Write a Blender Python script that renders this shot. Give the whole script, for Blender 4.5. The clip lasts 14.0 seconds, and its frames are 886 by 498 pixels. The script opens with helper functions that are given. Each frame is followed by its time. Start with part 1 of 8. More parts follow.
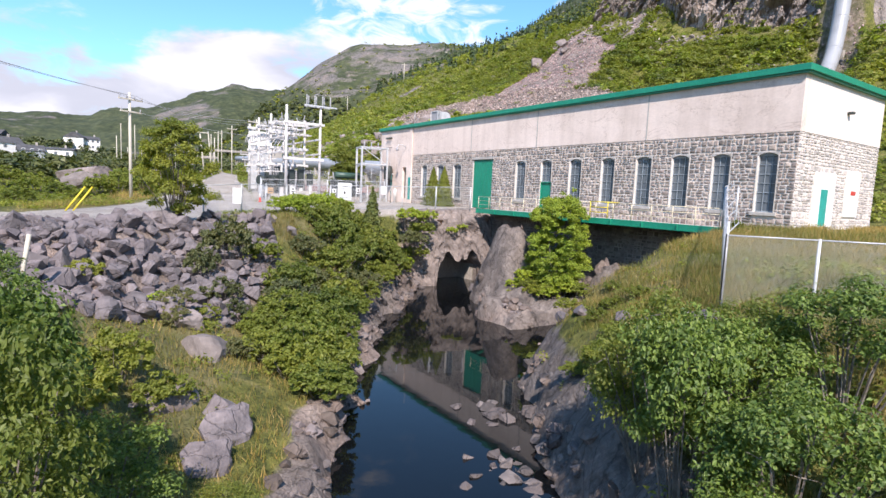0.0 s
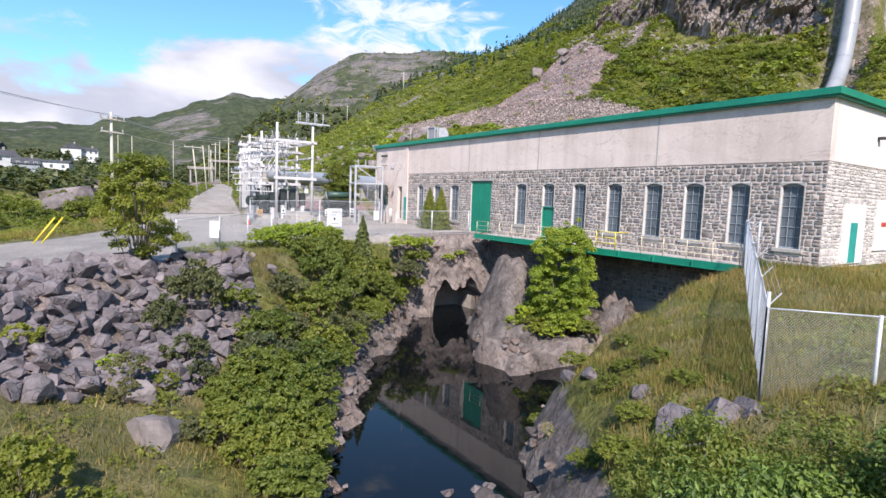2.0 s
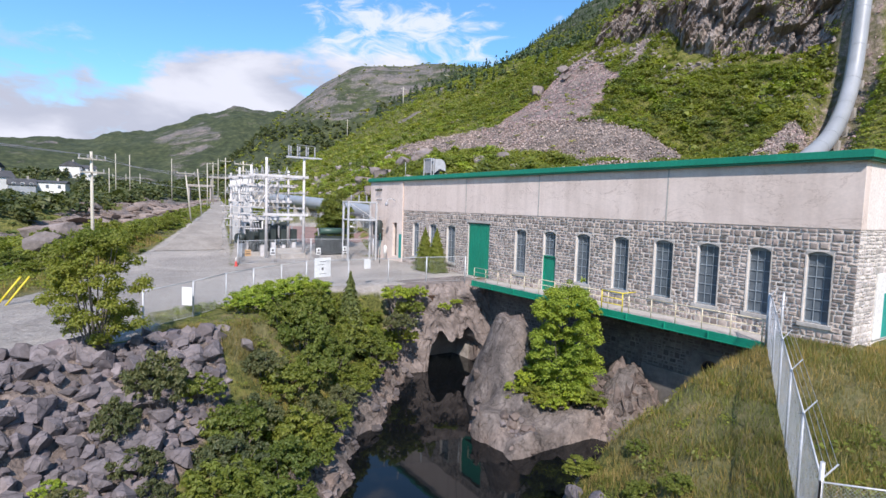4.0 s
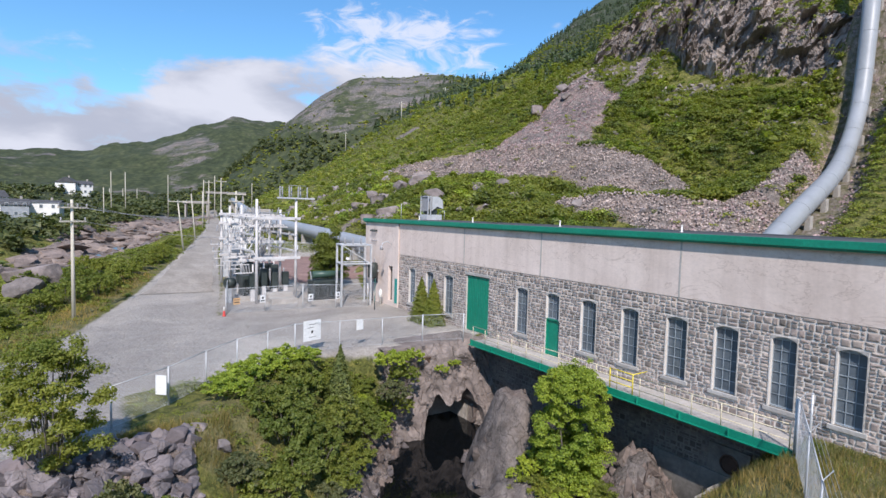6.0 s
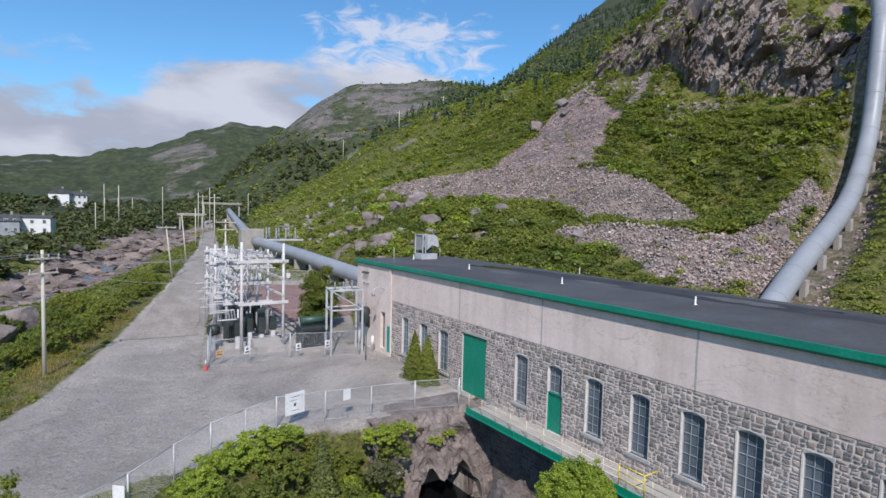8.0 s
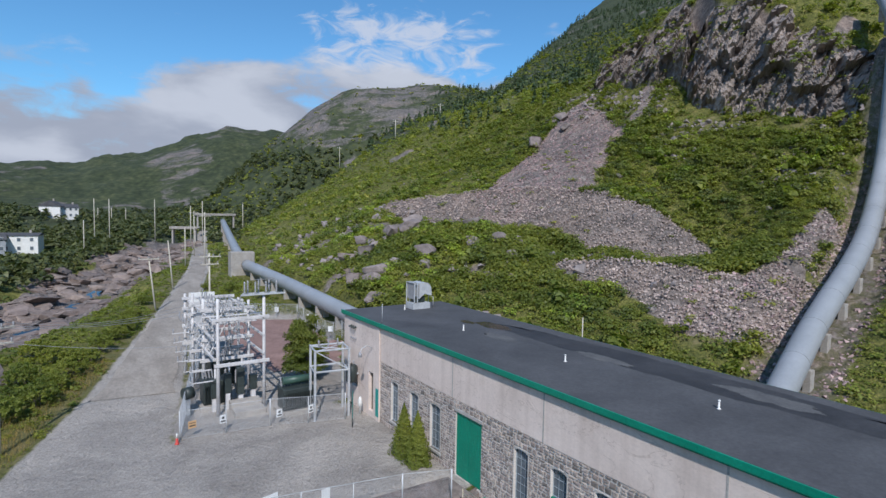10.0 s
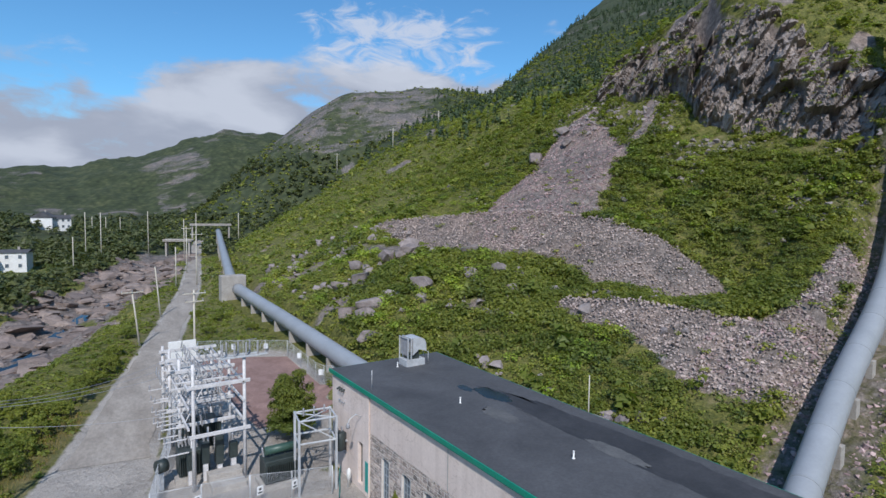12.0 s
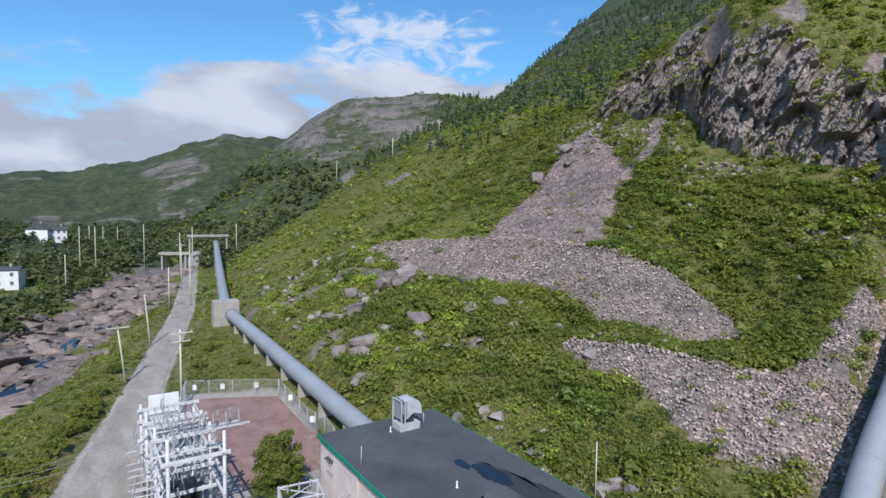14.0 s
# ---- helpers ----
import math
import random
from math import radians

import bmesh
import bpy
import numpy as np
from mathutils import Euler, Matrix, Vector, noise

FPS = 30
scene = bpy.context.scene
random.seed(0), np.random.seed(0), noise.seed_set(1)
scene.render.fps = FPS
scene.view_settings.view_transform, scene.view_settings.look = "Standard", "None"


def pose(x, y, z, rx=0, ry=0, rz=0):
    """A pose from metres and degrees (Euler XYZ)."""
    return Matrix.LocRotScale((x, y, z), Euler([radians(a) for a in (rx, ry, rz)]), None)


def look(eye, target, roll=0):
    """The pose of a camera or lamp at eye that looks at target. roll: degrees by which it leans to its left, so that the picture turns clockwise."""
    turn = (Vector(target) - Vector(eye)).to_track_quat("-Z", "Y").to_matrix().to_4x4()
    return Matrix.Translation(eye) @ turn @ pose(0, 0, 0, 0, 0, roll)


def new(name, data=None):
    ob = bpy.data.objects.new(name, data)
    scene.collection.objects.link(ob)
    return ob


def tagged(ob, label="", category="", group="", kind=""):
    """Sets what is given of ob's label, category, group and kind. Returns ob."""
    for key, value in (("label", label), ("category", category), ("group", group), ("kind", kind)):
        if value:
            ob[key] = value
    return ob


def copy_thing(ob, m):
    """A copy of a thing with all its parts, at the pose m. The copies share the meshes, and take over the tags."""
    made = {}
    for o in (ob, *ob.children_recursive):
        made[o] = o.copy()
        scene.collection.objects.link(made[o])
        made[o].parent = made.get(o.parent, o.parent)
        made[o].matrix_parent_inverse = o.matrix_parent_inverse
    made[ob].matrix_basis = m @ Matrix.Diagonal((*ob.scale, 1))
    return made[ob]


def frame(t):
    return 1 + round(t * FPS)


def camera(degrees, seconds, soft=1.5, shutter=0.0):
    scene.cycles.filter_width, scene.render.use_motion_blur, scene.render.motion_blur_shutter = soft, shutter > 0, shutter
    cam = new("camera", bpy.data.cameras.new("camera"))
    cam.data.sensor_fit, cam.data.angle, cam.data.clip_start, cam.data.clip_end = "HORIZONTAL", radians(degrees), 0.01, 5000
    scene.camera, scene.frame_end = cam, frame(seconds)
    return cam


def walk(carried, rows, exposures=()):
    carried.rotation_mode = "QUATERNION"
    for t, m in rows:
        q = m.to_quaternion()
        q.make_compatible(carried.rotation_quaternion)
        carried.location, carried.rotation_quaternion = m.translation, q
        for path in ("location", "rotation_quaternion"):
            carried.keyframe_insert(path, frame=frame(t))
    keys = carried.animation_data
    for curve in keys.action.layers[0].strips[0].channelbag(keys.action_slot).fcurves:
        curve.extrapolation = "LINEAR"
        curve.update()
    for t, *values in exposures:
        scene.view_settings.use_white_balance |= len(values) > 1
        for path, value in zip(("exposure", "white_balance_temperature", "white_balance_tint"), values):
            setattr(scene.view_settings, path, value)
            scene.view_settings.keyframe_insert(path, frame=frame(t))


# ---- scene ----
cam = camera(78.42, 14.0)
PATH = [
    (0.0, (-31.91, -13.64, 1.02), (-20.67, 2.78, -1.04), 2.53),
    (0.5, (-31.46, -13.12, 1.31), (-20.22, 3.30, -0.70), 2.44),
    (1.0, (-31.01, -12.60, 1.62), (-19.79, 3.84, -0.34), 2.34),
    (1.5, (-30.53, -12.06, 2.01), (-19.33, 4.39, 0.10), 2.23),
    (2.0, (-29.99, -11.49, 2.57), (-18.80, 4.99, 0.73), 2.21),
    (2.5, (-29.40, -10.94, 3.25), (-18.23, 5.55, 1.49), 2.14),
    (3.0, (-28.85, -10.40, 3.95), (-17.71, 6.13, 2.28), 1.98),
    (5.5, (-26.98, -7.91, 8.24), (-15.85, 8.65, 6.89), 1.59),
    (6.0, (-26.54, -7.36, 9.22), (-15.40, 9.20, 7.93), 1.54),
    (6.5, (-26.10, -6.77, 10.20), (-14.95, 9.79, 8.92), 1.51),
    (7.0, (-25.62, -6.15, 11.19), (-14.47, 10.41, 9.93), 1.51),
    (7.5, (-25.11, -5.55, 12.19), (-13.95, 11.00, 10.96), 1.48),
    (8.0, (-24.57, -4.97, 13.24), (-13.41, 11.58, 12.01), 1.43),
    (10.5, (-21.03, -0.93, 19.20), (-9.84, 15.60, 17.93), 0.93),
    (11.0, (-20.36, -0.15, 20.37), (-9.17, 16.37, 19.05), 0.89),
    (11.5, (-19.74, 0.71, 21.55), (-8.57, 17.24, 20.22), 0.78),
    (12.0, (-19.09, 1.57, 22.77), (-7.91, 18.10, 21.45), 0.75),
    (12.5, (-18.43, 2.38, 23.99), (-7.25, 18.92, 22.64), 0.79),
    (13.0, (-17.81, 3.14, 25.17), (-6.66, 19.68, 23.83), 0.72),
    (13.5, (-17.23, 3.82, 26.30), (-6.08, 20.37, 24.98), 0.69),
    (14.0, (-16.65, 4.47, 27.37), (-5.52, 21.03, 26.06), 0.70),
]
walk(cam, [(t, look(eye, target, roll)) for t, eye, target, roll in PATH],
     [(0.0, 0.54, 6800.0, 19.0), (3.0, 0.28, 6600.0, 17.5), (6.0, 0.02, 6450.0, 16.0), (8.0, -0.24, 6350.0, 15.0), (10.5, -0.42, 6150.0, 12.0), (12.2, -0.36, 6150.0, 12.0), (14.0, -0.15, 6200.0, 12.0)])

# ---------------------------------------------------------------- light
SUN_DIR = Vector((-0.36, -0.62, 0.70)).normalized()
sun_data = bpy.data.lights.new("sun", "SUN")
sun_data.energy, sun_data.angle, sun_data.color = 5.0, radians(0.6), (1.0, 0.95, 0.88)
sun = new("sun", sun_data)
sun.matrix_world = look((0, 0, 80), Vector((0, 0, 80)) - SUN_DIR)

world = bpy.data.worlds.new("sky")
scene.world = world
world.use_nodes = True
wn, wl = world.node_tree.nodes, world.node_tree.links
wn.clear()


def wnode(kind, **sets):
    n = wn.new(kind)
    for k, v in sets.items():
        n.inputs[k].default_value = v
    return n


def wmath(op, a, b=None, c=None, clamp=False):
    n = wn.new("ShaderNodeMath")
    n.operation, n.use_clamp = op, clamp
    for i, v in enumerate((a, b, c)):
        if v is None:
            continue
        if isinstance(v, (int, float)):
            n.inputs[i].default_value = v
        else:
            wl.new(v, n.inputs[i])
    return n.outputs[0]


def wrange(v, lo, hi, to_lo=0.0, to_hi=1.0):
    n = wn.new("ShaderNodeMapRange")
    n.interpolation_type = "SMOOTHSTEP"
    for i, q in enumerate((lo, hi, to_lo, to_hi)):
        n.inputs[i + 1].default_value = q
    wl.new(v, n.inputs[0])
    return n.outputs[0]


sky = wn.new("ShaderNodeTexSky")
sky.sky_type, sky.sun_disc = "NISHITA", False
sky.sun_elevation = math.asin(SUN_DIR.z)
sky.sun_rotation = math.atan2(SUN_DIR.x, SUN_DIR.y)
sky.air_density, sky.dust_density, sky.ozone_density = 1.0, 0.4, 1.6
coord = wn.new("ShaderNodeTexCoord")
split = wn.new("ShaderNodeSeparateXYZ")
wl.new(coord.outputs["Generated"], split.inputs[0])
dx, dy, dz = split.outputs
azim = wmath("ARCTAN2", dx, dy)
elev = wmath("ARCSINE", dz)
warp = wn.new("ShaderNodeCombineXYZ")
wl.new(wmath("MULTIPLY_ADD", azim, 4.2, 1.3), warp.inputs[0])
wl.new(wmath("MULTIPLY", elev, 9.0), warp.inputs[1])
puff = wnode("ShaderNodeTexNoise", Scale=1.0, Detail=6.0, Roughness=0.5, Distortion=0.25)
wl.new(warp.outputs[0], puff.inputs["Vector"])
thin = wnode("ShaderNodeTexNoise", Scale=3.6, Detail=8.0, Roughness=0.62, Distortion=0.9)
wl.new(warp.outputs[0], thin.inputs["Vector"])
# a bank of cumulus low over the valley, one thin sheet higher up
left_bank = wmath("MULTIPLY", wrange(elev, 0.28, 0.15), wrange(azim, 0.12, -0.03))
valley_bank = wmath("MULTIPLY", wrange(azim, 0.02, 0.18), wrange(elev, 0.33, 0.17))
low_edge = wmath("MULTIPLY", wrange(elev, 0.21, 0.13), 1.0)
over = wmath("MAXIMUM", wmath("MAXIMUM", left_bank, valley_bank), low_edge)
puffs = wmath("ADD", wmath("MULTIPLY_ADD", puff.outputs[0], 1.35, -0.17), wmath("MULTIPLY", over, 0.50))
bank = wrange(wmath("ADD", puffs, wmath("MULTIPLY", thin.outputs[0], 0.3)), 0.83, 1.03)
high = wmath("MULTIPLY", wmath("MULTIPLY", wrange(elev, 0.205, 0.265), wrange(elev, 0.385, 0.31)), wmath("MULTIPLY", wrange(azim, 0.28, 0.42), wrange(azim, 0.74, 0.62)))
wisp = wmath("MULTIPLY", wrange(wmath("ADD", thin.outputs[0], wmath("MULTIPLY", high, 0.30)), 0.66, 0.92), 0.85)
cloud = wmath("MAXIMUM", bank, 0.0, clamp=True)
tone = wn.new("ShaderNodeMix")
tone.data_type = "RGBA"
tone.inputs["A"].default_value = (3.7, 4.1, 4.9, 1)
tone.inputs["B"].default_value = (5.6, 6.0, 6.7, 1)
wl.new(wrange(puff.outputs[0], 0.42, 0.62), tone.inputs["Factor"])
mixed = wn.new("ShaderNodeMix")
mixed.data_type = "RGBA"
wl.new(cloud, mixed.inputs["Factor"])
clear = wn.new("ShaderNodeMix")
clear.data_type, clear.blend_type = "RGBA", "MULTIPLY"
clear.inputs["Factor"].default_value = 1.0
clear.inputs["B"].default_value = (0.72, 1.22, 1.45, 1)
wl.new(sky.outputs[0], clear.inputs["A"])
wl.new(clear.outputs["Result"], mixed.inputs["A"])
wl.new(tone.outputs["Result"], mixed.inputs["B"])
bg = wnode("ShaderNodeBackground", Strength=0.13)
veil = wn.new("ShaderNodeMix")
veil.data_type = "RGBA"
veil.inputs["B"].default_value = (6.0, 6.5, 7.4, 1)
wl.new(wisp, veil.inputs["Factor"])
wl.new(mixed.outputs["Result"], veil.inputs["A"])
wl.new(veil.outputs["Result"], bg.inputs["Color"])
wout = wn.new("ShaderNodeOutputWorld")
wl.new(bg.outputs[0], wout.inputs["Surface"])
scene.view_settings.exposure = 0.0

# ---------------------------------------------------------------- materials


def nodes_of(name):
    m = bpy.data.materials.new(name)
    m.use_nodes = True
    t = m.node_tree
    return m, t.nodes, t.links, t.nodes["Principled BSDF"]


def ramp(n, l, fac, stops):
    r = n.new("ShaderNodeValToRGB")
    e = r.color_ramp.elements
    while len(e) < len(stops):
        e.new(0.5)
    for q, (p, c) in zip(e, stops):
        q.position, q.color = p, (*c, 1)
    l.new(fac, r.inputs[0])
    return r.outputs[0]


def noise_tex(n, l, scale, detail=5, rough=0.6, vec=None, dist=0.0):
    t = n.new("ShaderNodeTexNoise")
    t.inputs["Scale"].default_value = scale
    t.inputs["Detail"].default_value = detail
    t.inputs["Roughness"].default_value = rough
    t.inputs["Distortion"].default_value = dist
    if vec is not None:
        l.new(vec, t.inputs["Vector"])
    return t.outputs[0]


def mixc(n, l, fac, a, b, mode="MIX"):
    m = n.new("ShaderNodeMix")
    m.data_type, m.blend_type = "RGBA", mode
    for key, v in (("Factor", fac), ("A", a), ("B", b)):
        s = m.inputs[key]
        if isinstance(v, (int, float)):
            s.default_value = v
        elif isinstance(v, tuple):
            s.default_value = (*v, 1)
        else:
            l.new(v, s)
    return m.outputs["Result"]


def bump(n, l, bsdf, height, strength=0.4, distance=0.02, prev=None):
    b = n.new("ShaderNodeBump")
    b.inputs["Strength"].default_value = strength
    b.inputs["Distance"].default_value = distance
    l.new(height, b.inputs["Height"])
    if prev is not None:
        l.new(prev, b.inputs["Normal"])
    l.new(b.outputs[0], bsdf.inputs["Normal"])
    return b.outputs[0]


def world_vec(n):
    return n.new("ShaderNodeNewGeometry").outputs["Position"]


def crack_lines(n, l, vec, scale):
    """A net of fractures: 0 in the cracks, 1 on the faces."""
    w = n.new("ShaderNodeTexNoise")
    w.inputs["Scale"].default_value, w.inputs["Detail"].default_value = scale * 1.3, 4
    l.new(vec, w.inputs["Vector"])
    mv = n.new("ShaderNodeVectorMath")
    mv.operation = "MULTIPLY_ADD"
    mv.inputs[1].default_value = (0.9 / scale,) * 3
    l.new(w.outputs["Color"], mv.inputs[0])
    l.new(vec, mv.inputs[2])
    mp = n.new("ShaderNodeMapping")
    mp.inputs["Rotation"].default_value = (0.5, 0.35, 0.6)
    mp.inputs["Scale"].default_value = (0.7, 1.9, 0.5)
    l.new(mv.outputs[0], mp.inputs["Vector"])
    v = n.new("ShaderNodeTexVoronoi")
    v.feature = "DISTANCE_TO_EDGE"
    v.inputs["Scale"].default_value = scale
    l.new(mp.outputs[0], v.inputs["Vector"])
    r = n.new("ShaderNodeMapRange")
    r.inputs[1].default_value, r.inputs[2].default_value = 0.0, 0.045
    l.new(v.outputs["Distance"], r.inputs[0])
    return r.outputs[0]


def surface(name, dark, light, rough=0.8, coarse=0.5, fine=8.0, metal=0.0, relief=0.3, depth=0.02, vary=0.0, stretch=None, island=0.0, cracks=0.0, grain=0.75):
    """A weathered solid surface: broad stains and fine grain between two colours."""
    m, n, l, b = nodes_of(name)
    vec = world_vec(n)
    if stretch:
        mp = n.new("ShaderNodeMapping")
        mp.inputs["Scale"].default_value = stretch
        l.new(vec, mp.inputs["Vector"])
        vec = mp.outputs[0]
    a = noise_tex(n, l, coarse, 6, 0.65, vec, 0.4)
    f = noise_tex(n, l, fine, 4, 0.7, vec)
    mid = tuple((p + q) / 2 for p, q in zip(dark, light))
    ca = ramp(n, l, a, [(0.3, dark), (0.52, mid), (0.72, light)])
    cf = ramp(n, l, f, [(0.3, (0.72, 0.72, 0.72)), (0.7, (1.18, 1.18, 1.18))])
    col = mixc(n, l, grain, ca, cf, "MULTIPLY")
    if vary or island:
        src = n.new("ShaderNodeNewGeometry").outputs["Random Per Island"] if island else n.new("ShaderNodeObjectInfo").outputs["Random"]
        k = vary or island
        cv = ramp(n, l, src, [(0.0, (1 - k, 1 - k, 1 - k)), (0.5, (1, 1 - k * 0.15, 1 - k * 0.1)), (1.0, (1 + k, 1 + k * 0.9, 1 + k * 0.85))])
        col = mixc(n, l, 1.0, col, cv, "MULTIPLY")
    net = crack_lines(n, l, vec, cracks) if cracks else None
    if cracks:
        col = mixc(n, l, 0.32, col, ramp(n, l, net, [(0.0, (0.32, 0.3, 0.3)), (0.4, (0.9, 0.9, 0.9)), (1.0, (1.06, 1.05, 1.05))]), "MULTIPLY")
    l.new(col, b.inputs["Base Color"])
    b.inputs["Roughness"].default_value = rough
    b.inputs["Metallic"].default_value = metal
    if relief:
        p = bump(n, l, b, f, relief, depth)
        if cracks:
            bump(n, l, b, net, 0.6, 0.12 / cracks, p)
    return m


def leafy(name, colours, rough=0.55, glow=0.35):
    """Leaves, each of its own shade, letting some light through."""
    m, n, l, b = nodes_of(name)
    rnd = n.new("ShaderNodeNewGeometry").outputs["Random Per Island"]
    k = len(colours) - 1
    col = ramp(n, l, rnd, [(i / k, c) for i, c in enumerate(colours)])
    vec = world_vec(n)
    big = noise_tex(n, l, 0.16, 3, 0.6, vec)
    col = mixc(n, l, 0.8, col, ramp(n, l, big, [(0.34, (0.62, 0.72, 0.62)), (0.66, (1.3, 1.22, 1.05))]), "MULTIPLY")
    ob = n.new("ShaderNodeObjectInfo").outputs["Random"]
    col = mixc(n, l, 0.7, col, ramp(n, l, ob, [(0.0, (0.9, 0.95, 0.9)), (1.0, (1.25, 1.15, 0.95))]), "MULTIPLY")
    col = mixc(n, l, 1.0, col, (1.17, 0.99, 0.93), "MULTIPLY")
    l.new(col, b.inputs["Base Color"])
    b.inputs["Roughness"].default_value = rough
    tr = n.new("ShaderNodeBsdfTranslucent")
    l.new(mixc(n, l, 1.0, col, (1.2, 1.25, 0.6), "MULTIPLY"), tr.inputs["Color"])
    mx = n.new("ShaderNodeMixShader")
    mx.inputs[0].default_value = glow
    l.new(b.outputs[0], mx.inputs[1])
    l.new(tr.outputs[0], mx.inputs[2])
    l.new(mx.outputs[0], n["Material Output"].inputs["Surface"])
    return m


def terrain_material():
    """Rock, gravel, straw grass and green turf, by the sheet's own layers."""
    m, n, l, b = nodes_of("ground_cover")
    at = n.new("ShaderNodeAttribute")
    at.attribute_name = "cover"
    sp = n.new("ShaderNodeSeparateColor")
    l.new(at.outputs["Color"], sp.inputs[0])
    rock_f, gravel_f, straw_f = sp.outputs
    vec = world_vec(n)
    n1 = noise_tex(n, l, 0.11, 6, 0.65, vec, 0.5)
    n2 = noise_tex(n, l, 0.9, 6, 0.7, vec, 0.3)
    n3 = noise_tex(n, l, 7.0, 4, 0.7, vec)
    turf = ramp(n, l, n2, [(0.28, (0.07, 0.076, 0.022)), (0.46, (0.13, 0.136, 0.037)), (0.6, (0.19, 0.18, 0.055)), (0.74, (0.30, 0.235, 0.105))])
    low = noise_tex(n, l, 2.6, 5, 0.72, vec, 0.4)
    turf = mixc(n, l, 0.85, turf, ramp(n, l, low, [(0.36, (0.3, 0.36, 0.3)), (0.5, (0.95, 0.97, 0.9)), (0.64, (1.5, 1.4, 1.2))]), "MULTIPLY")
    straw = ramp(n, l, n2, [(0.28, (0.085, 0.10, 0.03)), (0.5, (0.17, 0.16, 0.065)), (0.72, (0.28, 0.225, 0.11))])
    mp = n.new("ShaderNodeMapping")
    mp.inputs["Scale"].default_value = (0.9, 0.9, 0.35)
    mp.inputs["Rotation"].default_value = (0.5, 0.3, 0.4)
    l.new(vec, mp.inputs["Vector"])
    n4 = noise_tex(n, l, 0.8, 7, 0.75, mp.outputs[0], 1.6)
    crack = ramp(n, l, n4, [(0.36, (0.25, 0.24, 0.25)), (0.46, (0.85, 0.84, 0.84)), (0.6, (1.15, 1.12, 1.1))])
    rock = ramp(n, l, n2, [(0.26, (0.1, 0.086, 0.077)), (0.5, (0.23, 0.199, 0.18)), (0.74, (0.385, 0.338, 0.306))])
    rock = mixc(n, l, 0.55, rock, crack, "MULTIPLY")
    net = crack_lines(n, l, vec, 0.75)
    rock = mixc(n, l, 0.75, rock, ramp(n, l, net, [(0.0, (0.35, 0.33, 0.33)), (0.5, (0.92, 0.92, 0.92)), (1.0, (1.06, 1.05, 1.05))]), "MULTIPLY")
    rock = mixc(n, l, 0.6, rock, ramp(n, l, n1, [(0.36, (0.5, 0.52, 0.54)), (0.5, (0.95, 0.92, 0.9)), (0.63, (1.4, 1.2, 1.08))]), "MULTIPLY")
    grav = ramp(n, l, n1, [(0.3, (0.275, 0.245, 0.215)), (0.45, (0.37, 0.335, 0.3)), (0.62, (0.49, 0.44, 0.39))])
    grav = mixc(n, l, 0.45, grav, ramp(n, l, n3, [(0.3, (0.7, 0.7, 0.7)), (0.7, (1.25, 1.25, 1.25))]), "MULTIPLY")

    def edge(f, lo=0.35, hi=0.65):
        s = n.new("ShaderNodeMath")
        s.operation = "ADD"
        l.new(f, s.inputs[0])
        j = n.new("ShaderNodeMath")
        j.operation = "MULTIPLY_ADD"
        j.inputs[1].default_value, j.inputs[2].default_value = 0.8, -0.4
        l.new(n2, j.inputs[0])
        l.new(j.outputs[0], s.inputs[1])
        r = n.new("ShaderNodeMapRange")
        r.inputs[1].default_value, r.inputs[2].default_value = lo, hi
        l.new(s.outputs[0], r.inputs[0])
        return r.outputs[0]

    col = mixc(n, l, edge(straw_f), turf, straw)
    wood = ramp(n, l, noise_tex(n, l, 0.07, 8, 0.75, vec, 0.6), [(0.32, (0.034, 0.044, 0.022)), (0.5, (0.058, 0.072, 0.034)), (0.62, (0.085, 0.095, 0.045)), (0.74, (0.14, 0.135, 0.08))])
    # tree tops of the far woods: lit round crowns, shaded gaps, painted in colour
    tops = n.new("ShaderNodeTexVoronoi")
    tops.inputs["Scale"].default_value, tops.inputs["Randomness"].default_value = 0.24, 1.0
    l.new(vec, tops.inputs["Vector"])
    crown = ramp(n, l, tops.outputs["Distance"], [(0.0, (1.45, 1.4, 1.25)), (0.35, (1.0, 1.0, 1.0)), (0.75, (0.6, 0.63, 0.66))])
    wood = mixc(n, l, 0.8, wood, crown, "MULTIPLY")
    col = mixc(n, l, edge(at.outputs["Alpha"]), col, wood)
    col = mixc(n, l, edge(gravel_f), col, grav)
    # rock tinted darker and greyer with distance, broken into streaks by growth on it
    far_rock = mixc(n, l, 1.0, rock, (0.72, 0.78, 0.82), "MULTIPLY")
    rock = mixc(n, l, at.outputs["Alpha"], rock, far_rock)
    sm = n.new("ShaderNodeMapping")
    sm.inputs["Rotation"].default_value, sm.inputs["Scale"].default_value = (0.0, 0.0, 0.55), (0.45, 1.5, 2.2)
    l.new(vec, sm.inputs["Vector"])
    streak = n.new("ShaderNodeMath")
    streak.operation = "MULTIPLY_ADD"
    streak.inputs[1].default_value, streak.inputs[2].default_value = 2.4, -1.2
    l.new(noise_tex(n, l, 0.06, 6, 0.68, sm.outputs[0], 0.5), streak.inputs[0])
    far_break = n.new("ShaderNodeMath")
    far_break.operation = "MULTIPLY_ADD"
    l.new(streak.outputs[0], far_break.inputs[0])
    l.new(at.outputs["Alpha"], far_break.inputs[1])
    l.new(rock_f, far_break.inputs[2])
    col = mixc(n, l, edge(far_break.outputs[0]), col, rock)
    fine = ramp(n, l, n3, [(0.3, (0.7, 0.7, 0.7)), (0.7, (1.2, 1.2, 1.2))])
    col = mixc(n, l, 0.5, col, fine, "MULTIPLY")
    l.new(col, b.inputs["Base Color"])
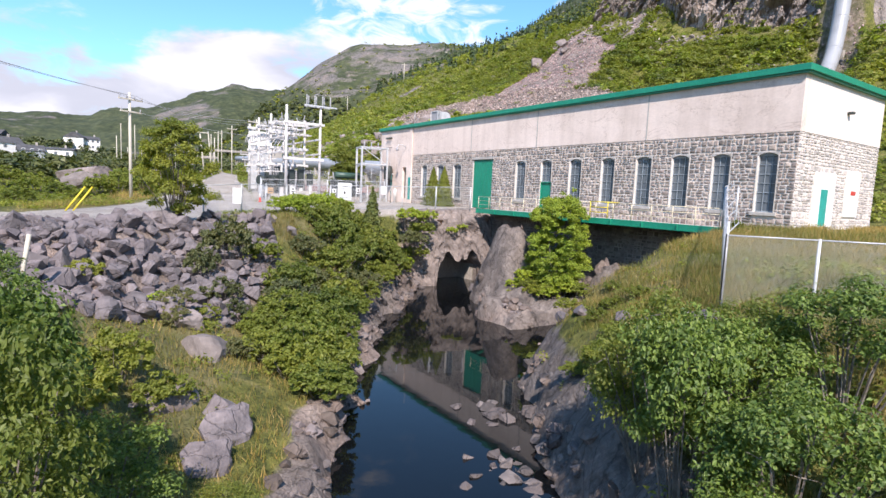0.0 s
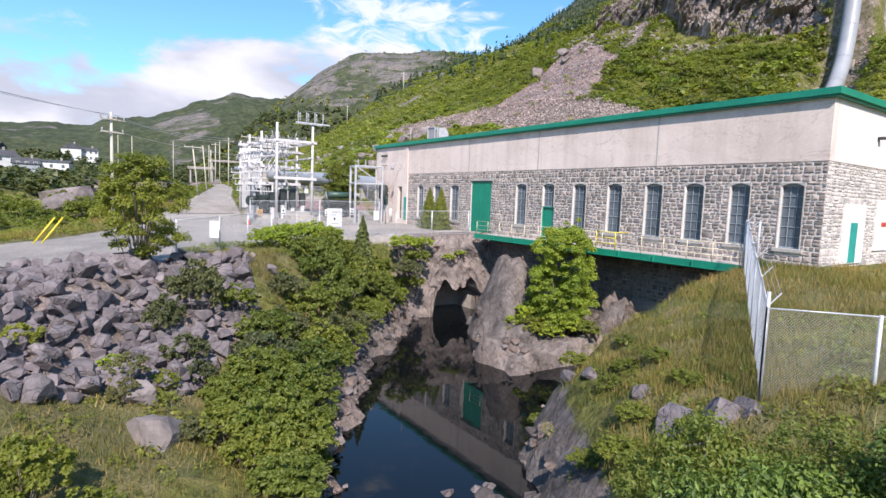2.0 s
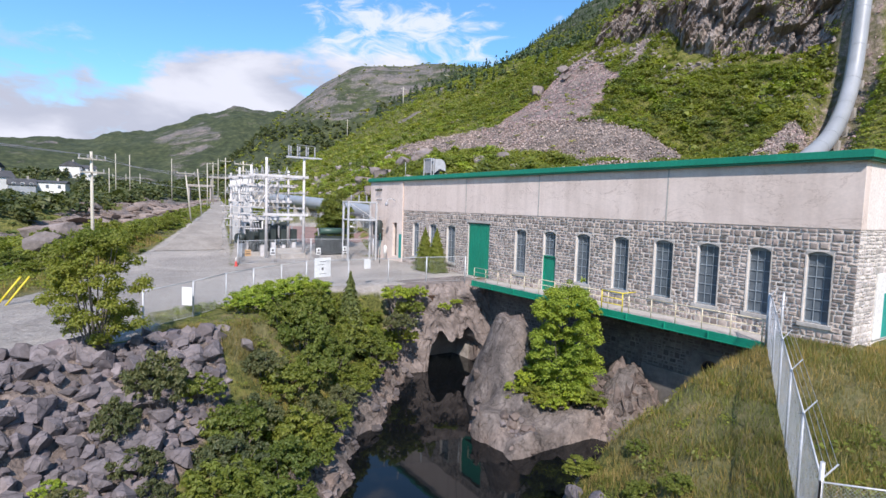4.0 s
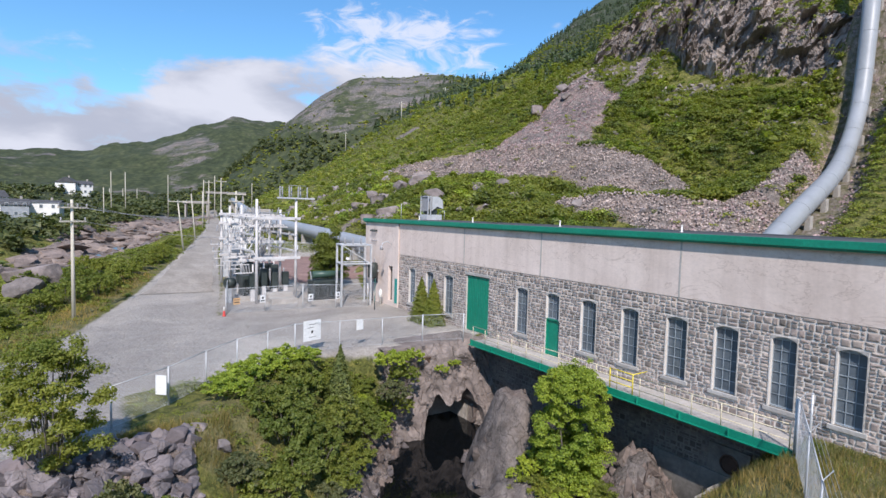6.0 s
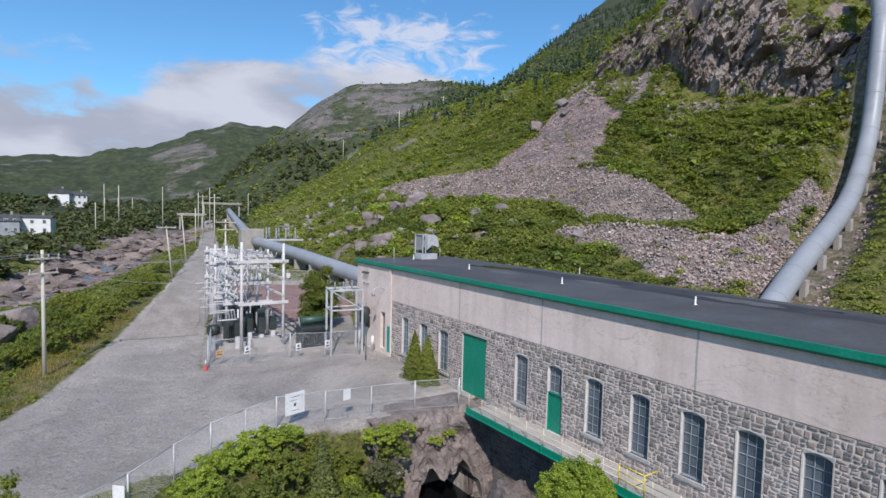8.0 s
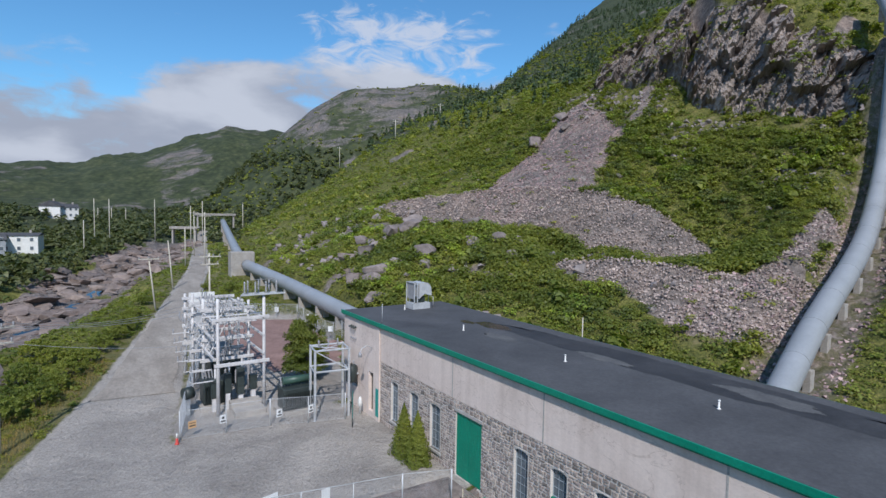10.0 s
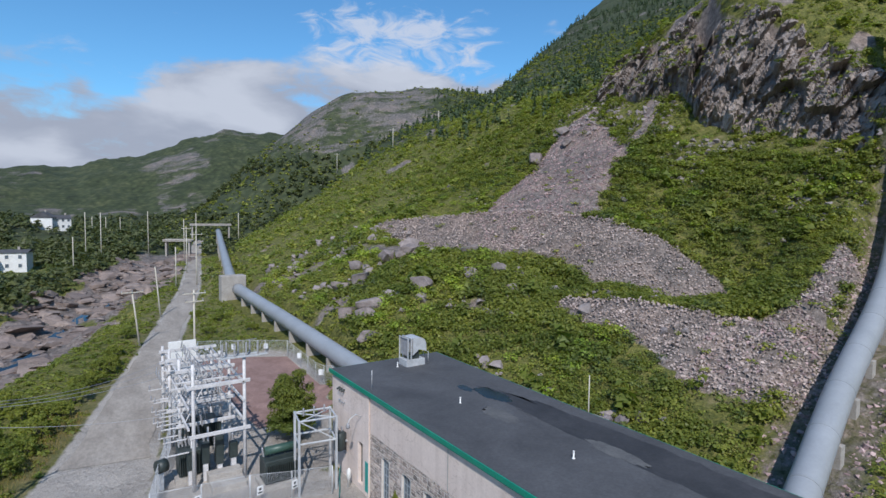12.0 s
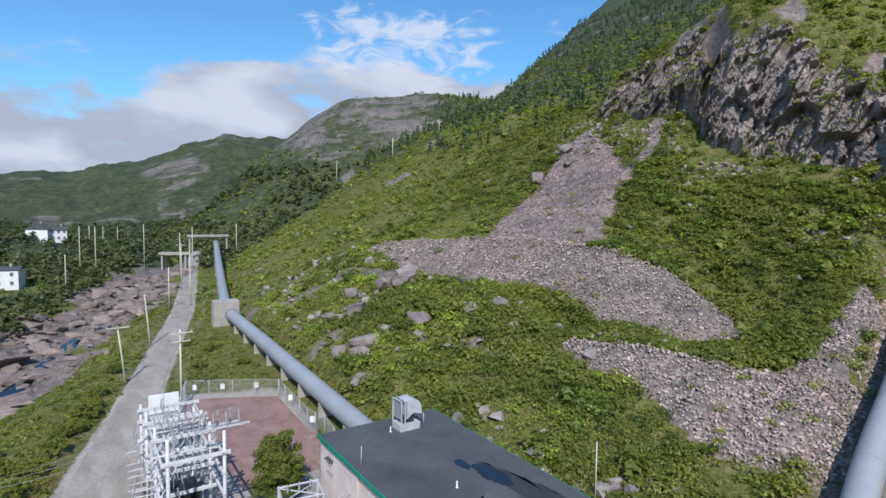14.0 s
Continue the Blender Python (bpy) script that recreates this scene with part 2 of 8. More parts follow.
    b.inputs["Roughness"].default_value = 0.9
    b.inputs["Specular IOR Level"].default_value = 0.25
    p = bump(n, l, b, n2, 0.9, 0.25)
    p = bump(n, l, b, n4, 0.8, 0.3, p)
    p = bump(n, l, b, low, 0.8, 0.22, p)
    bump(n, l, b, n3, 0.5, 0.05, p)
    return m


def water_material():
    m, n, l, b = nodes_of("dark_river_water")
    b.inputs["Base Color"].default_value = (0.004, 0.005, 0.006, 1)
    b.inputs["Roughness"].default_value = 0.03
    b.inputs["IOR"].default_value = 1.33
    b.inputs["Specular IOR Level"].default_value = 0.6
    w = noise_tex(n, l, 1.4, 3, 0.5, world_vec(n))
    bump(n, l, b, w, 0.05, 0.05)
    return m


M_GROUND = terrain_material()
M_WATER = water_material()
M_GRAVEL = surface("grey_gravel", (0.25, 0.216, 0.182), (0.41, 0.36, 0.308), 0.95, 1.0, 9.0, relief=0.15, depth=0.02, stretch=(0.35, 0.16, 0.5))
M_RED_GRAVEL = surface("red_gravel", (0.20, 0.12, 0.10), (0.34, 0.22, 0.19), 0.95, 0.5, 7.0, relief=0.5, depth=0.03)
M_STUCCO = surface("pale_render", (0.63, 0.525, 0.465), (0.82, 0.70, 0.63), 0.88, 0.3, 9.0, relief=0.1, depth=0.01, stretch=(1, 0.55, 0.9), grain=0.3)


def add_hairlines(m, scale, amount):
    """Long fine cracks and rain streaks over a rendered wall."""
    n, l = m.node_tree.nodes, m.node_tree.links
    b = n["Principled BSDF"]
    old = b.inputs["Base Color"].links[0].from_socket
    mp = n.new("ShaderNodeMapping")
    mp.inputs["Scale"].default_value = (1.0, 0.45, 1.0)
    l.new(world_vec(n), mp.inputs["Vector"])
    wave = noise_tex(n, l, scale, 5, 0.62, mp.outputs[0], 0.8)
    line = ramp(n, l, wave, [(0.488, (1, 1, 1)), (0.497, (0.72, 0.68, 0.66)), (0.506, (1, 1, 1))])
    mq = n.new("ShaderNodeMapping")
    mq.inputs["Scale"].default_value = (1.0, 1.0, 0.05)
    l.new(world_vec(n), mq.inputs["Vector"])
    rain = ramp(n, l, noise_tex(n, l, 1.3, 4, 0.6, mq.outputs[0]), [(0.35, (0.86, 0.84, 0.83)), (0.55, (1, 1, 1)), (0.75, (1.05, 1.05, 1.05))])
    col = mixc(n, l, amount, old, line, "MULTIPLY")
    l.new(mixc(n, l, 0.7, col, rain, "MULTIPLY"), b.inputs["Base Color"])


add_hairlines(M_STUCCO, 0.55, 0.8)
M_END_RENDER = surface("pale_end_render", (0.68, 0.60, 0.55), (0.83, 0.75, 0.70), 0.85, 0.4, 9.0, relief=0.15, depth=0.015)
M_DRUM = surface("green_tank_paint", (0.028, 0.065, 0.048), (0.05, 0.10, 0.075), 0.45, 1.0, 8.0, relief=0.05)
M_OLD_ROOF = surface("older_roof_membrane", (0.026, 0.027, 0.031), (0.058, 0.058, 0.063), 0.75, 0.35, 5.0, relief=0.2)
M_RUST = surface("rusted_iron", (0.05, 0.028, 0.018), (0.13, 0.075, 0.045), 0.85, 1.5, 10.0, relief=0.4)
M_WHITE = surface("white_paint", (0.70, 0.69, 0.66), (0.84, 0.83, 0.80), 0.7, 0.8, 9.0, relief=0.1)
M_MORTAR = surface("pale_mortar", (0.58, 0.53, 0.48), (0.76, 0.70, 0.645), 0.95, 0.6, 9.0, relief=0.4)
M_STONE = surface("grey_granite_block", (0.2, 0.174, 0.152), (0.47, 0.41, 0.36), 0.9, 0.9, 6.0, relief=0.6, depth=0.03, vary=0.42)
M_STONE_JOINED = surface("grey_granite_blocks", (0.2, 0.174, 0.152), (0.47, 0.41, 0.36), 0.9, 0.9, 6.0, relief=0.6, depth=0.03, island=0.42)
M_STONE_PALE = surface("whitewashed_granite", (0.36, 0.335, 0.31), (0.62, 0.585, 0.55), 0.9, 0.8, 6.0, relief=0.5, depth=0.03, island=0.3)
# stains, plus darker base colours standing in for shade under the walkway
M_SHADED_STAIN = surface("stained_shaded_concrete", (0.07, 0.063, 0.055), (0.26, 0.24, 0.215), 0.8, 0.45, 4.0, relief=0.4, depth=0.04)
M_STONE_SHADED = surface("stained_shaded_granite", (0.075, 0.066, 0.058), (0.2, 0.178, 0.16), 0.8, 0.6, 6.0, relief=0.6, depth=0.03, island=0.4)
M_SILL = surface("dressed_concrete", (0.36, 0.34, 0.32), (0.50, 0.475, 0.44), 0.9, 0.7, 8.0)
M_GREEN = surface("green_paint", (0.0, 0.20, 0.125), (0.004, 0.27, 0.17), 0.45, 0.5, 7.0, relief=0.05)
M_TEAL = surface("turquoise_paint", (0.01, 0.27, 0.24), (0.02, 0.35, 0.30), 0.45, 0.5, 7.0, relief=0.05)
M_ROOF = surface("roof_membrane", (0.056, 0.056, 0.06), (0.106, 0.106, 0.111), 0.8, 0.22, 5.0, relief=0.2)
M_WET = surface("wet_roof", (0.008, 0.009, 0.011), (0.02, 0.021, 0.024), 0.12, 0.5, 6.0, relief=0.0)
M_RAIL = surface("cream_rail_paint", (0.60, 0.52, 0.36), (0.74, 0.66, 0.48), 0.5, 1.0, 12.0, relief=0.0)
M_YELLOW = surface("yellow_paint", (0.66, 0.52, 0.03), (0.78, 0.64, 0.06), 0.5, 1.0, 10.0, relief=0.0)
M_STEEL = surface("galvanised_steel", (0.45, 0.46, 0.47), (0.66, 0.67, 0.68), 0.45, 1.2, 14.0, metal=0.2, relief=0.05)
M_PIPE = surface("grey_pipe_paint", (0.27, 0.285, 0.30), (0.345, 0.36, 0.38), 0.45, 0.25, 4.0, relief=0.03, grain=0.2)
M_CONCRETE = surface("old_concrete", (0.30, 0.275, 0.245), (0.47, 0.43, 0.39), 0.92, 0.5, 7.0, relief=0.35)
M_DECK = surface("weathered_deck", (0.36, 0.33, 0.30), (0.52, 0.48, 0.44), 0.9, 0.8, 9.0, relief=0.3)
M_DARK = surface("dark_green_steel", (0.022, 0.032, 0.030), (0.05, 0.062, 0.058), 0.5, 1.0, 8.0, relief=0.05)
M_PORCELAIN = surface("grey_porcelain", (0.25, 0.25, 0.26), (0.40, 0.40, 0.415), 0.25, 2.0, 12.0, relief=0.0)
M_POLE = surface("bleached_pole_wood", (0.48, 0.44, 0.36), (0.70, 0.65, 0.55), 0.85, 2.0, 16.0, relief=0.3, stretch=(1, 1, 0.12))
M_SIGN = surface("white_sign_face", (0.74, 0.75, 0.75), (0.84, 0.84, 0.84), 0.6, 2.0, 12.0, relief=0.0)
M_ORANGE = surface("orange_sign_face", (0.55, 0.33, 0.16), (0.66, 0.42, 0.22), 0.6, 2.0, 12.0, relief=0.0)
M_INK = surface("dark_ink", (0.03, 0.03, 0.03), (0.06, 0.06, 0.06), 0.7, 2.0, 12.0, relief=0.0)
M_RED = surface("red_paint", (0.50, 0.05, 0.04), (0.62, 0.08, 0.06), 0.6, 2.0, 12.0, relief=0.0)
M_WIRE = surface("aluminium_wire", (0.30, 0.30, 0.31), (0.45, 0.45, 0.46), 0.5, 2.0, 12.0, metal=0.4, relief=0.0)
M_BARK = surface("grey_bark", (0.10, 0.085, 0.07), (0.24, 0.21, 0.18), 0.9, 3.0, 20.0, relief=0.5)
M_BOULDER = surface("grey_pink_boulder", (0.105, 0.094, 0.097), (0.255, 0.222, 0.225), 0.92, 1.2, 6.0, relief=0.8, depth=0.08, vary=0.16, cracks=1.6)
M_BOULDERS = surface("grey_pink_rubble", (0.09, 0.081, 0.083), (0.235, 0.204, 0.206), 0.92, 0.3, 5.0, relief=0.6, depth=0.05, island=0.38)
M_CLIFF = surface("dark_cliff_rock", (0.065, 0.059, 0.057), (0.24, 0.212, 0.203), 0.92, 0.11, 2.0, relief=1.0, depth=0.2, island=0.45, cracks=0.8)
M_PALE_ROCK = surface("pale_pink_rock", (0.16, 0.137, 0.128), (0.33, 0.28, 0.26), 0.92, 0.8, 5.0, relief=0.7, depth=0.06, vary=0.2)
M_PALE_ROCKS = surface("pale_pink_rocks", (0.19, 0.165, 0.155), (0.38, 0.33, 0.31), 0.92, 0.8, 5.0, relief=0.7, depth=0.06, island=0.2)
M_DUST = surface("dusty_roof_patch", (0.085, 0.085, 0.088), (0.14, 0.138, 0.135), 0.85, 0.6, 6.0, relief=0.1)
M_GORGE = surface("gorge_rock", (0.085, 0.067, 0.056), (0.25, 0.20, 0.172), 0.92, 0.5, 3.0, relief=0.9, depth=0.1, island=0.25, cracks=1.4)
M_GORGE_SOLID = surface("gorge_bedrock", (0.115, 0.094, 0.084), (0.36, 0.296, 0.266), 0.92, 0.7, 3.0, relief=1.0, depth=0.12, cracks=0.9)
M_GANTRY = surface("dull_grey_steelwork", (0.50, 0.48, 0.475), (0.74, 0.715, 0.70), 0.6, 0.8, 9.0, relief=0.05)
M_TERRACE = surface("terrace_stone", (0.30, 0.242, 0.21), (0.56, 0.462, 0.41), 0.92, 0.14, 5.0, relief=0.6, depth=0.05, island=0.26)
M_CRAG = surface("crag_rock", (0.115, 0.097, 0.086), (0.42, 0.352, 0.312), 0.92, 0.13, 1.6, relief=0.9, depth=0.25, cracks=0.55)
M_SLAB = surface("river_slab", (0.135, 0.107, 0.09), (0.33, 0.265, 0.228), 0.85, 0.35, 4.0, relief=0.7, depth=0.06, island=0.28, cracks=0.9)
M_SCREE = surface("pink_rubble", (0.24, 0.178, 0.17), (0.53, 0.395, 0.375), 0.92, 0.12, 4.0, relief=0.6, depth=0.05, island=0.4)
M_LEAF = leafy("bright_leaf", [(0.115, 0.165, 0.035), (0.18, 0.25, 0.05), (0.25, 0.33, 0.08), (0.14, 0.195, 0.042)], glow=0.5)
M_LEAF_DARK = leafy("deep_leaf", [(0.065, 0.10, 0.036), (0.105, 0.16, 0.052), (0.15, 0.21, 0.072), (0.075, 0.12, 0.044)])
M_LEAF_NEAR = leafy("near_leaf", [(0.05, 0.105, 0.024), (0.09, 0.17, 0.038), (0.17, 0.28, 0.066), (0.06, 0.12, 0.028)], glow=0.35)
M_LEAF_MID = leafy("mid_leaf", [(0.10, 0.15, 0.034), (0.155, 0.225, 0.05), (0.215, 0.285, 0.075), (0.12, 0.175, 0.04)], glow=0.5)
M_LEAF_GREY = leafy("grey_leaf", [(0.08, 0.12, 0.06), (0.13, 0.165, 0.085), (0.18, 0.215, 0.12), (0.09, 0.13, 0.065)], glow=0.5)
M_LEAF_LIME = leafy("lime_leaf", [(0.14, 0.23, 0.03), (0.23, 0.35, 0.042), (0.32, 0.45, 0.07), (0.165, 0.27, 0.036)])
M_HEATH = leafy("hill_shrub_leaf", [(0.128, 0.188, 0.045), (0.193, 0.272, 0.06), (0.252, 0.34, 0.085), (0.29, 0.32, 0.108)], glow=0.45)
M_FAR_WOOD = leafy("far_tree_leaf", [(0.055, 0.08, 0.034), (0.09, 0.125, 0.05), (0.125, 0.16, 0.066), (0.07, 0.10, 0.042)], glow=0.3)
M_SPRUCE = leafy("spruce_needle", [(0.022, 0.05, 0.022), (0.04, 0.075, 0.032), (0.055, 0.10, 0.04)], glow=0.1)
M_GRASS = leafy("straw_blade", [(0.12, 0.145, 0.042), (0.23, 0.213, 0.083), (0.36, 0.30, 0.145), (0.14, 0.165, 0.047)], glow=0.3)

M_GREEN_GRASS = leafy("green_blade", [(0.10, 0.145, 0.04), (0.155, 0.20, 0.055), (0.22, 0.255, 0.08), (0.12, 0.16, 0.045)], glow=0.4)

# ---------------------------------------------------------------- mesh helpers


def thing(name, label, category, at=(0, 0, 0), group="", kind=""):
    e = new(name)
    e.location = at
    e.empty_display_size = 0.2
    return tagged(e, label, category, group, kind)


def part(name, bm, material, parent, label=""):
    """Links a bmesh as one mesh object; with a parent, its coordinates are the parent's own."""
    if isinstance(bm, bpy.types.Mesh):
        me = bm
    else:
        me = bpy.data.meshes.new(name)
        bm.normal_update()
        bm.to_mesh(me)
        bm.free()
    if material is not None and not me.materials:
        me.materials.append(material)
    ob = new(name, me)
    if parent is not None:
        ob.parent = parent
    if label:
        ob["label"] = label
    return ob


def fast_mesh(name, verts, faces, material=None, smooth=False):
    """A mesh from arrays: verts (n, 3), faces (m, 3 or 4)."""
    me = bpy.data.meshes.new(name)
    verts = np.asarray(verts, dtype=np.float32)
    faces = np.asarray(faces, dtype=np.int32)
    k = faces.shape[1]
    me.vertices.add(len(verts))
    me.vertices.foreach_set("co", verts.ravel())
    me.loops.add(faces.size)
    me.loops.foreach_set("vertex_index", faces.ravel())
    me.polygons.add(len(faces))
    me.polygons.foreach_set("loop_start", np.arange(0, faces.size, k, dtype=np.int32))
    me.polygons.foreach_set("loop_total", np.full(len(faces), k, dtype=np.int32))
    me.polygons.foreach_set("use_smooth", np.full(len(faces), smooth))
    me.update(calc_edges=True)
    if material is not None:
        me.materials.append(material)
    return me


def add_box(bm, lo, hi, bevel=0.0, m=None):
    """A box between two corners, its edges softened."""
    lo, hi = Vector(lo), Vector(hi)
    mat = Matrix.Translation((lo + hi) / 2) @ Matrix.Diagonal((*(hi - lo), 1))
    if m is not None:
        mat = m @ mat
    r = bmesh.ops.create_cube(bm, size=1.0, matrix=mat)
    if bevel:
        edges = list({e for v in r["verts"] for e in v.link_edges})
        bmesh.ops.bevel(bm, geom=edges, offset=bevel, segments=1, affect="EDGES", profile=0.5)


def box(lo, hi, bevel=0.0):
    bm = bmesh.new()
    add_box(bm, lo, hi, bevel)
    return bm


def add_tube(bm, pts, radii, sides=8, caps=True):
    """A tube along points, one radius for all or one each."""
    pts = [Vector(p) for p in pts]
    if isinstance(radii, (int, float)):
        radii = [radii] * len(pts)
    rings = []
    ref = None
    for i, p in enumerate(pts):
        d = (pts[min(i + 1, len(pts) - 1)] - pts[max(i - 1, 0)]).normalized()
        if ref is None:
            ref = Vector((0, 0, 1)) if abs(d.z) < 0.9 else Vector((1, 0, 0))
        u = (ref - d * ref.dot(d)).normalized()
        ref = u
        w = d.cross(u)
        rings.append([bm.verts.new(p + (u * math.cos(a) + w * math.sin(a)) * radii[i]) for a in (2 * math.pi * k / sides for k in range(sides))])
    for a, b in zip(rings, rings[1:]):
        for k in range(sides):
            f = bm.faces.new((a[k], a[(k + 1) % sides], b[(k + 1) % sides], b[k]))
            f.smooth = sides > 5
    if caps:
        bm.faces.new(rings[0][::-1])
        bm.faces.new(rings[-1])


def tube(pts, radii, sides=8):
    bm = bmesh.new()
    add_tube(bm, pts, radii, sides)
    return bm


def add_disc_stack(bm, base, axis, rings, sides=10):
    """A turned body: rings of (height along the axis, radius)."""
    base, axis = Vector(base), Vector(axis).normalized()
    add_tube(bm, [base + axis * h for h, r in rings], [r for h, r in rings], sides)


def hash2(ix, iy, seed):
    h = (ix.astype(np.int64) * 374761393 + iy.astype(np.int64) * 668265263 + seed * 974634777) & 0xFFFFFFFF
    h = ((h ^ (h >> 13)) * 1274126177) & 0xFFFFFFFF
    return ((h ^ (h >> 16)) & 0xFFFFFF) / float(0xFFFFFF)


def vnoise(x, y, seed=0):
    ix, iy = np.floor(x), np.floor(y)
    fx, fy = x - ix, y - iy
    fx, fy = fx * fx * (3 - 2 * fx), fy * fy * (3 - 2 * fy)
    a, b = hash2(ix, iy, seed), hash2(ix + 1, iy, seed)
    c, d = hash2(ix, iy + 1, seed), hash2(ix + 1, iy + 1, seed)
    return (a + (b - a) * fx) * (1 - fy) + (c + (d - c) * fx) * fy


def fbm(x, y, octaves=4, seed=0):
    """Fractal noise, about -1 to 1."""
    s, amp, tot = np.zeros(np.shape(x)), 1.0, 0.0
    for k in range(octaves):
        s = s + amp * (vnoise(x, y, seed + k) * 2 - 1)
        tot += amp
        amp *= 0.52
        x, y = x * 2.03 + 11.3, y * 2.03 - 7.7
    return s / tot


def sstep(v, lo, hi):
    t = np.clip((v - lo) / (hi - lo), 0, 1)
    return t * t * (3 - 2 * t)


def smax(a, b, k):
    return 0.5 * (a + b + np.sqrt((a - b) ** 2 + k * k))


def to_line(x, y, pts):
    """Distance to a polyline, the side (left positive) and the values interpolated along it (columns past x, y)."""
    pts = np.asarray(pts, float)
    best = np.full(np.shape(x), 1e9)
    side = np.zeros(np.shape(x))
    extra = np.zeros((pts.shape[1] - 2,) + np.shape(x))
    for a, b in zip(pts, pts[1:]):
        d = b[:2] - a[:2]
        t = np.clip(((x - a[0]) * d[0] + (y - a[1]) * d[1]) / (d @ d), 0, 1)
        px, py = x - a[0] - t * d[0], y - a[1] - t * d[1]
        q = np.hypot(px, py)
        near = q < best
        best = np.where(near, q, best)
        side = np.where(near, d[0] * py - d[1] * px, side)
        for i in range(len(extra)):
            extra[i] = np.where(near, a[2 + i] + t * (b[2 + i] - a[2 + i]), extra[i])
    return best, side, extra


# ---------------------------------------------------------------- the lie of the land
TAILRACE = [(-37, -28, 3.2), (-29.5, -13, 3.0), (-25.2, -5, 2.6), (-22.8, -1, 2.6), (-21, 2, 2.8), (-18.9, 5.4, 3.3), (-15.3, 9.9, 4.0), (-12, 14.4, 3.8), (-9.8, 18, 3.1), (-6, 23, 2.7), (-2.5, 25, 1.8), (1.5, 25.2, 1.2)]
YARD_EDGE = [(6, 25.4), (-4.9, 26.6), (-14, 28.7), (-18.4, 26.6), (-22.8, 22.3), (-26, 20.2), (-60, 18.0)]
COVE = [(-16, 7.5, 3.3), (-12, 7.7, 3.0), (-8.5, 8.0, 2.3), (-5, 8.3, 1.8), (-2, 8.3, 1.1), (2, 8.3, 0.8)]
STREAM = [(-120, 62), (-60, 72), (-38, 92), (-27, 112), (-19, 138), (-8, 172), (3, 215), (22, 275), (40, 340)]
ROAD = [(-48, 20, 4.0), (-32, 27, 3.2), (-22, 43, 5.0), (-17.5, 58, 3.9), (-9.6, 91, 2.4), (2.8, 142, 2.1), (7.2, 165, 2.1), (24, 258, 1.9), (30, 285, 1.7)]
YARD = [(-29, 31, 5.5), (-24, 34, 8), (-14, 37, 8.5), (-4, 36, 10)]
UPPER_WALL = [(40, 112, 20.6), (42.5, 100, 21.6), (45, 88, 22.7), (48, 70, 23.2), (50.4, 58, 21.9), (52, 50.5, 19.4), (53, 45, 16.2), (52.9, 42, 13.6), (52.2, 39.5, 11.2)]
LOWER_WALL = [(33.7, 50.5, 11.8), (35, 42, 12.6), (37.2, 35.5, 12.2), (40.8, 29.0, 11.2), (47, 27.8, 12.4), (58, 28.3, 17.0)]
SCREE = [(52, 75.5, 11.5), (60, 78.5, 11.2), (68, 82.5, 9.8), (76, 89, 6.4), (85, 97, 2.4), (91, 95.5, 1.0)]
SIDE_SCREE = [(68, 71, 2.0), (79, 72.6, 1.2), (86, 76.5, 0.8), (90, 79, 0.5)]


def pipe_y(x):
    """The steep pipe's line in plan."""
    return np.interp(x, [10, 30, 36, 42, 48, 54, 60, 66, 71, 76, 90], [15.0, 19.2, 20.3, 21.0, 22.0, 23.2, 24.5, 26, 27, 28, 30.8])



SWITCHYARD = [(-15.1, 46.0), (-8.2, 44.5), (-2.2, 42.3), (-0.4, 47.6), (6.2, 50.5), (6.2, 79.5), (-5.0, 85.0), (-8.3, 73.0)]


def in_yard(x, y, soft=1.5):
    """1 inside the switchyard's convex outline, falling to 0 outside it."""
    out = np.full(np.shape(x), -1e9)
    for a, b in zip(SWITCHYARD, SWITCHYARD[1:] + SWITCHYARD[:1]):
        ex, ey = b[0] - a[0], b[1] - a[1]
        ln = math.hypot(ex, ey)
        out = np.maximum(out, ((x - a[0]) * ey - (y - a[1]) * ex) / ln)
    return sstep(out, soft, 0.0)


def terrace(x, y, line, drop):
    """Distance from a terrace's crest, the side and the height of its piled body."""
    d, side, (zc,) = to_line(x, y, line)
    return d, side, zc - np.where(side < 0, drop * d * np.interp(y, [62, 86], [1, 1.4]), 0.06 * np.clip(d - 1, 0, 99) + 0.8 * np.clip(d - 5, 0, 99))


def face_width(y, upper):
    """How far the bare stone face reaches out from a terrace's crest."""
    if upper:
        return np.interp(y, [38, 42, 46, 52, 60, 70, 90, 112], [5.5, 8.0, 9.5, 9.0, 7.5, 6.0, 5.5, 4.0])
    return np.interp(y, [26, 31, 36, 41, 47, 52, 57], [10.5, 8.8, 5.4, 3.8, 2.7, 1.6, 0.8])


def cliff_line(y):
    """The foot of the cliffs in plan: two bluffs with a deep gully between them."""
    return np.interp(y, [20, 36, 44, 54, 63, 70.5, 79, 100, 110, 125], [75.5, 78, 79.8, 81.5, 83, 89.3, 91, 96, 99, 106])


def spill(y):
    """How far loose stones run out below the terraces' low ends."""
    return np.interp(y, [24, 33, 36, 38, 46, 51], [2.6, 2.2, 0.3, 2.6, 2.4, 0.0])


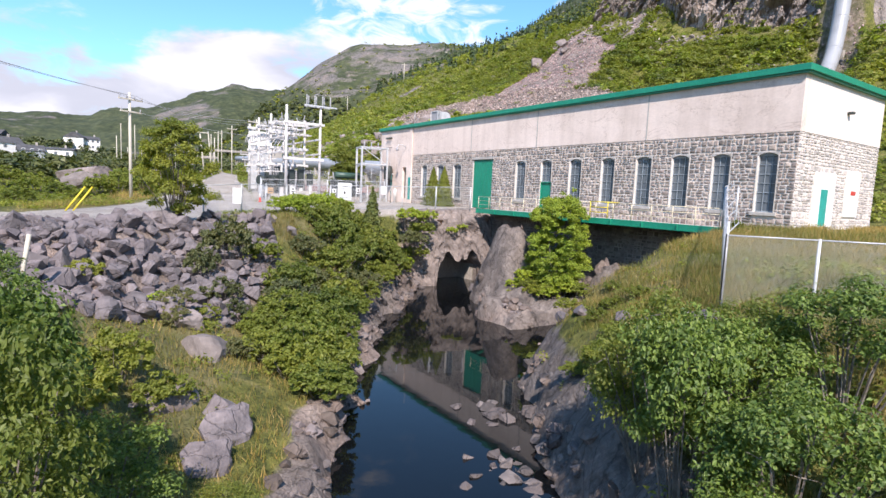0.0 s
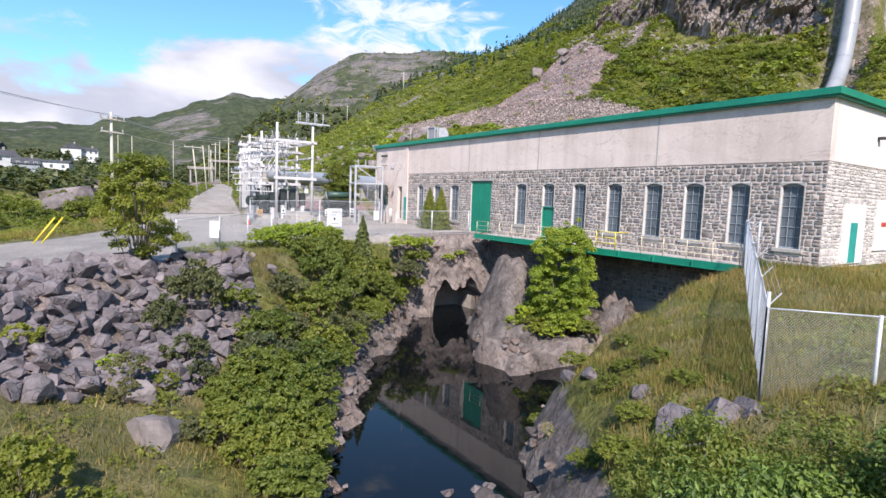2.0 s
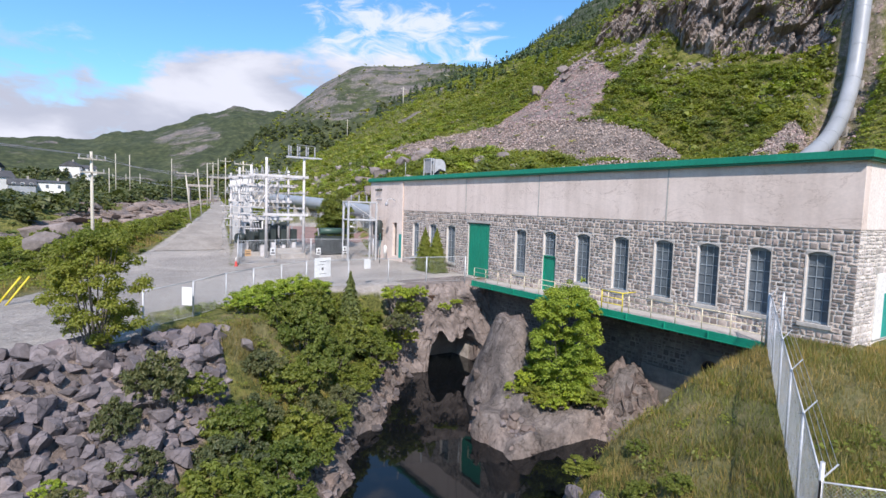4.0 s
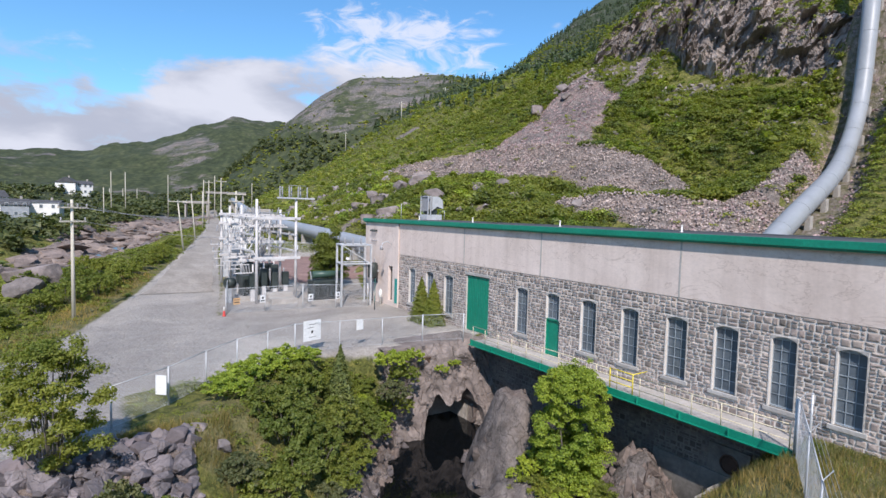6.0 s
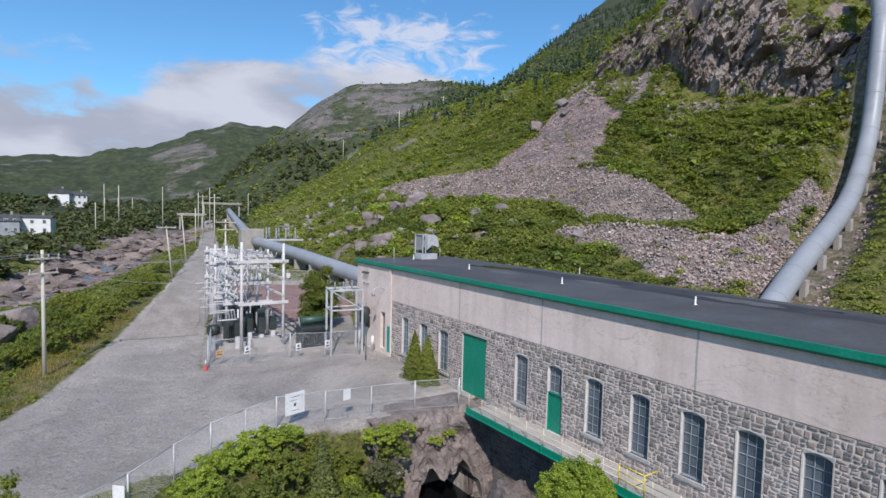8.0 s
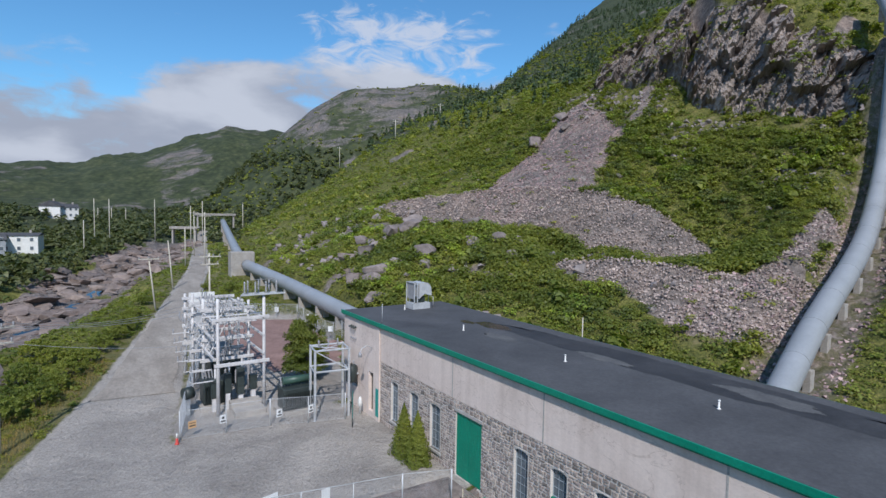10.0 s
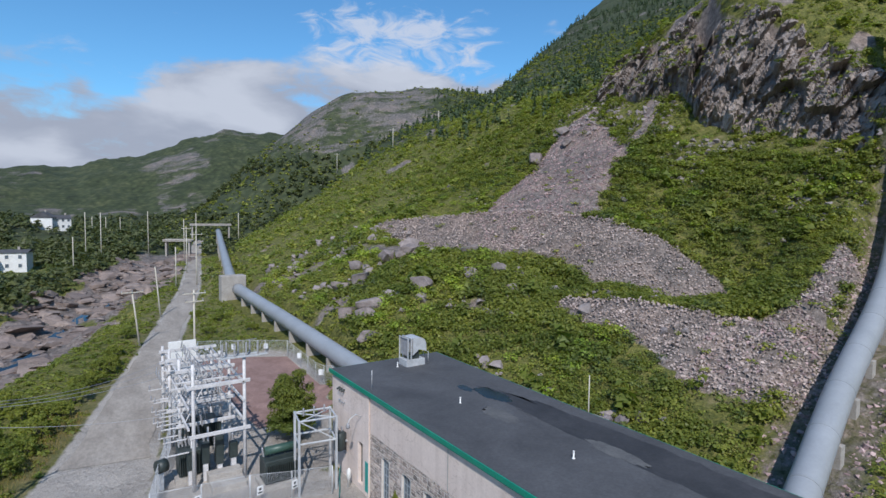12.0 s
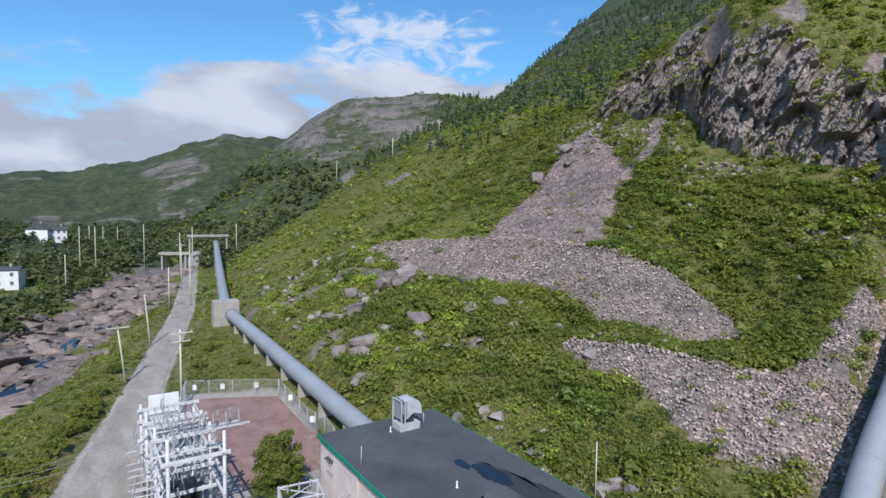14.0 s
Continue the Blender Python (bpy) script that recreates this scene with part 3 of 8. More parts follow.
def ground(x, y):
    """Height and the layers rock, gravel, straw, forest of the land at arrays x, y."""
    x, y = np.asarray(x, float), np.asarray(y, float)
    rough = fbm(x * 0.35, y * 0.35, 4, 3)
    broad = fbm(x * 0.035, y * 0.035, 4, 5)
    rock, gravel, straw = np.zeros(x.shape), np.zeros(x.shape), np.zeros(x.shape)
    base = -0.3 + 0.035 * np.clip(x, -34, 0) + np.interp(y, [45, 91, 142, 275, 420], [0, 2.2, 3.6, 6.5, 10])
    # the valley's far side, with the village
    west = np.clip(-x - 40 + 0.12 * (y - 60), 0, 400)
    base = base + 0.13 * west * sstep(west, 0, 60) + 3.0 * broad * sstep(np.abs(x + 10), 25, 80)
    base = base + 7.6 * np.exp(-((x + 32) / 24) ** 2 - ((y - 292) / 34) ** 2)
    # the hill over the powerhouse
    foot = np.interp(y, [-60, 10, 30, 40, 57, 70, 400], [26, 22, 17, 13, 8, 0, 0])
    hill = 0.48 * (x - foot) + 0.10 * np.clip(x - 200, 0, 900) - 0.75 * np.clip(y - 170 - 0.6 * x, 0, 900)
    hill = hill + 0.2 * np.clip(x - 65, 0, 40) - 0.11 * np.clip(x - 108, 0, 120)
    hill = hill - 3.4 * np.exp(-((x - 55) / 10) ** 2 - ((y - 47) / 12) ** 2) - 3.4 * np.exp(-((x - 46) / 5) ** 2 - ((y - 46) / 8) ** 2) - 4.6 * np.exp(-((x - 42) / 6) ** 2) * sstep(y, 46, 58) * sstep(y, 114, 98)
    hill = hill - 4.6 * np.exp(-((x - 52) / 6.5) ** 2 - ((y - 39.5) / 5) ** 2)
    hill = hill + ((1.0 + 2.4 * sstep(x, 95, 150)) * broad + 0.7 * rough) * sstep(hill, 3, 25)
    cliff_x = cliff_line(y)
    cliff_on = sstep(y, 16, 34) * sstep(y, 116, 104)
    tall = np.interp(y, [20, 36, 45, 55, 66, 79, 95, 104, 110], [4, 7, 13, 20, 20, 14, 9, 6, 2])
    q = x - cliff_x
    bare = sstep(q, 0.4, 2.0) * sstep(q, 8.6, 7.0)
    hill = hill + cliff_on * tall * sstep(q, 2.2, 9.8)
    hill = hill - cliff_on * tall * sstep(x, cliff_x + 25, cliff_x + 120)
    z = smax(base, hill, 2.5)
    hillside = sstep(hill - base, 0.5, 3)
    rock = np.maximum(rock, cliff_on * bare)
    rock = np.maximum(rock, cliff_on * sstep(np.abs(x - cliff_x - 16), 16, 8) * sstep(fbm(x * 0.13, y * 0.13, 4, 37), 0.12, 0.34))
    rock = np.maximum(rock, hillside * sstep(fbm(x * 0.07, y * 0.07, 4, 41), 0.40, 0.58) * 0.7)
    straw = np.maximum(straw, hillside * sstep(fbm(x * 0.09 + 9, y * 0.12, 3, 51), 0.25, 0.55) * 0.6)
    # rough stone terraces and the scree chute
    for line in (SCREE, SIDE_SCREE):
        d, side, (w,) = to_line(x, y, line)
        chute = sstep(d + 1.6 * rough, w + 1.0, w - 0.6)
        z = z + 0.5 * chute
        rock = np.maximum(rock, chute)
    for line, drop in ((UPPER_WALL, 0.95), (LOWER_WALL, 0.78)):
        d, side, body = terrace(x, y, line, drop)
        body = body + 0.2 * rough
        on = sstep(d, 11.5, 10.0)
        up = np.where(d < 11.5, np.maximum(z, body), z)
        rock = np.maximum(rock, np.where((side < 0) & (body > z - 0.3 - spill(y)) & (d < face_width(y, line is UPPER_WALL)), 1.0, 0))
        rock = np.maximum(rock, sstep(d, 1.6, 0.9))
        z = z + (up - z) * on
    # pipe bench
    d = np.abs(y - pipe_y(x))
    bench = sstep(d, np.where((y > pipe_y(x)) & (x < 46), 7.5, 5.5), 2.2) * sstep(x, 11, 14) * sstep(x, 92, 80)
    zb = np.interp(x, [10, 16, 24, 30, 36, 42, 48, 54, 60, 66, 71, 73.6, 75, 75.8, 78, 90], [0.0, 0.4, 2.4, 4.8, 7.0, 9.3, 11.2, 13.0, 15.4, 18.4, 22.4, 27.0, 32.5, 38.5, 44, 56])
    z = z + (zb - z) * bench * 0.9
    rock = np.maximum(rock, bench * 0.55)
    # a level shelf for the powerhouse, its yard and the pipe beside it
    shelf = sstep(x, 17, 12.5) * sstep(x, -3, 0) * sstep(y, -6, -1) * sstep(y, 62, 50)
    z = z + (-0.15 - z) * shelf
    d, side, _ = to_line(x, y, [(9, 50), (8.2, 85), (8.6, 120), (15.3, 160), (37, 275)])
    z = np.where(d < 6, z + (np.minimum(z, np.interp(y, [45, 91, 120, 160, 280], [1.0, 3.2, 4.2, 6, 10])) - z) * sstep(d, 5, 2), z)
    # road and yard
    d, side, (w,) = to_line(x, y, ROAD)
    on = sstep(d, w + 3.5, w + 0.5)
    zr = -0.3 + 0.035 * np.clip(x, -34, 0) + np.interp(y, [45, 91, 142, 275, 420], [0, 2.2, 3.6, 6.5, 10])
    z = z + (zr - z) * on
    gravel = np.maximum(gravel, sstep(d, w + 1.2, w - 0.4))
    verge = sstep(d, w + 6, w + 1) * (1 - gravel)
    straw = np.maximum(straw, verge * 0.75)
    d, side, (w,) = to_line(x, y, YARD)
    on = sstep(d, w + 1.5, w)
    z = z + (zr - z) * on
    gravel = np.maximum(gravel, sstep(d, w + 0.7, w - 0.3))
    # bare gravel shoulder above the riprap
    lip = sstep(x, -23.5, -26) * sstep(x, -60, -54) * sstep(y, 18.4, 19.4) * sstep(y, 33, 30)
    z = z + (zr - z) * lip
    gravel = np.maximum(gravel, lip)
    # the switchyard
    pad = in_yard(x, y)
    z = z + (zr + 0.1 - z) * pad
    gravel = np.maximum(gravel, pad)
    # the rocky stream beyond the road
    d, side, _ = to_line(x, y, STREAM)
    zs = np.interp(y, [60, 95, 140, 215, 300], [-4.5, -3.2, -0.8, 2.2, 6.0])
    d = d + 3.0 * fbm(x * 0.08, y * 0.08, 3, 60) + np.where(side > 0, -3.0, 0.0)
    bed = sstep(d, 16, 7) * sstep(y, 300, 255)
    slab = zs + 4.2 * np.abs(fbm(x * 0.11, y * 0.11, 4, 61)) * sstep(d, -1.0, 4) + 0.16 * np.clip(d - 3, 0, 20)
    z = np.where(d < 18, z + (np.minimum(z, slab) - z) * bed, z)
    rock = np.maximum(rock, sstep(y, 262, 235) * bed * sstep(fbm(x * 0.09, y * 0.09, 3, 63) + 0.6 * sstep(d, 10, 4), -0.05, 0.25))
    # the tailrace gorge
    d, side, (w,) = to_line(x, y, TAILRACE)
    c, cside, (cw,) = to_line(x, y, COVE)
    jag = 1.1 * fbm(x * 0.5, y * 0.5, 3, 71)
    e = d - w + jag
    up = np.clip((y - 11) / 8, 0, 1)
    left = np.interp(e, [-2, 0, 1.5, 5, 9, 12.5, 17], [-8.6, -7.4, -5.9, -5.1, -3.8, -1.7, -0.9]) * (1 - up) + np.interp(e, [-2, 0, 1.2, 3.5, 6.5, 9], [-8.6, -7.4, -5.4, -3.2, -0.9, -0.4]) * up
    right = np.interp(e, [-2, 0, 1.0, 2.6, 4.5, 9, 15, 22], [-8.6, -7.5, -5.6, -4.0, -2.9, -1.6, -0.75, -0.1])
    bank = np.where(side > 0, left, right) + 0.35 * rough * sstep(e, 0, 2)
    cove = np.interp(c - cw + 0.5 * jag, [-1.0, 0, 0.6, 1.0, 3.6, 6.5], [-8.6, -7.3, -4.8, -3.9, -0.7, 5.0])
    bank = np.minimum(bank, cove)
    de, se, _ = to_line(x, y, YARD_EDGE)
    near = np.where(se > 0, 1, 0) * sstep(de, 0.0, 1.6) * sstep(x, 3, 0.5)
    z = z + (np.minimum(z, bank) - z) * near * sstep(d, 30, 24)
    apron = -0.12 + 0.15 * x + 0.1 * rough
    z = z + np.clip(apron - z, 0, 3) * sstep(x, -10, -6) * sstep(x, 2, 0.6) * sstep(y, 3.9, 2.6) * sstep(y, -16, -11)
    gravel = gravel * (1 - np.where((se > 0) & (d < 24), sstep(de, 0.1, 0.7), 0))
    # rock under the walkway, and the knob that carries the bush
    moat = sstep(x, -5.2, -3.6) * sstep(y, 9.2, 10.4) * sstep(y, 25.8, 25.0) * sstep(x, 2, 0.8)
    z = z + (np.minimum(z, -5.2 + 0.5 * rough) - z) * moat
    knob = -1.3 - 4.6 * np.clip(np.hypot((x + 5.1) / 1.35, (y - 16.6) / 2.0) - 0.6, 0, 9) ** 1.1 + 0.45 * rough + 0.45 * fbm(x * 1.1, y * 1.1, 3, 73)
    z = np.where((np.hypot(x + 5.1, y - 16.6) < 8), smax(z, knob, 0.3), z)
    ledge = sstep(((x + 6.4) / 4.0) ** 4 + ((y - 12.7) / 2.3) ** 4 + 0.5 * jag, 1.25, 0.85)
    slab = -6.25 + 0.12 * rough + 0.55 * sstep(x + 0.4 * y, -2.6, -1.6) + 0.5 * sstep(y - 0.2 * x, 13.6, 14.0)
    z = np.where(ledge > 0, z + (slab - z) * ledge, z)
    outcrop = -3.6 - 1.7 * np.clip(np.hypot((x + 1.6) / 1.3, (y - 10.3) / 1.0) - 0.4, 0, 9) ** 1.2
    z = np.where(np.hypot(x + 1.5, y - 10.2) < 3, smax(z, outcrop, 0.2), z)
    rock = np.maximum(rock, sstep(np.hypot((x + 1.5) / 1.2, (y - 10.2) / 0.9), 1.5, 1.2))
    rock = np.maximum(rock, ledge)
    wet = near * sstep(z, -3.4, -4.4) * sstep(e, 2.6, 1.3)
    rock = np.maximum(rock, wet)
    rock = np.maximum(rock, sstep(np.hypot((x + 5.6) / 2.8, (y - 16.4) / 3.8), 1.3, 1.0))
    rock = np.maximum(rock, near * (side < 0) * sstep(e + 1.0 * rough, 2.3, 1.0))
    rock = np.maximum(rock, np.where(se > 0, 1, 0) * sstep(x, 3, 0.5) * sstep(x, -10, -7.5) * sstep(de, 3.5, 2.0))
    rock = np.maximum(rock, moat * 0.8)
    shore = sstep(c - cw + 0.4 * rough, 2.6, 1.8) * (cside > 0) + (cside <= 0) * sstep(c - cw + 0.3 * rough, 0.9, 0.5)
    shore = shore * sstep(x, -17, -15) * sstep(x, 2, 0)
    rock = np.maximum(rock, shore)
    meadow = near * (side < 0) * sstep(e, 2.5, 5) * (1 - moat) * (1 - shore)
    straw = np.maximum(straw, meadow)
    straw = np.maximum(straw, 0.3 * near * sstep(e, 0.8, 1.8))
    straw = np.maximum(straw, near * (side > 0) * sstep(e, 2, 4) * sstep(fbm(x * 0.2, y * 0.2, 2, 81), -0.2, 0.3) * 0.9)
    riprap = near * (side > 0) * sstep(y - 8.4 - 0.36 * (x + 30), -0.4, 0.4) * sstep(e, 5.0, 5.6) * sstep(x, -22.2, -22.8) * sstep(y, 19.6, 19.0)
    rock = np.maximum(rock, riprap)
    straw = straw * (1 - riprap)
    # the low cave where the water comes out
    cave = sstep(x, -6.6, -5.8) * sstep(x, -0.7, -1.3) * sstep(y, 23.4, 24.0) * sstep(y, 29.0, 28.4)
    z = z + (np.minimum(z, -8.4) - z) * cave
    # the rim of far hills
    az = np.degrees(np.arctan2(x + 17, y - 4))
    r = np.hypot(x + 17, y - 4)
    rim = np.interp(az, [-180, -60, -20, -5, 0, 5, 9.5, 12, 18, 28, 60, 180], [60, 70, 62, 64, 72, 86, 107, 117, 116, 112, 120, 60])
    far = rim * sstep(r, 330, 690) * (1 + 0.05 * broad) + 3 * broad * sstep(r, 300, 500)
    u = ((x - 215) * 0.883 - (y - 405) * 0.469) / 104
    v = ((x - 215) * 0.469 + (y - 405) * 0.883) / 150
    dome = 124 * np.exp(-np.where(u < 0, np.abs(u) ** 3 * 0.55, np.abs(u) ** 3 * 0.2) - np.abs(v) ** 3) * (1 + 0.03 * broad) + 5.0 * fbm(x * 0.022, y * 0.022, 4, 92) * sstep(r, 260, 340)
    z = z + (smax(z, smax(far, dome, 10.0) - 5, 4.0) - z) * sstep(r, 190, 290)
    stone = fbm(x * 0.02, y * 0.03, 4, 91)
    rock = np.maximum(rock, sstep(u, 0.45, 0.0) * sstep(dome, 45, 85) * (0.42 + 0.2 * sstep(fbm(x * 0.09, y * 0.09, 4, 93), -0.4, 0.15)))
    rock = np.maximum(rock, sstep(r, 330, 480) * sstep(stone + 0.35 * fbm(x * 0.08, y * 0.08, 3, 95), 0.2, 0.45) * 0.5)
    rock = np.maximum(rock, 0.5 * sstep(np.hypot((x - 58 - 0.2 * (y - 549)) / 30, (y - 549) / 70) + 0.5 * fbm(x * 0.03, y * 0.03, 4, 96), 1.0, 0.6))
    # fine relief of bare rock
    z = z + rock * (1 - gravel) * 0.55 * fbm(x * 0.9, y * 0.9, 3, 97) * np.where(r < 190, 1, 0)
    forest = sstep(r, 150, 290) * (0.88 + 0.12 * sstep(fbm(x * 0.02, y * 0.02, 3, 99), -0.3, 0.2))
    return z, rock, gravel, straw, forest


def stand_z(x, y):
    """Ground level for things that stand on the yard's rock lip."""
    return -0.33 + 0.035 * x if -8.8 < x < 0.4 and 24.4 < y < 29.4 else ground_z(x, y)


def ground_z(x, y):
    return float(ground(np.array([x]), np.array([y]))[0][0])


def steps(*runs):
    """Grid lines: runs of (start, end, spacing)."""
    out = []
    for a, b, s in runs:
        out.extend(np.arange(a, b - 1e-6, s))
    out.append(runs[-1][1])
    return np.array(out)


GX = steps((-720, -120, 25), (-120, -45, 3), (-45, 12, 0.42), (12, 66, 1.0), (66, 122, 0.6), (122, 260, 5), (260, 760, 18))
GY = steps((-420, -40, 30), (-40, -16, 2), (-16, 33, 0.42), (33, 132, 0.95), (132, 320, 3.6), (320, 780, 14))
mx, my = np.meshgrid(GX, GY)
gz, g_rock, g_gravel, g_straw, g_forest = ground(mx, my)
nx, ny = len(GX), len(GY)
idx = np.arange(nx * ny).reshape(ny, nx)
quads = np.stack([idx[:-1, :-1], idx[:-1, 1:], idx[1:, 1:], idx[1:, :-1]], -1).reshape(-1, 4)
ground_mesh = fast_mesh("ground", np.stack([mx, my, gz], -1).reshape(-1, 3), quads, M_GROUND, True)
layer = ground_mesh.attributes.new("cover", "FLOAT_COLOR", "POINT")
layer.data.foreach_set("color", np.stack([g_rock, g_gravel, g_straw, g_forest], -1).astype(np.float32).ravel())
land = tagged(new("ground", ground_mesh), "rocky grassed valley floor and hillsides with bare cliffs", "ground", kind="structure")

pool = fast_mesh("water", [(-60, -40, -7.0), (0, -40, -7.0), (0, 29.5, -7.0), (-60, 29.5, -7.0)], [(0, 1, 2, 3)], M_WATER)
tagged(new("water", pool), "still dark tailrace water between rock banks", "water", kind="structure")


def ribbon(line, lift, cut=1.0, n=160, half=None):
    """A strip along a polyline with ragged edges, lying on the land."""
    pts = np.asarray(line, float)
    seg = np.r_[0, np.cumsum(np.hypot(*np.diff(pts[:, :2], axis=0).T))]
    s = np.linspace(0, seg[-1], n)
    cx, cy = np.interp(s, seg, pts[:, 0]), np.interp(s, seg, pts[:, 1])
    k = np.ones(9) / 9
    cx[4:-4], cy[4:-4] = np.convolve(cx, k, "valid"), np.convolve(cy, k, "valid")
    w = np.interp(s, seg, pts[:, 2]) * cut if half is None else np.full(n, half)
    tx, ty = np.gradient(cx), np.gradient(cy)
    ln = np.hypot(tx, ty)
    ox, oy = -ty / ln, tx / ln
    cols = np.linspace(-1, 1, 9)
    rag = 0.5 * fbm(s * 0.35, s * 0 + 2.0, 3, 7), 0.5 * fbm(s * 0.35, s * 0 + 9.0, 3, 8)
    X = cx[:, None] + ox[:, None] * cols * w[:, None]
    Y = cy[:, None] + oy[:, None] * cols * w[:, None]
    X = X + (np.abs(cols) == 1) * ox[:, None] * np.where(cols < 0, rag[0][:, None], rag[1][:, None])
    Y = Y + (np.abs(cols) == 1) * oy[:, None] * np.where(cols < 0, rag[0][:, None], rag[1][:, None])
    Z = ground(X, Y)[0] + lift
    i = np.arange(n * 9).reshape(n, 9)
    q = np.stack([i[:-1, :-1], i[:-1, 1:], i[1:, 1:], i[1:, :-1]], -1).reshape(-1, 4)
    return np.stack([X, Y, Z], -1).reshape(-1, 3), q[:, ::-1]

# ---------------------------------------------------------------- the powerhouse
LENGTH, WIDTH, EAVE, STONE_TOP = 47.4, 11.15, 8.5, 5.1
HIGH_WINDOWS = [(0.96, 2.08), (3.58, 4.72), (6.18, 7.42), (8.86, 10.12), (11.86, 13.07), (14.92, 16.18), (21.1, 22.38)]
FAR_WINDOWS = [(30.4, 31.8), (33.5, 34.8), (36.7, 37.9)]
DOOR_WINDOW = (18.03, 19.28)
BIG_DOOR = (25.6, 28.5)
SILL, CROWN, DECK_Z = 0.72, 4.06, -0.25
openings = [(a, b, SILL, CROWN) for a, b in HIGH_WINDOWS] + [(a, b, 0.55, 3.95) for a, b in FAR_WINDOWS]
openings += [(*DOOR_WINDOW, DECK_Z, CROWN), (*BIG_DOOR, -0.3, 4.28)]
openings.sort()

house = thing("powerhouse", "long grey stone powerhouse with pale rendered upper wall and green eaves", "power station")


def wall_strip(bm, x0, x1, y0, y1, z0, z1, holes):
    """One wall between y0 and y1, with rectangular openings through it."""
    ys = sorted({y0, y1, *(h[0] for h in holes), *(h[1] for h in holes)})
    zs = sorted({z0, z1, *(h[2] for h in holes), *(h[3] for h in holes)})

    def solid(i, j):
        if not (0 <= i < len(ys) - 1 and 0 <= j < len(zs) - 1):
            return False
        y, z = (ys[i] + ys[i + 1]) / 2, (zs[j] + zs[j + 1]) / 2
        return not any(a < y < b and lo < z < hi for a, b, lo, hi in holes)

    grid = {(k, i, j): bm.verts.new((x, y, z)) for k, x in enumerate((x0, x1)) for i, y in enumerate(ys) for j, z in enumerate(zs)}
    for i in range(len(ys) - 1):
        for j in range(len(zs) - 1):
            if not solid(i, j):
                continue
            q = ((i, j), (i + 1, j), (i + 1, j + 1), (i, j + 1))
            bm.faces.new([grid[(0, *c)] for c in q[::-1]])
            bm.faces.new([grid[(1, *c)] for c in q])
            for n, (a, b) in (((i, j - 1), (q[0], q[1])), ((i + 1, j), (q[1], q[2])), ((i, j + 1), (q[2], q[3])), ((i - 1, j), (q[3], q[0]))):
                if not solid(*n):
                    bm.faces.new((grid[(0, *a)], grid[(0, *b)], grid[(1, *b)], grid[(1, *a)]))
    bmesh.ops.delete(bm, geom=[v for v in bm.verts if not v.link_faces], context="VERTS")
    bmesh.ops.recalc_face_normals(bm, faces=bm.faces)


bm = bmesh.new()
wall_strip(bm, 0.06, 0.55, 0.05, 40.0, -9.0, STONE_TOP, openings)
front_wall = part("wall", bm, M_MORTAR, house, "coursed grey granite wall in pale mortar")
bm = bmesh.new()
add_box(bm, (0.02, 0.02, STONE_TOP), (0.55, 40.0, 8.2), 0.015)
part("upper_wall", bm, M_STUCCO, house, "cracked pale pink concrete render")
for y in (9.4, 19.9, 28.9):
    part("joint_strip", box((0.005, y, STONE_TOP + 0.02), (0.018, y + 0.10, 8.1)), M_SILL, house)
bm = bmesh.new()
wall_strip(bm, -0.06, 0.55, 40.0, LENGTH, -1.5, 8.2, [(41.1, 42.0, 0.2, 3.75), (44.3, 45.9, 1.6, 3.6)])
part("far_wall", bm, M_STUCCO, house, "stained pale rendered wall")
part("pilaster", box((-0.12, 39.9, -1.0), (-0.062, 40.5, 8.05), 0.01), M_STUCCO, house)
for a, b, lo, hi in [(41.1, 42.0, 0.2, 3.75), (44.3, 45.9, 1.6, 3.6)]:
    part("boarded_opening", box((0.25, a, lo), (0.35, b, hi)), M_BARK, house, "dark boarded opening")
bm = bmesh.new()
add_box(bm, (0.56, 0.06, -1.5), (WIDTH, 0.5, STONE_TOP))
end_wall = part("end_wall", bm, M_MORTAR, house, "grey granite end wall")
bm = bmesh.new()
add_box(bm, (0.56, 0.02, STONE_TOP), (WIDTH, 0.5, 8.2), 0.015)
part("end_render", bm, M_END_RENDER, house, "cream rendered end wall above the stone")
part("painted_panel", box((2.3, -0.04, 0.0), (5.0, 0.07, 3.1), 0.02), M_WHITE, house)
part("painted_panel", box((6.6, -0.03, 0.6), (8.6, 0.07, 3.4), 0.02), M_WHITE, house)
bm = bmesh.new()
add_box(bm, (WIDTH - 0.5, 0.5, -1.5), (WIDTH, LENGTH, 8.2), 0.01)
add_box(bm, (0.56, LENGTH - 0.5, -1.5), (WIDTH - 0.51, LENGTH, 8.2), 0.01)
part("back_wall", bm, M_STUCCO, house)
end_door = part("end_door", box((3.15, -0.05, 0.05), (4.05, 0.0, 2.15), 0.01), M_TEAL, house, "turquoise steel door")
part("handle", tube([(3.95, -0.1, 1.05), (3.8, -0.1, 1.05)], 0.015, 6), M_STEEL, end_door)
part("sign_plate", box((7.3, -0.05, 1.95), (8.0, -0.02, 2.2), 0.005), M_RED, house, "small red warning plate")
part("wall_lamp", box((5.6, -0.3, 6.6), (5.9, 0.02, 6.75), 0.02), M_DARK, house)

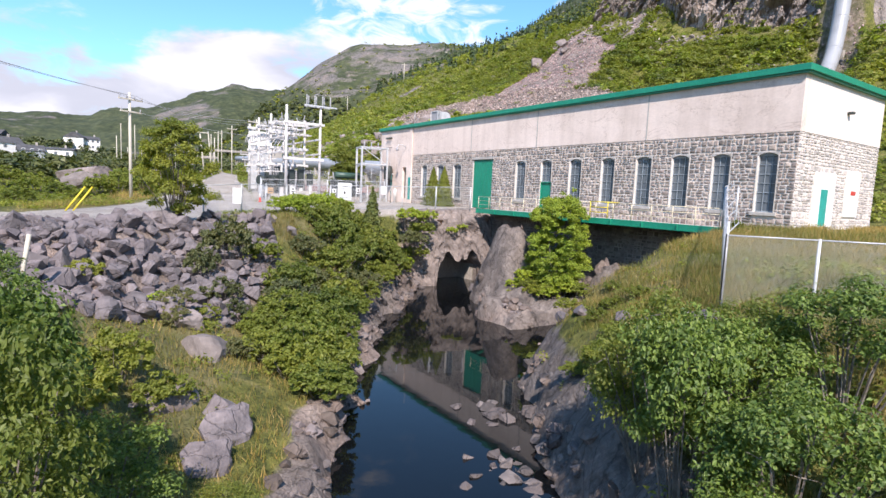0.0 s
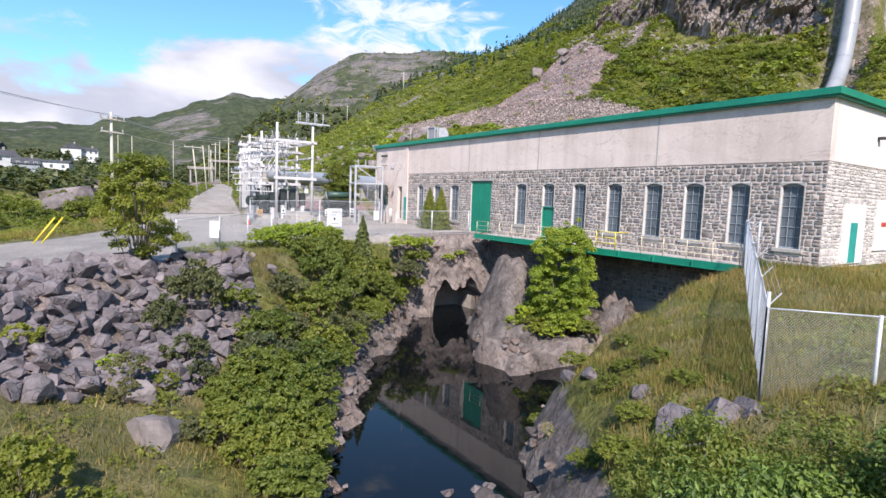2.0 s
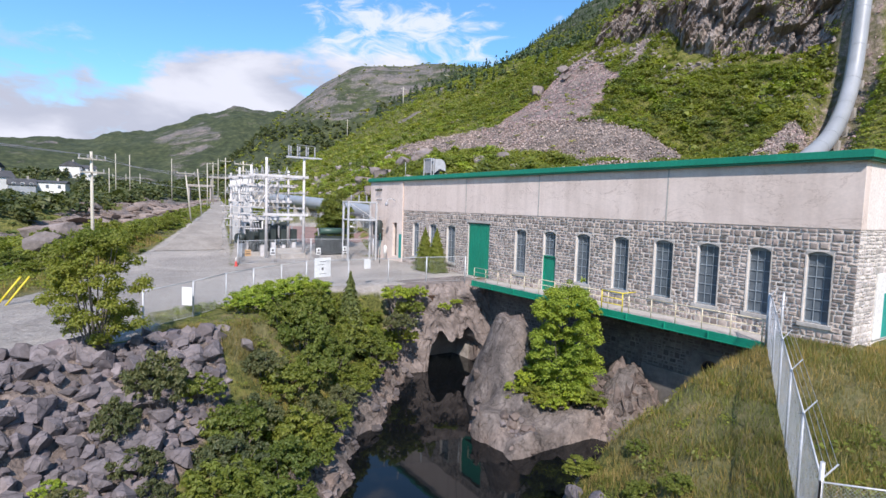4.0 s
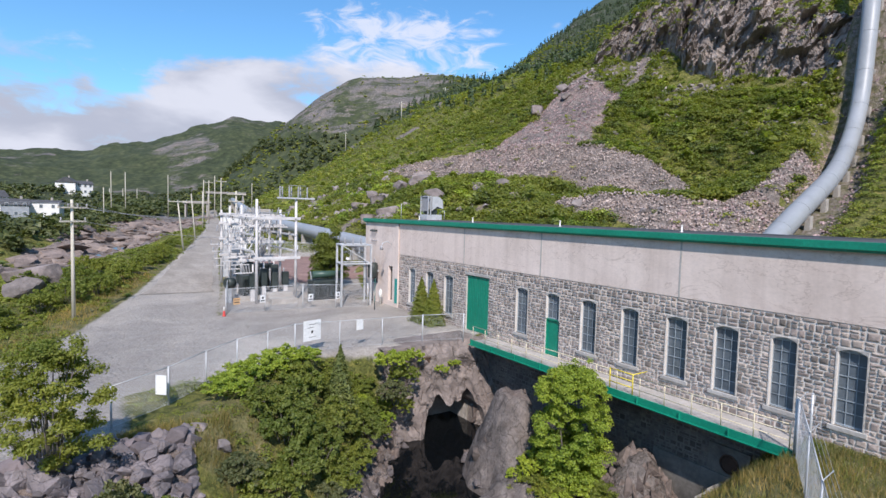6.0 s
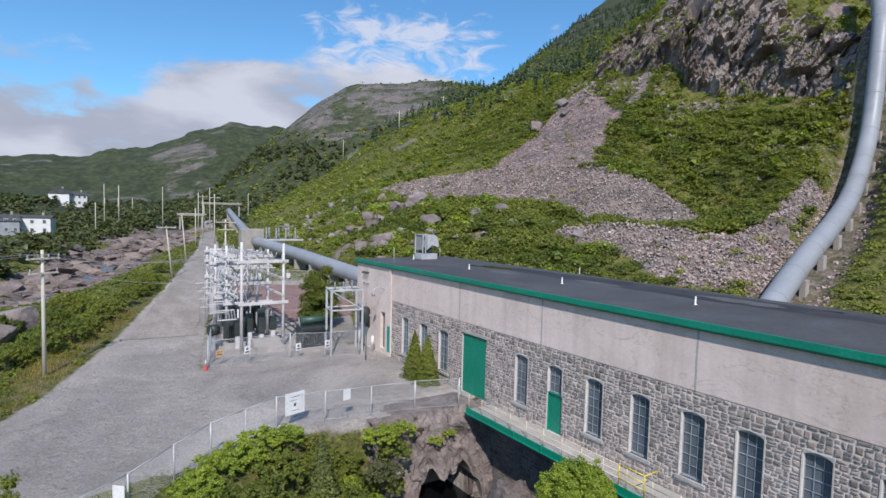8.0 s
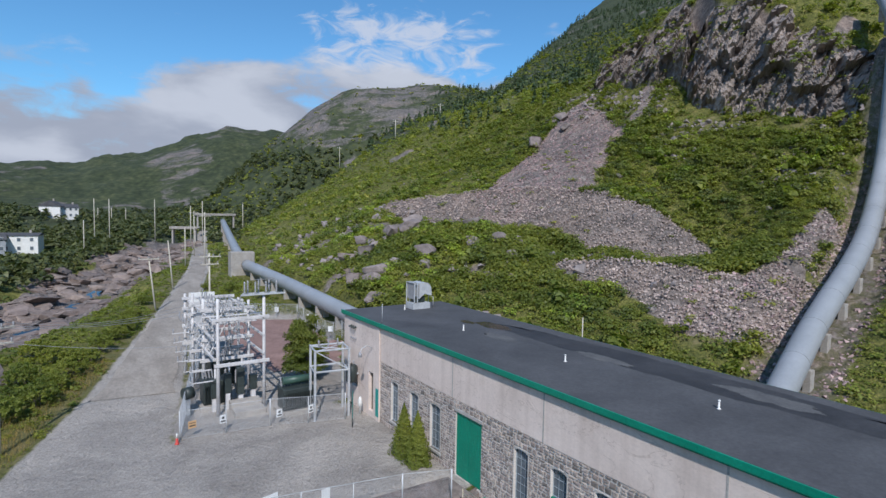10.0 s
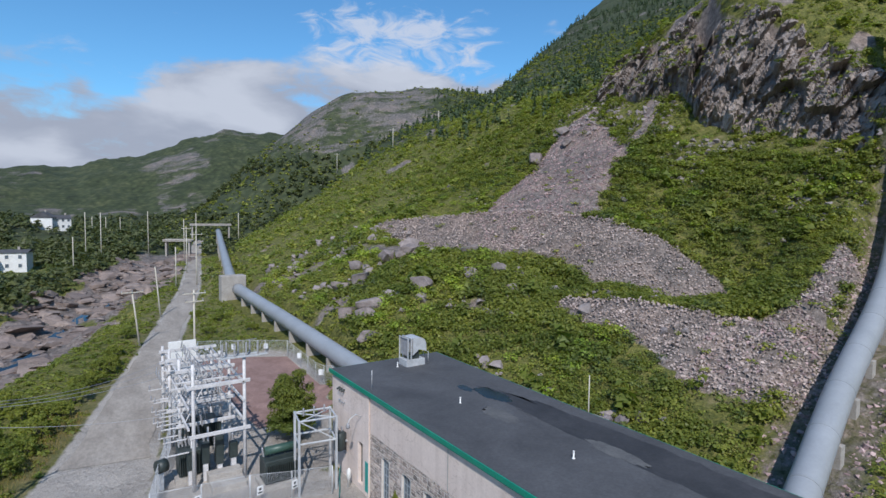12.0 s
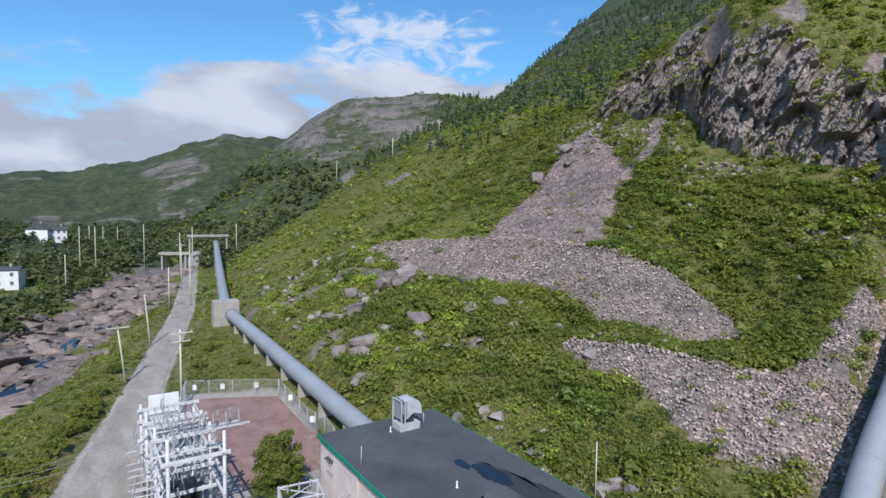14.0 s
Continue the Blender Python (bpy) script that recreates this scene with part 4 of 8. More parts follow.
# roof and eaves
bm = bmesh.new()
add_box(bm, (-0.2, -0.2, 8.22), (WIDTH + 0.2, LENGTH + 0.2, EAVE - 0.02))
part("roof", bm, M_ROOF, house, "flat dark grey membrane roof with patches")
bm = bmesh.new()
add_box(bm, (-0.3, -0.3, 8.2), (-0.2, LENGTH + 0.3, EAVE + 0.04), 0.012)
add_box(bm, (-0.2, -0.3, 8.2), (WIDTH + 0.3, -0.2, EAVE + 0.04), 0.012)
add_box(bm, (WIDTH + 0.2, -0.2, 8.2), (WIDTH + 0.3, LENGTH + 0.3, EAVE - 0.04), 0.012)
add_box(bm, (-0.2, LENGTH + 0.2, 8.2), (WIDTH + 0.2, LENGTH + 0.3, EAVE - 0.04), 0.012)
add_box(bm, (-0.2, -0.2, 8.1), (0.02, LENGTH + 0.2, 8.2))
add_box(bm, (0.02, -0.2, 8.1), (WIDTH, 0.02, 8.2))
part("fascia", bm, M_GREEN, house, "green metal eaves fascia")


def roof_patch(cx, cy, rx, ry, seed, z, ragged=0.25):
    """A flat stain on the roof with an uneven rim."""
    rim = []
    for k in range(96):
        a = 2 * math.pi * k / 96
        s = 1 + ragged * noise.fractal((math.cos(a) * 1.5 + seed, math.sin(a) * 1.5 * (ry / rx) ** 0.5, seed), 0.7, 2.1, 5)
        rim.append((cx + rx * s * math.cos(a), cy + ry * s * math.sin(a), z))
    b = bmesh.new()
    b.faces.new([b.verts.new(v) for v in rim])
    bmesh.ops.triangulate(b, faces=b.faces)
    return b


part("roof_stain", roof_patch(8.7, 18.5, 1.7, 16.5, 12.0, EAVE - 0.015, 0.22), M_OLD_ROOF, house, "long darker band of older roofing")
part("roof_stain", roof_patch(7.9, 34.3, 0.8, 2.0, 1.0, EAVE - 0.007), M_WET, house, "wet black puddle stain")
part("roof_stain", roof_patch(7.0, 36.6, 0.45, 0.9, 4.0, EAVE - 0.008), M_WET, house, "dark wet patch")
part("roof_stain", roof_patch(5.6, 30.5, 0.8, 1.7, 7.0, EAVE - 0.010), M_DUST, house, "grey dusty patch")
part("roof_stain", roof_patch(7.6, 22.0, 0.6, 2.2, 9.0, EAVE - 0.011), M_DUST, house, "grey dusty patch")
part("roof_stain", roof_patch(8.8, 12.0, 0.8, 2.6, 15.0, EAVE - 0.011), M_DUST, house, "grey dusty patch")

# windows
M_GLASS, gn, gl, gb = nodes_of("dusty_window_glass")
gl.new(ramp(gn, gl, noise_tex(gn, gl, 1.1, 4, 0.6, world_vec(gn)), [(0.3, (0.085, 0.105, 0.125)), (0.7, (0.16, 0.19, 0.215))]), gb.inputs["Base Color"])
gb.inputs["Roughness"].default_value = 0.18
M_MUNTIN = surface("grey_blue_bars", (0.24, 0.285, 0.32), (0.36, 0.41, 0.45), 0.5, 2.0, 12.0, relief=0.0)


def arch_filler(y0, y1, spring, crown, x0, x1):
    """The masonry over a flat segmental arch, inside a square-headed hole."""
    b = bmesh.new()
    n = 10
    low = [(y0 + (y1 - y0) * k / n, spring + (crown - 0.03 - spring) * math.sin(math.pi * k / n) ** 0.8) for k in range(n + 1)]
    fr = [b.verts.new((x0, y, z)) for y, z in low] + [b.verts.new((x0, y1, crown)), b.verts.new((x0, y0, crown))]
    bk = [b.verts.new((x1, v.co.y, v.co.z)) for v in fr]
    b.faces.new(fr)
    b.faces.new(bk[::-1])
    for i in range(len(fr)):
        j = (i + 1) % len(fr)
        b.faces.new((fr[j], fr[i], bk[i], bk[j]))
    return b


def window(y0, y1, z0, z1, cols=3, rows=6, sill=True):
    fr = bmesh.new()
    for a, b in (((0.2, y0, z0), (0.3, y0 + 0.06, z1)), ((0.2, y1 - 0.06, z0), (0.3, y1, z1)), ((0.2, y0 + 0.06, z0), (0.3, y1 - 0.06, z0 + 0.07)), ((0.2, y0 + 0.06, z1 - 0.2), (0.3, y1 - 0.06, z1))):
        add_box(fr, a, b, 0.006)
    w = part("window", fr, M_MUNTIN, house, "tall arched window with grey-blue screened panes")
    part("jamb", box((0.0, y1 - 0.05, z0), (0.19, y1 + 0.02, z1 - 0.2), 0.004), M_MORTAR, w, "pale rendered reveal")
    part("jamb", box((0.0, y0 - 0.02, z0), (0.19, y0 + 0.03, z1 - 0.2), 0.004), M_SILL, w)
    bars = bmesh.new()
    dy, dzz = (y1 - y0 - 0.12) / cols, (z1 - z0 - 0.25) / rows
    for c in range(1, cols):
        add_box(bars, (0.225, y0 + 0.06 + c * dy - 0.014, z0 + 0.07), (0.255, y0 + 0.06 + c * dy + 0.014, z1 - 0.2))
    for r in range(1, rows):
        t = 0.02 if r % 2 == 0 else 0.012
        add_box(bars, (0.222, y0 + 0.06, z0 + 0.07 + r * dzz - t), (0.252, y1 - 0.06, z0 + 0.07 + r * dzz + t))
    part("glazing_grid", bars, M_MUNTIN, w)
    half = (z0 + z1) / 2
    part("pane", box((0.262, y0 + 0.05, z0 + 0.05), (0.274, y1 - 0.05, half)), M_GLASS, w)
    part("pane", box((0.262, y0 + 0.05, half), (0.274, y1 - 0.05, z1)), M_GLASS, w)
    part("lintel", arch_filler(y0, y1, z1 - 0.22, z1, 0.03, 0.18), M_SILL, w)
    if sill:
        part("window_sill", box((-0.07, y0 - 0.16, z0 - 0.2), (0.19, y1 + 0.16, z0), 0.015), M_SILL, w)
    return w


for a, b in HIGH_WINDOWS:
    window(a, b, SILL, CROWN)
for a, b in FAR_WINDOWS:
    window(a, b, 0.55, 3.95, 3, 5)
window(*DOOR_WINDOW, 2.28, CROWN, 3, 3, False)
small_door = part("side_door", box((0.2, DOOR_WINDOW[0] + 0.05, DECK_Z + 0.03), (0.27, DOOR_WINDOW[1] - 0.05, 2.2), 0.01), M_GREEN, house, "green door half in shadow")
bm = bmesh.new()
add_box(bm, (0.1, DOOR_WINDOW[0], DECK_Z), (0.3, DOOR_WINDOW[0] + 0.05, 2.27))
add_box(bm, (0.1, DOOR_WINDOW[1] - 0.05, DECK_Z), (0.3, DOOR_WINDOW[1], 2.27))
add_box(bm, (0.1, DOOR_WINDOW[0] + 0.05, 2.2), (0.3, DOOR_WINDOW[1] - 0.05, 2.27))
part("door_frame", bm, M_GREEN, small_door)
for k in range(2):
    y0 = BIG_DOOR[0] + 0.03 + k * 1.44
    leaf = bmesh.new()
    add_box(leaf, (0.12, y0, -0.25), (0.18, y0 + 1.4, 4.22), 0.008)
    for r in range(6):
        add_box(leaf, (0.105, y0 + 0.1 + r * 0.22, -0.2), (0.125, y0 + 0.13 + r * 0.22, 4.18))
    part("vehicle_door_leaf", leaf, M_GREEN, house, "tall green sheet-metal door leaf")
part("door_lintel", box((-0.02, BIG_DOOR[0] - 0.15, 4.29), (0.05, BIG_DOOR[1] + 0.15, 4.5), 0.01), M_SILL, house)
teal = part("staff_door", box((-0.14, 39.95, 0.1), (-0.125, 40.5, 2.6), 0.004), M_TEAL, house, "narrow turquoise door")

# small fittings near the far corner
lamp_arm = thing("bracket_lamp", "galvanised swan-neck lamp on the rendered wall", "lamp")
part("arm", tube([(-0.1, 41.3, 6.0), (-0.6, 41.3, 6.3), (-1.3, 40.9, 6.2), (-1.5, 40.8, 5.9)], 0.035, 6), M_STEEL, lamp_arm)
bm = bmesh.new()
add_disc_stack(bm, (-1.5, 40.8, 5.5), (0, 0, 1), [(0, 0.16), (0.2, 0.18), (0.34, 0.1), (0.42, 0.05)])
part("shade", bm, M_PORCELAIN, lamp_arm)
for k in range(3):
    ins = bmesh.new()
    add_disc_stack(ins, (-0.06, 45.6 - 0.45 * k, 7.3), (-1, 0, -0.25), [(0, 0.05), (0.08, 0.13), (0.13, 0.06), (0.2, 0.13), (0.25, 0.06), (0.34, 0.11), (0.38, 0.04)])
    part("wall_insulator", ins, M_DARK, house)
for k in range(3):
    ins = bmesh.new()
    add_disc_stack(ins, (-0.06, 45.6 - 0.45 * k, 6.2), (-1, 0, -0.1), [(0, 0.04), (0.05, 0.09), (0.12, 0.05), (0.18, 0.08), (0.22, 0.03)])
    part("wall_bushing", ins, M_PORCELAIN, house)

# roof furniture
for x, y in ((4.9, 12.6), (4.8, 22.9), (4.6, 34.0), (5.3, 44.9)):
    stub = thing("roof_vent_pipe", "short white vent pipe on the flat roof", "vent pipe", (x, y, EAVE - 0.03), "roof vents")
    bm = bmesh.new()
    add_disc_stack(bm, (0, 0, 0), (0, 0, 1), [(0, 0.11), (0.03, 0.10), (0.05, 0.05), (0.4, 0.05)])
    part("pipe", bm, M_WHITE, stub)
    bm = bmesh.new()
    add_disc_stack(bm, (0, 0, 0.4), (0, 0, 1), [(0, 0.068), (0.05, 0.068), (0.08, 0.03)])
    part("cap", bm, M_WHITE, stub)
mast = part("roof_mast", tube([(0.3, 40.2, 8.45), (0.3, 40.2, 10.1)], 0.03, 6), M_STEEL, house)

hood = thing("roof_fan_hood", "galvanised roof ventilator with a curved hood", "roof ventilator", (6.9, 45.0, EAVE - 0.02))
part("curb", box((-1.0, -0.75, 0), (1.0, 0.75, 0.62), 0.02), M_STEEL, hood)
part("throat", box((-0.6, -0.5, 0.62), (0.5, 0.5, 1.25), 0.02), M_DARK, hood)
bm = bmesh.new()
prof = [(-0.35, 1.05), (-0.35, 2.62), (0.3, 2.68)] + [(0.3 + 0.78 * math.sin(a), 1.9 + 0.78 * math.cos(a)) for a in (0.3, 0.6, 0.9, 1.2, 1.5)] + [(1.12, 1.3)]
outer = [[bm.verts.new((x, y, z)) for x, z in prof] for y in (-0.8, 0.8)]
for i in range(len(prof) - 1):
    bm.faces.new((outer[0][i], outer[0][i + 1], outer[1][i + 1], outer[1][i]))
for row in outer:
    mid = bm.verts.new((0.3, row[0].co.y, 1.55))
    for i in range(len(row) - 1):
        bm.faces.new((row[i], row[i + 1], mid))
bmesh.ops.recalc_face_normals(bm, faces=bm.faces)
bmesh.ops.solidify(bm, geom=bm.faces[:], thickness=0.04)
part("hood_shell", bm, M_STEEL, hood, "bright curved sheet-metal hood")
for x in (-0.95, -0.6):
    bm = bmesh.new()
    for a, b in (((x, -0.82, 0.62), (x + 0.1, -0.74, 2.7)), ((x, 0.74, 0.62), (x + 0.1, 0.82, 2.7)), ((x, -0.74, 2.62), (x + 0.1, 0.74, 2.7))):
        add_box(bm, a, b, 0.01)
    part("frame_hoop", bm, M_STEEL, hood, "bright flat steel hoop")
part("back_plate", box((-0.84, -0.72, 1.0), (-0.8, 0.72, 2.6)), M_PORCELAIN, hood)
for y in (-0.5, 0.4):
    part("guard_post", tube([(1.5, y, 0), (1.5, y, 1.1)], 0.03, 6), M_STEEL, hood)
part("guard_bar", tube([(1.5, -0.5, 1.1), (1.5, 0.4, 1.1)], 0.025, 6), M_STEEL, hood)

# thin dark sheet over pale mortar, its colour imitating the walkway's shade
part("foundation_joint", box((0.048, 0.06, -8.9), (0.0595, 40.0, -0.62)), M_SHADED_STAIN, house, "dark stained sheet over the foundation mortar, toned for shade")
# concrete footing under the walkway, its colour darkened for shade, with a round outlet
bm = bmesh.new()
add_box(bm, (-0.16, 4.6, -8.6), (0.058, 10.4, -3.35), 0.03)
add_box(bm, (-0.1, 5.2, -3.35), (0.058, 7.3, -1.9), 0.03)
part("footing", bm, M_SHADED_STAIN, house, "stained concrete footing, darkened for the shade under the walkway")
# flat dark disc stands in for the shade inside the outlet
bm = bmesh.new()
for k in range(24):
    a = 2 * math.pi * k / 24
    bm.verts.new((-0.104, 6.2 + 0.43 * math.cos(a), -2.72 + 0.43 * math.sin(a)))
bm.faces.new(bm.verts)
part("outlet_mouth", bm, M_WET, house, "flat dark disc as the shaded mouth of the outlet")
ring = [(-0.12, 6.2 + 0.46 * math.cos(2 * math.pi * k / 24), -2.72 + 0.46 * math.sin(2 * math.pi * k / 24)) for k in range(25)]
part("outlet_ring", tube(ring, 0.035, 6), M_RUST, house)
curb = thing("concrete_kerb", "weathered concrete kerb along the grassy edge of the cove", "kerb")
for k in range(3):
    x = -3.9 + 1.25 * k
    part("kerb_block", box((x, 6.0 + 0.13 * k, -5.0), (x + 1.22, 6.32 + 0.13 * k, -3.72), 0.05), M_CONCRETE, curb)

# walkway over the tailrace
walkway = thing("walkway", "weathered walkway on green steel beams along the wall", "walkway", kind="")
WX = -1.95
for k in range(22):
    y = 2.8 + k
    part("deck_slab", box((WX + 0.1, y, DECK_Z - 0.12), (-0.02, y + 0.985, DECK_Z), 0.008), M_DECK, walkway)
bm = bmesh.new()
add_box(bm, (WX, 2.7, DECK_Z - 0.34), (WX + 0.09, 25.2, DECK_Z + 0.02), 0.01)
add_box(bm, (WX - 0.14, 2.7, DECK_Z - 0.37), (WX + 0.2, 25.2, DECK_Z - 0.34))
part("front_beam", bm, M_GREEN, walkway, "green steel channel beam")
for k in range(10):
    y = 2.9 + k * 2.45
    bm = bmesh.new()
    add_box(bm, (WX + 0.09, y, DECK_Z - 0.42), (0.05, y + 0.1, DECK_Z - 0.125))
    add_box(bm, (WX - 0.1, y, DECK_Z - 0.34), (WX, y + 0.03, DECK_Z))
    part("cross_beam", bm, M_GREEN, walkway)
rail = thing("guard_rail", "cream pipe guard rail along the walkway edge", "railing")
for k in range(16):
    y = 2.85 + k * 1.47
    part("post", tube([(WX + 0.05, y, DECK_Z + 0.005), (WX + 0.05, y, DECK_Z + 1.07)], 0.028, 6), M_RAIL, rail)
for z in (0.38, 0.72, 1.07):
    part("rail", tube([(WX + 0.05, 2.85, DECK_Z + z), (WX + 0.05, 10.6, DECK_Z + z)], 0.024, 6), M_RAIL, rail)
    part("rail", tube([(WX + 0.05, 12.2, DECK_Z + z), (WX + 0.05, 24.9, DECK_Z + z)], 0.024, 6), M_RAIL, rail)
gate = thing("safety_gate", "bright yellow pipe gate in the guard rail", "gate", (WX + 0.05, 11.4, DECK_Z))
for y in (-0.75, 0.75):
    part("post", tube([(0, y, 0.005), (0, y, 1.15)], 0.035, 6), M_YELLOW, gate)
for z in (0.4, 0.75, 1.12):
    part("bar", tube([(0, -0.75, z), (0, 0.75, z)], 0.03, 6), M_YELLOW, gate)
part("bar", tube([(0, -0.75, 1.12), (1.2, -0.75, 1.12)], 0.03, 6), M_YELLOW, gate)

# ---------------------------------------------------------------- pipelines
def pipe_points(line, n):
    """Points along a polyline rounded at its bends."""
    pts = np.asarray(line, float)
    seg = np.r_[0, np.cumsum(np.linalg.norm(np.diff(pts, axis=0), axis=1))]
    s = np.linspace(0, seg[-1], n)
    out = np.stack([np.interp(s, seg, pts[:, i]) for i in range(3)], -1)
    k = np.ones(7) / 7
    for i in range(3):
        out[3:-3, i] = np.convolve(out[:, i], k, "valid")
    return [tuple(p) for p in out]


STEEP = [(x, float(pipe_y(x)), z) for x, z in ((9.8, 1.1), (20, 3.5), (30, 7.0), (36, 9.2), (42, 11.5), (48, 13.5), (54, 15.3), (60, 17.7), (66, 20.8), (71, 24.8), (73.6, 29.3), (75, 35), (75.8, 41), (77.5, 46))] + [(83, 31.0, 51), (92, 35.5, 57)]
steep = thing("steep_penstock", "large grey steel pressure pipe climbing the hillside", "penstock")
pts = pipe_points(STEEP, 70)
part("pipe", tube(pts, [1.08 + 0.12 * k / 69 for k in range(70)], 28), M_PIPE, steep)
for k in range(8, 66, 4):
    p = Vector(pts[k])
    d = (Vector(pts[k + 1]) - Vector(pts[k - 1])).normalized()
    bm = bmesh.new()
    add_tube(bm, [p - d * 0.05, p + d * 0.05], 1.1 + 0.12 * k / 69, 28)
    part("joint_ring", bm, M_PIPE, steep)
    q = Vector((-d.z, 0, d.x))
    for side in (-1, 1):
        saddle = bmesh.new()
        c = p - q * 1.05 + Vector((0, side * 0.95, 0))
        add_box(saddle, (-0.35, -0.3, -1.9), (0.35, 0.3, 0.55), 0.03, Matrix.Translation(c))
        part("saddle", saddle, M_CONCRETE, steep, "stained concrete saddle block")

LEVEL = [(8.8, 47.0, 3.4), (8.4, 60, 4.2), (8.3, 90, 5.6), (8.6, 119, 6.4)]
level = thing("low_penstock", "long grey steel pipe running beside the track", "penstock")
pts = pipe_points(LEVEL, 40)
part("pipe", tube(pts, 1.15, 26), M_PIPE, level)
FAR_LEVEL = [(8.2, 121, 6.9), (13.4, 150, 8.2), (23.6, 205, 10.5), (35, 266, 13.2)]
pts2 = pipe_points(FAR_LEVEL, 40)
part("pipe", tube(pts2, 1.15, 20), M_PIPE, level)
for run in (pts[2:], pts2):
    for k in range(1, len(run) - 1, 4):
        p = Vector(run[k])
        z0 = ground_z(p.x, p.y)
        part("support", box((p.x - 1.0, p.y - 0.25, z0 - 0.5), (p.x + 1.0, p.y + 0.25, p.z - 0.75), 0.03), M_CONCRETE, level)
anchor = thing("anchor_block", "square pale concrete anchor block gripping the pipe", "concrete block")
part("block", box((5.4, 118.8, 3.2), (10.3, 121.6, 9.2), 0.08), M_CONCRETE, anchor)

# ---------------------------------------------------------------- track, switchyard, poles and fences
rv, rq = ribbon(ROAD[3:], 0.05, 0.9)
tagged(new("road", fast_mesh("road", rv, rq, M_GRAVEL, True)), "pale grey gravel track up the valley", "road", kind="structure")
bm = bmesh.new()
inner = [(-4.0, 57.5), (6.0, 57.5), (6.0, 79.2), (-4.8, 84.0), (-6.0, 76.0)]
bm.faces.new([bm.verts.new((x, y, 0)) for x, y in inner])
bmesh.ops.triangulate(bm, faces=bm.faces)
bmesh.ops.subdivide_edges(bm, edges=bm.edges, cuts=9, use_grid_fill=True)
for v in bm.verts:
    v.co.z = ground_z(v.co.x, v.co.y) + 0.06
tagged(part("gravel_pad", bm, M_RED_GRAVEL, None), "bare reddish gravel pad inside the fence", "pavement", kind="structure")


def chain_mesh(a, b, h, pitch, wire):
    """Chain-link fabric between two feet: wires on both diagonals, crossing in front of one another."""
    a, b = Vector(a), Vector(b)
    run = (b - a)
    length = math.hypot(run.x, run.y)
    along = run / length
    nrm = Vector((-run.y, run.x, 0)).normalized()
    V, F = [], []
    n = int((length + h) / pitch)
    for lean in (1, -1):
        for k in range(-int(h / pitch) - 1, int(length / pitch) + 2):
            s0, z0, s1, z1 = k * pitch, 0.0, k * pitch + h, h
            if s1 <= 0 or s0 >= length:
                continue
            if s0 < 0:
                z0, s0 = -s0, 0.0
            if s1 > length:
                z1, s1 = h - (s1 - length), length
            if lean < 0:
                s0, s1 = length - s0, length - s1
            p = a + along * s0 + Vector((0, 0, z0 + 0.05)) + nrm * (wire * 0.6 * lean)
            q = a + along * s1 + Vector((0, 0, z1 + 0.05)) + nrm * (wire * 0.6 * lean)
            d = (q - p).normalized()
            u, w = nrm * wire, d.cross(nrm) * wire
            i = len(V)
            for e in (p, q):
                V += [tuple(e + u), tuple(e - u * 0.5 + w * 0.87), tuple(e - u * 0.5 - w * 0.87)]
            F += [(i, i + 1, i + 4, i + 3), (i + 1, i + 2, i + 5, i + 4), (i + 2, i, i + 3, i + 5)]
    return fast_mesh("mesh", V, F, M_STEEL)


def fence(label, line, h, spacing, pitch, wire, barbed=False, level=None):
    """A chain-link fence along ground points."""
    f = thing("chain_link_fence", label, "fence")
    posts = []
    for (xa, ya), (xb, yb) in zip(line, line[1:]):
        n = max(1, round(math.hypot(xb - xa, yb - ya) / spacing))
        for k in range(n):
            posts.append((xa + (xb - xa) * k / n, ya + (yb - ya) * k / n))
    posts.append(line[-1])
    feet = [Vector((x, y, stand_z(x, y) if level is None else min(level, stand_z(x, y)))) for x, y in posts]
    for k, p in enumerate(feet):
        r = 0.05 if posts[k] in line else 0.036
        tall = 0.42 if barbed and k == 0 else 0.1
        part("post", tube([p - Vector((0, 0, 0.3)), p + Vector((0, 0, h + tall))], r, 7), M_STEEL, f)
        if barbed:
            part("barb_arm", tube([p + Vector((0, 0, h + 0.05)), p + Vector((0.22, -0.2, h + 0.4))], 0.018, 5), M_STEEL, f)
    for a, b in zip(feet, feet[1:]):
        up = Vector((0, 0, h + 0.06))
        part("top_rail", tube([a + up, b + up], 0.022, 6), M_STEEL, f)
        part("mesh", chain_mesh(a, b, h, pitch, wire), None, f, "galvanised diamond wire mesh")
        low = Vector((0, 0, 0.07))
        part("tension_wire", tube([a + low, b + low], 0.008, 4), M_STEEL, f)
        if barbed:
            for k in range(3):
                o = Vector((0.07 * (k + 1), -0.063 * (k + 1), h + 0.05 + 0.115 * (k + 1)))
                part("barbed_wire", tube([a + o, b + o], 0.006, 3), M_STEEL, f)
    return f


fence("tall galvanised chain-link fence crossing the grassy bank", [(-15.4, -4.85), (-2.1, 2.5)], 2.45, 2.9, 0.08, 0.0018, True)
fence("galvanised chain-link fence on the grassy bank", [(-15.4, -4.85), (-13.73, -6.71), (-8.4, -12.6)], 2.45, 2.5, 0.08, 0.0022, level=-2.4)
fence("chain-link fence along the edge of the gravel yard", [(-2.0, 26.0), (-4.9, 27.3), (-14.0, 29.6), (-18.4, 27.5), (-22.8, 23.2), (-25.4, 21.6)], 1.95, 3.0, 0.16, 0.0035)
fence("tall chain-link fence round the switchyard", [(-2.2, 42.3), (-8.2, 44.5), (-15.1, 46.0), (-8.3, 73.0), (-5.0, 85.0), (6.2, 79.5), (6.2, 51.0)], 2.3, 3.0, 0.15, 0.0055)


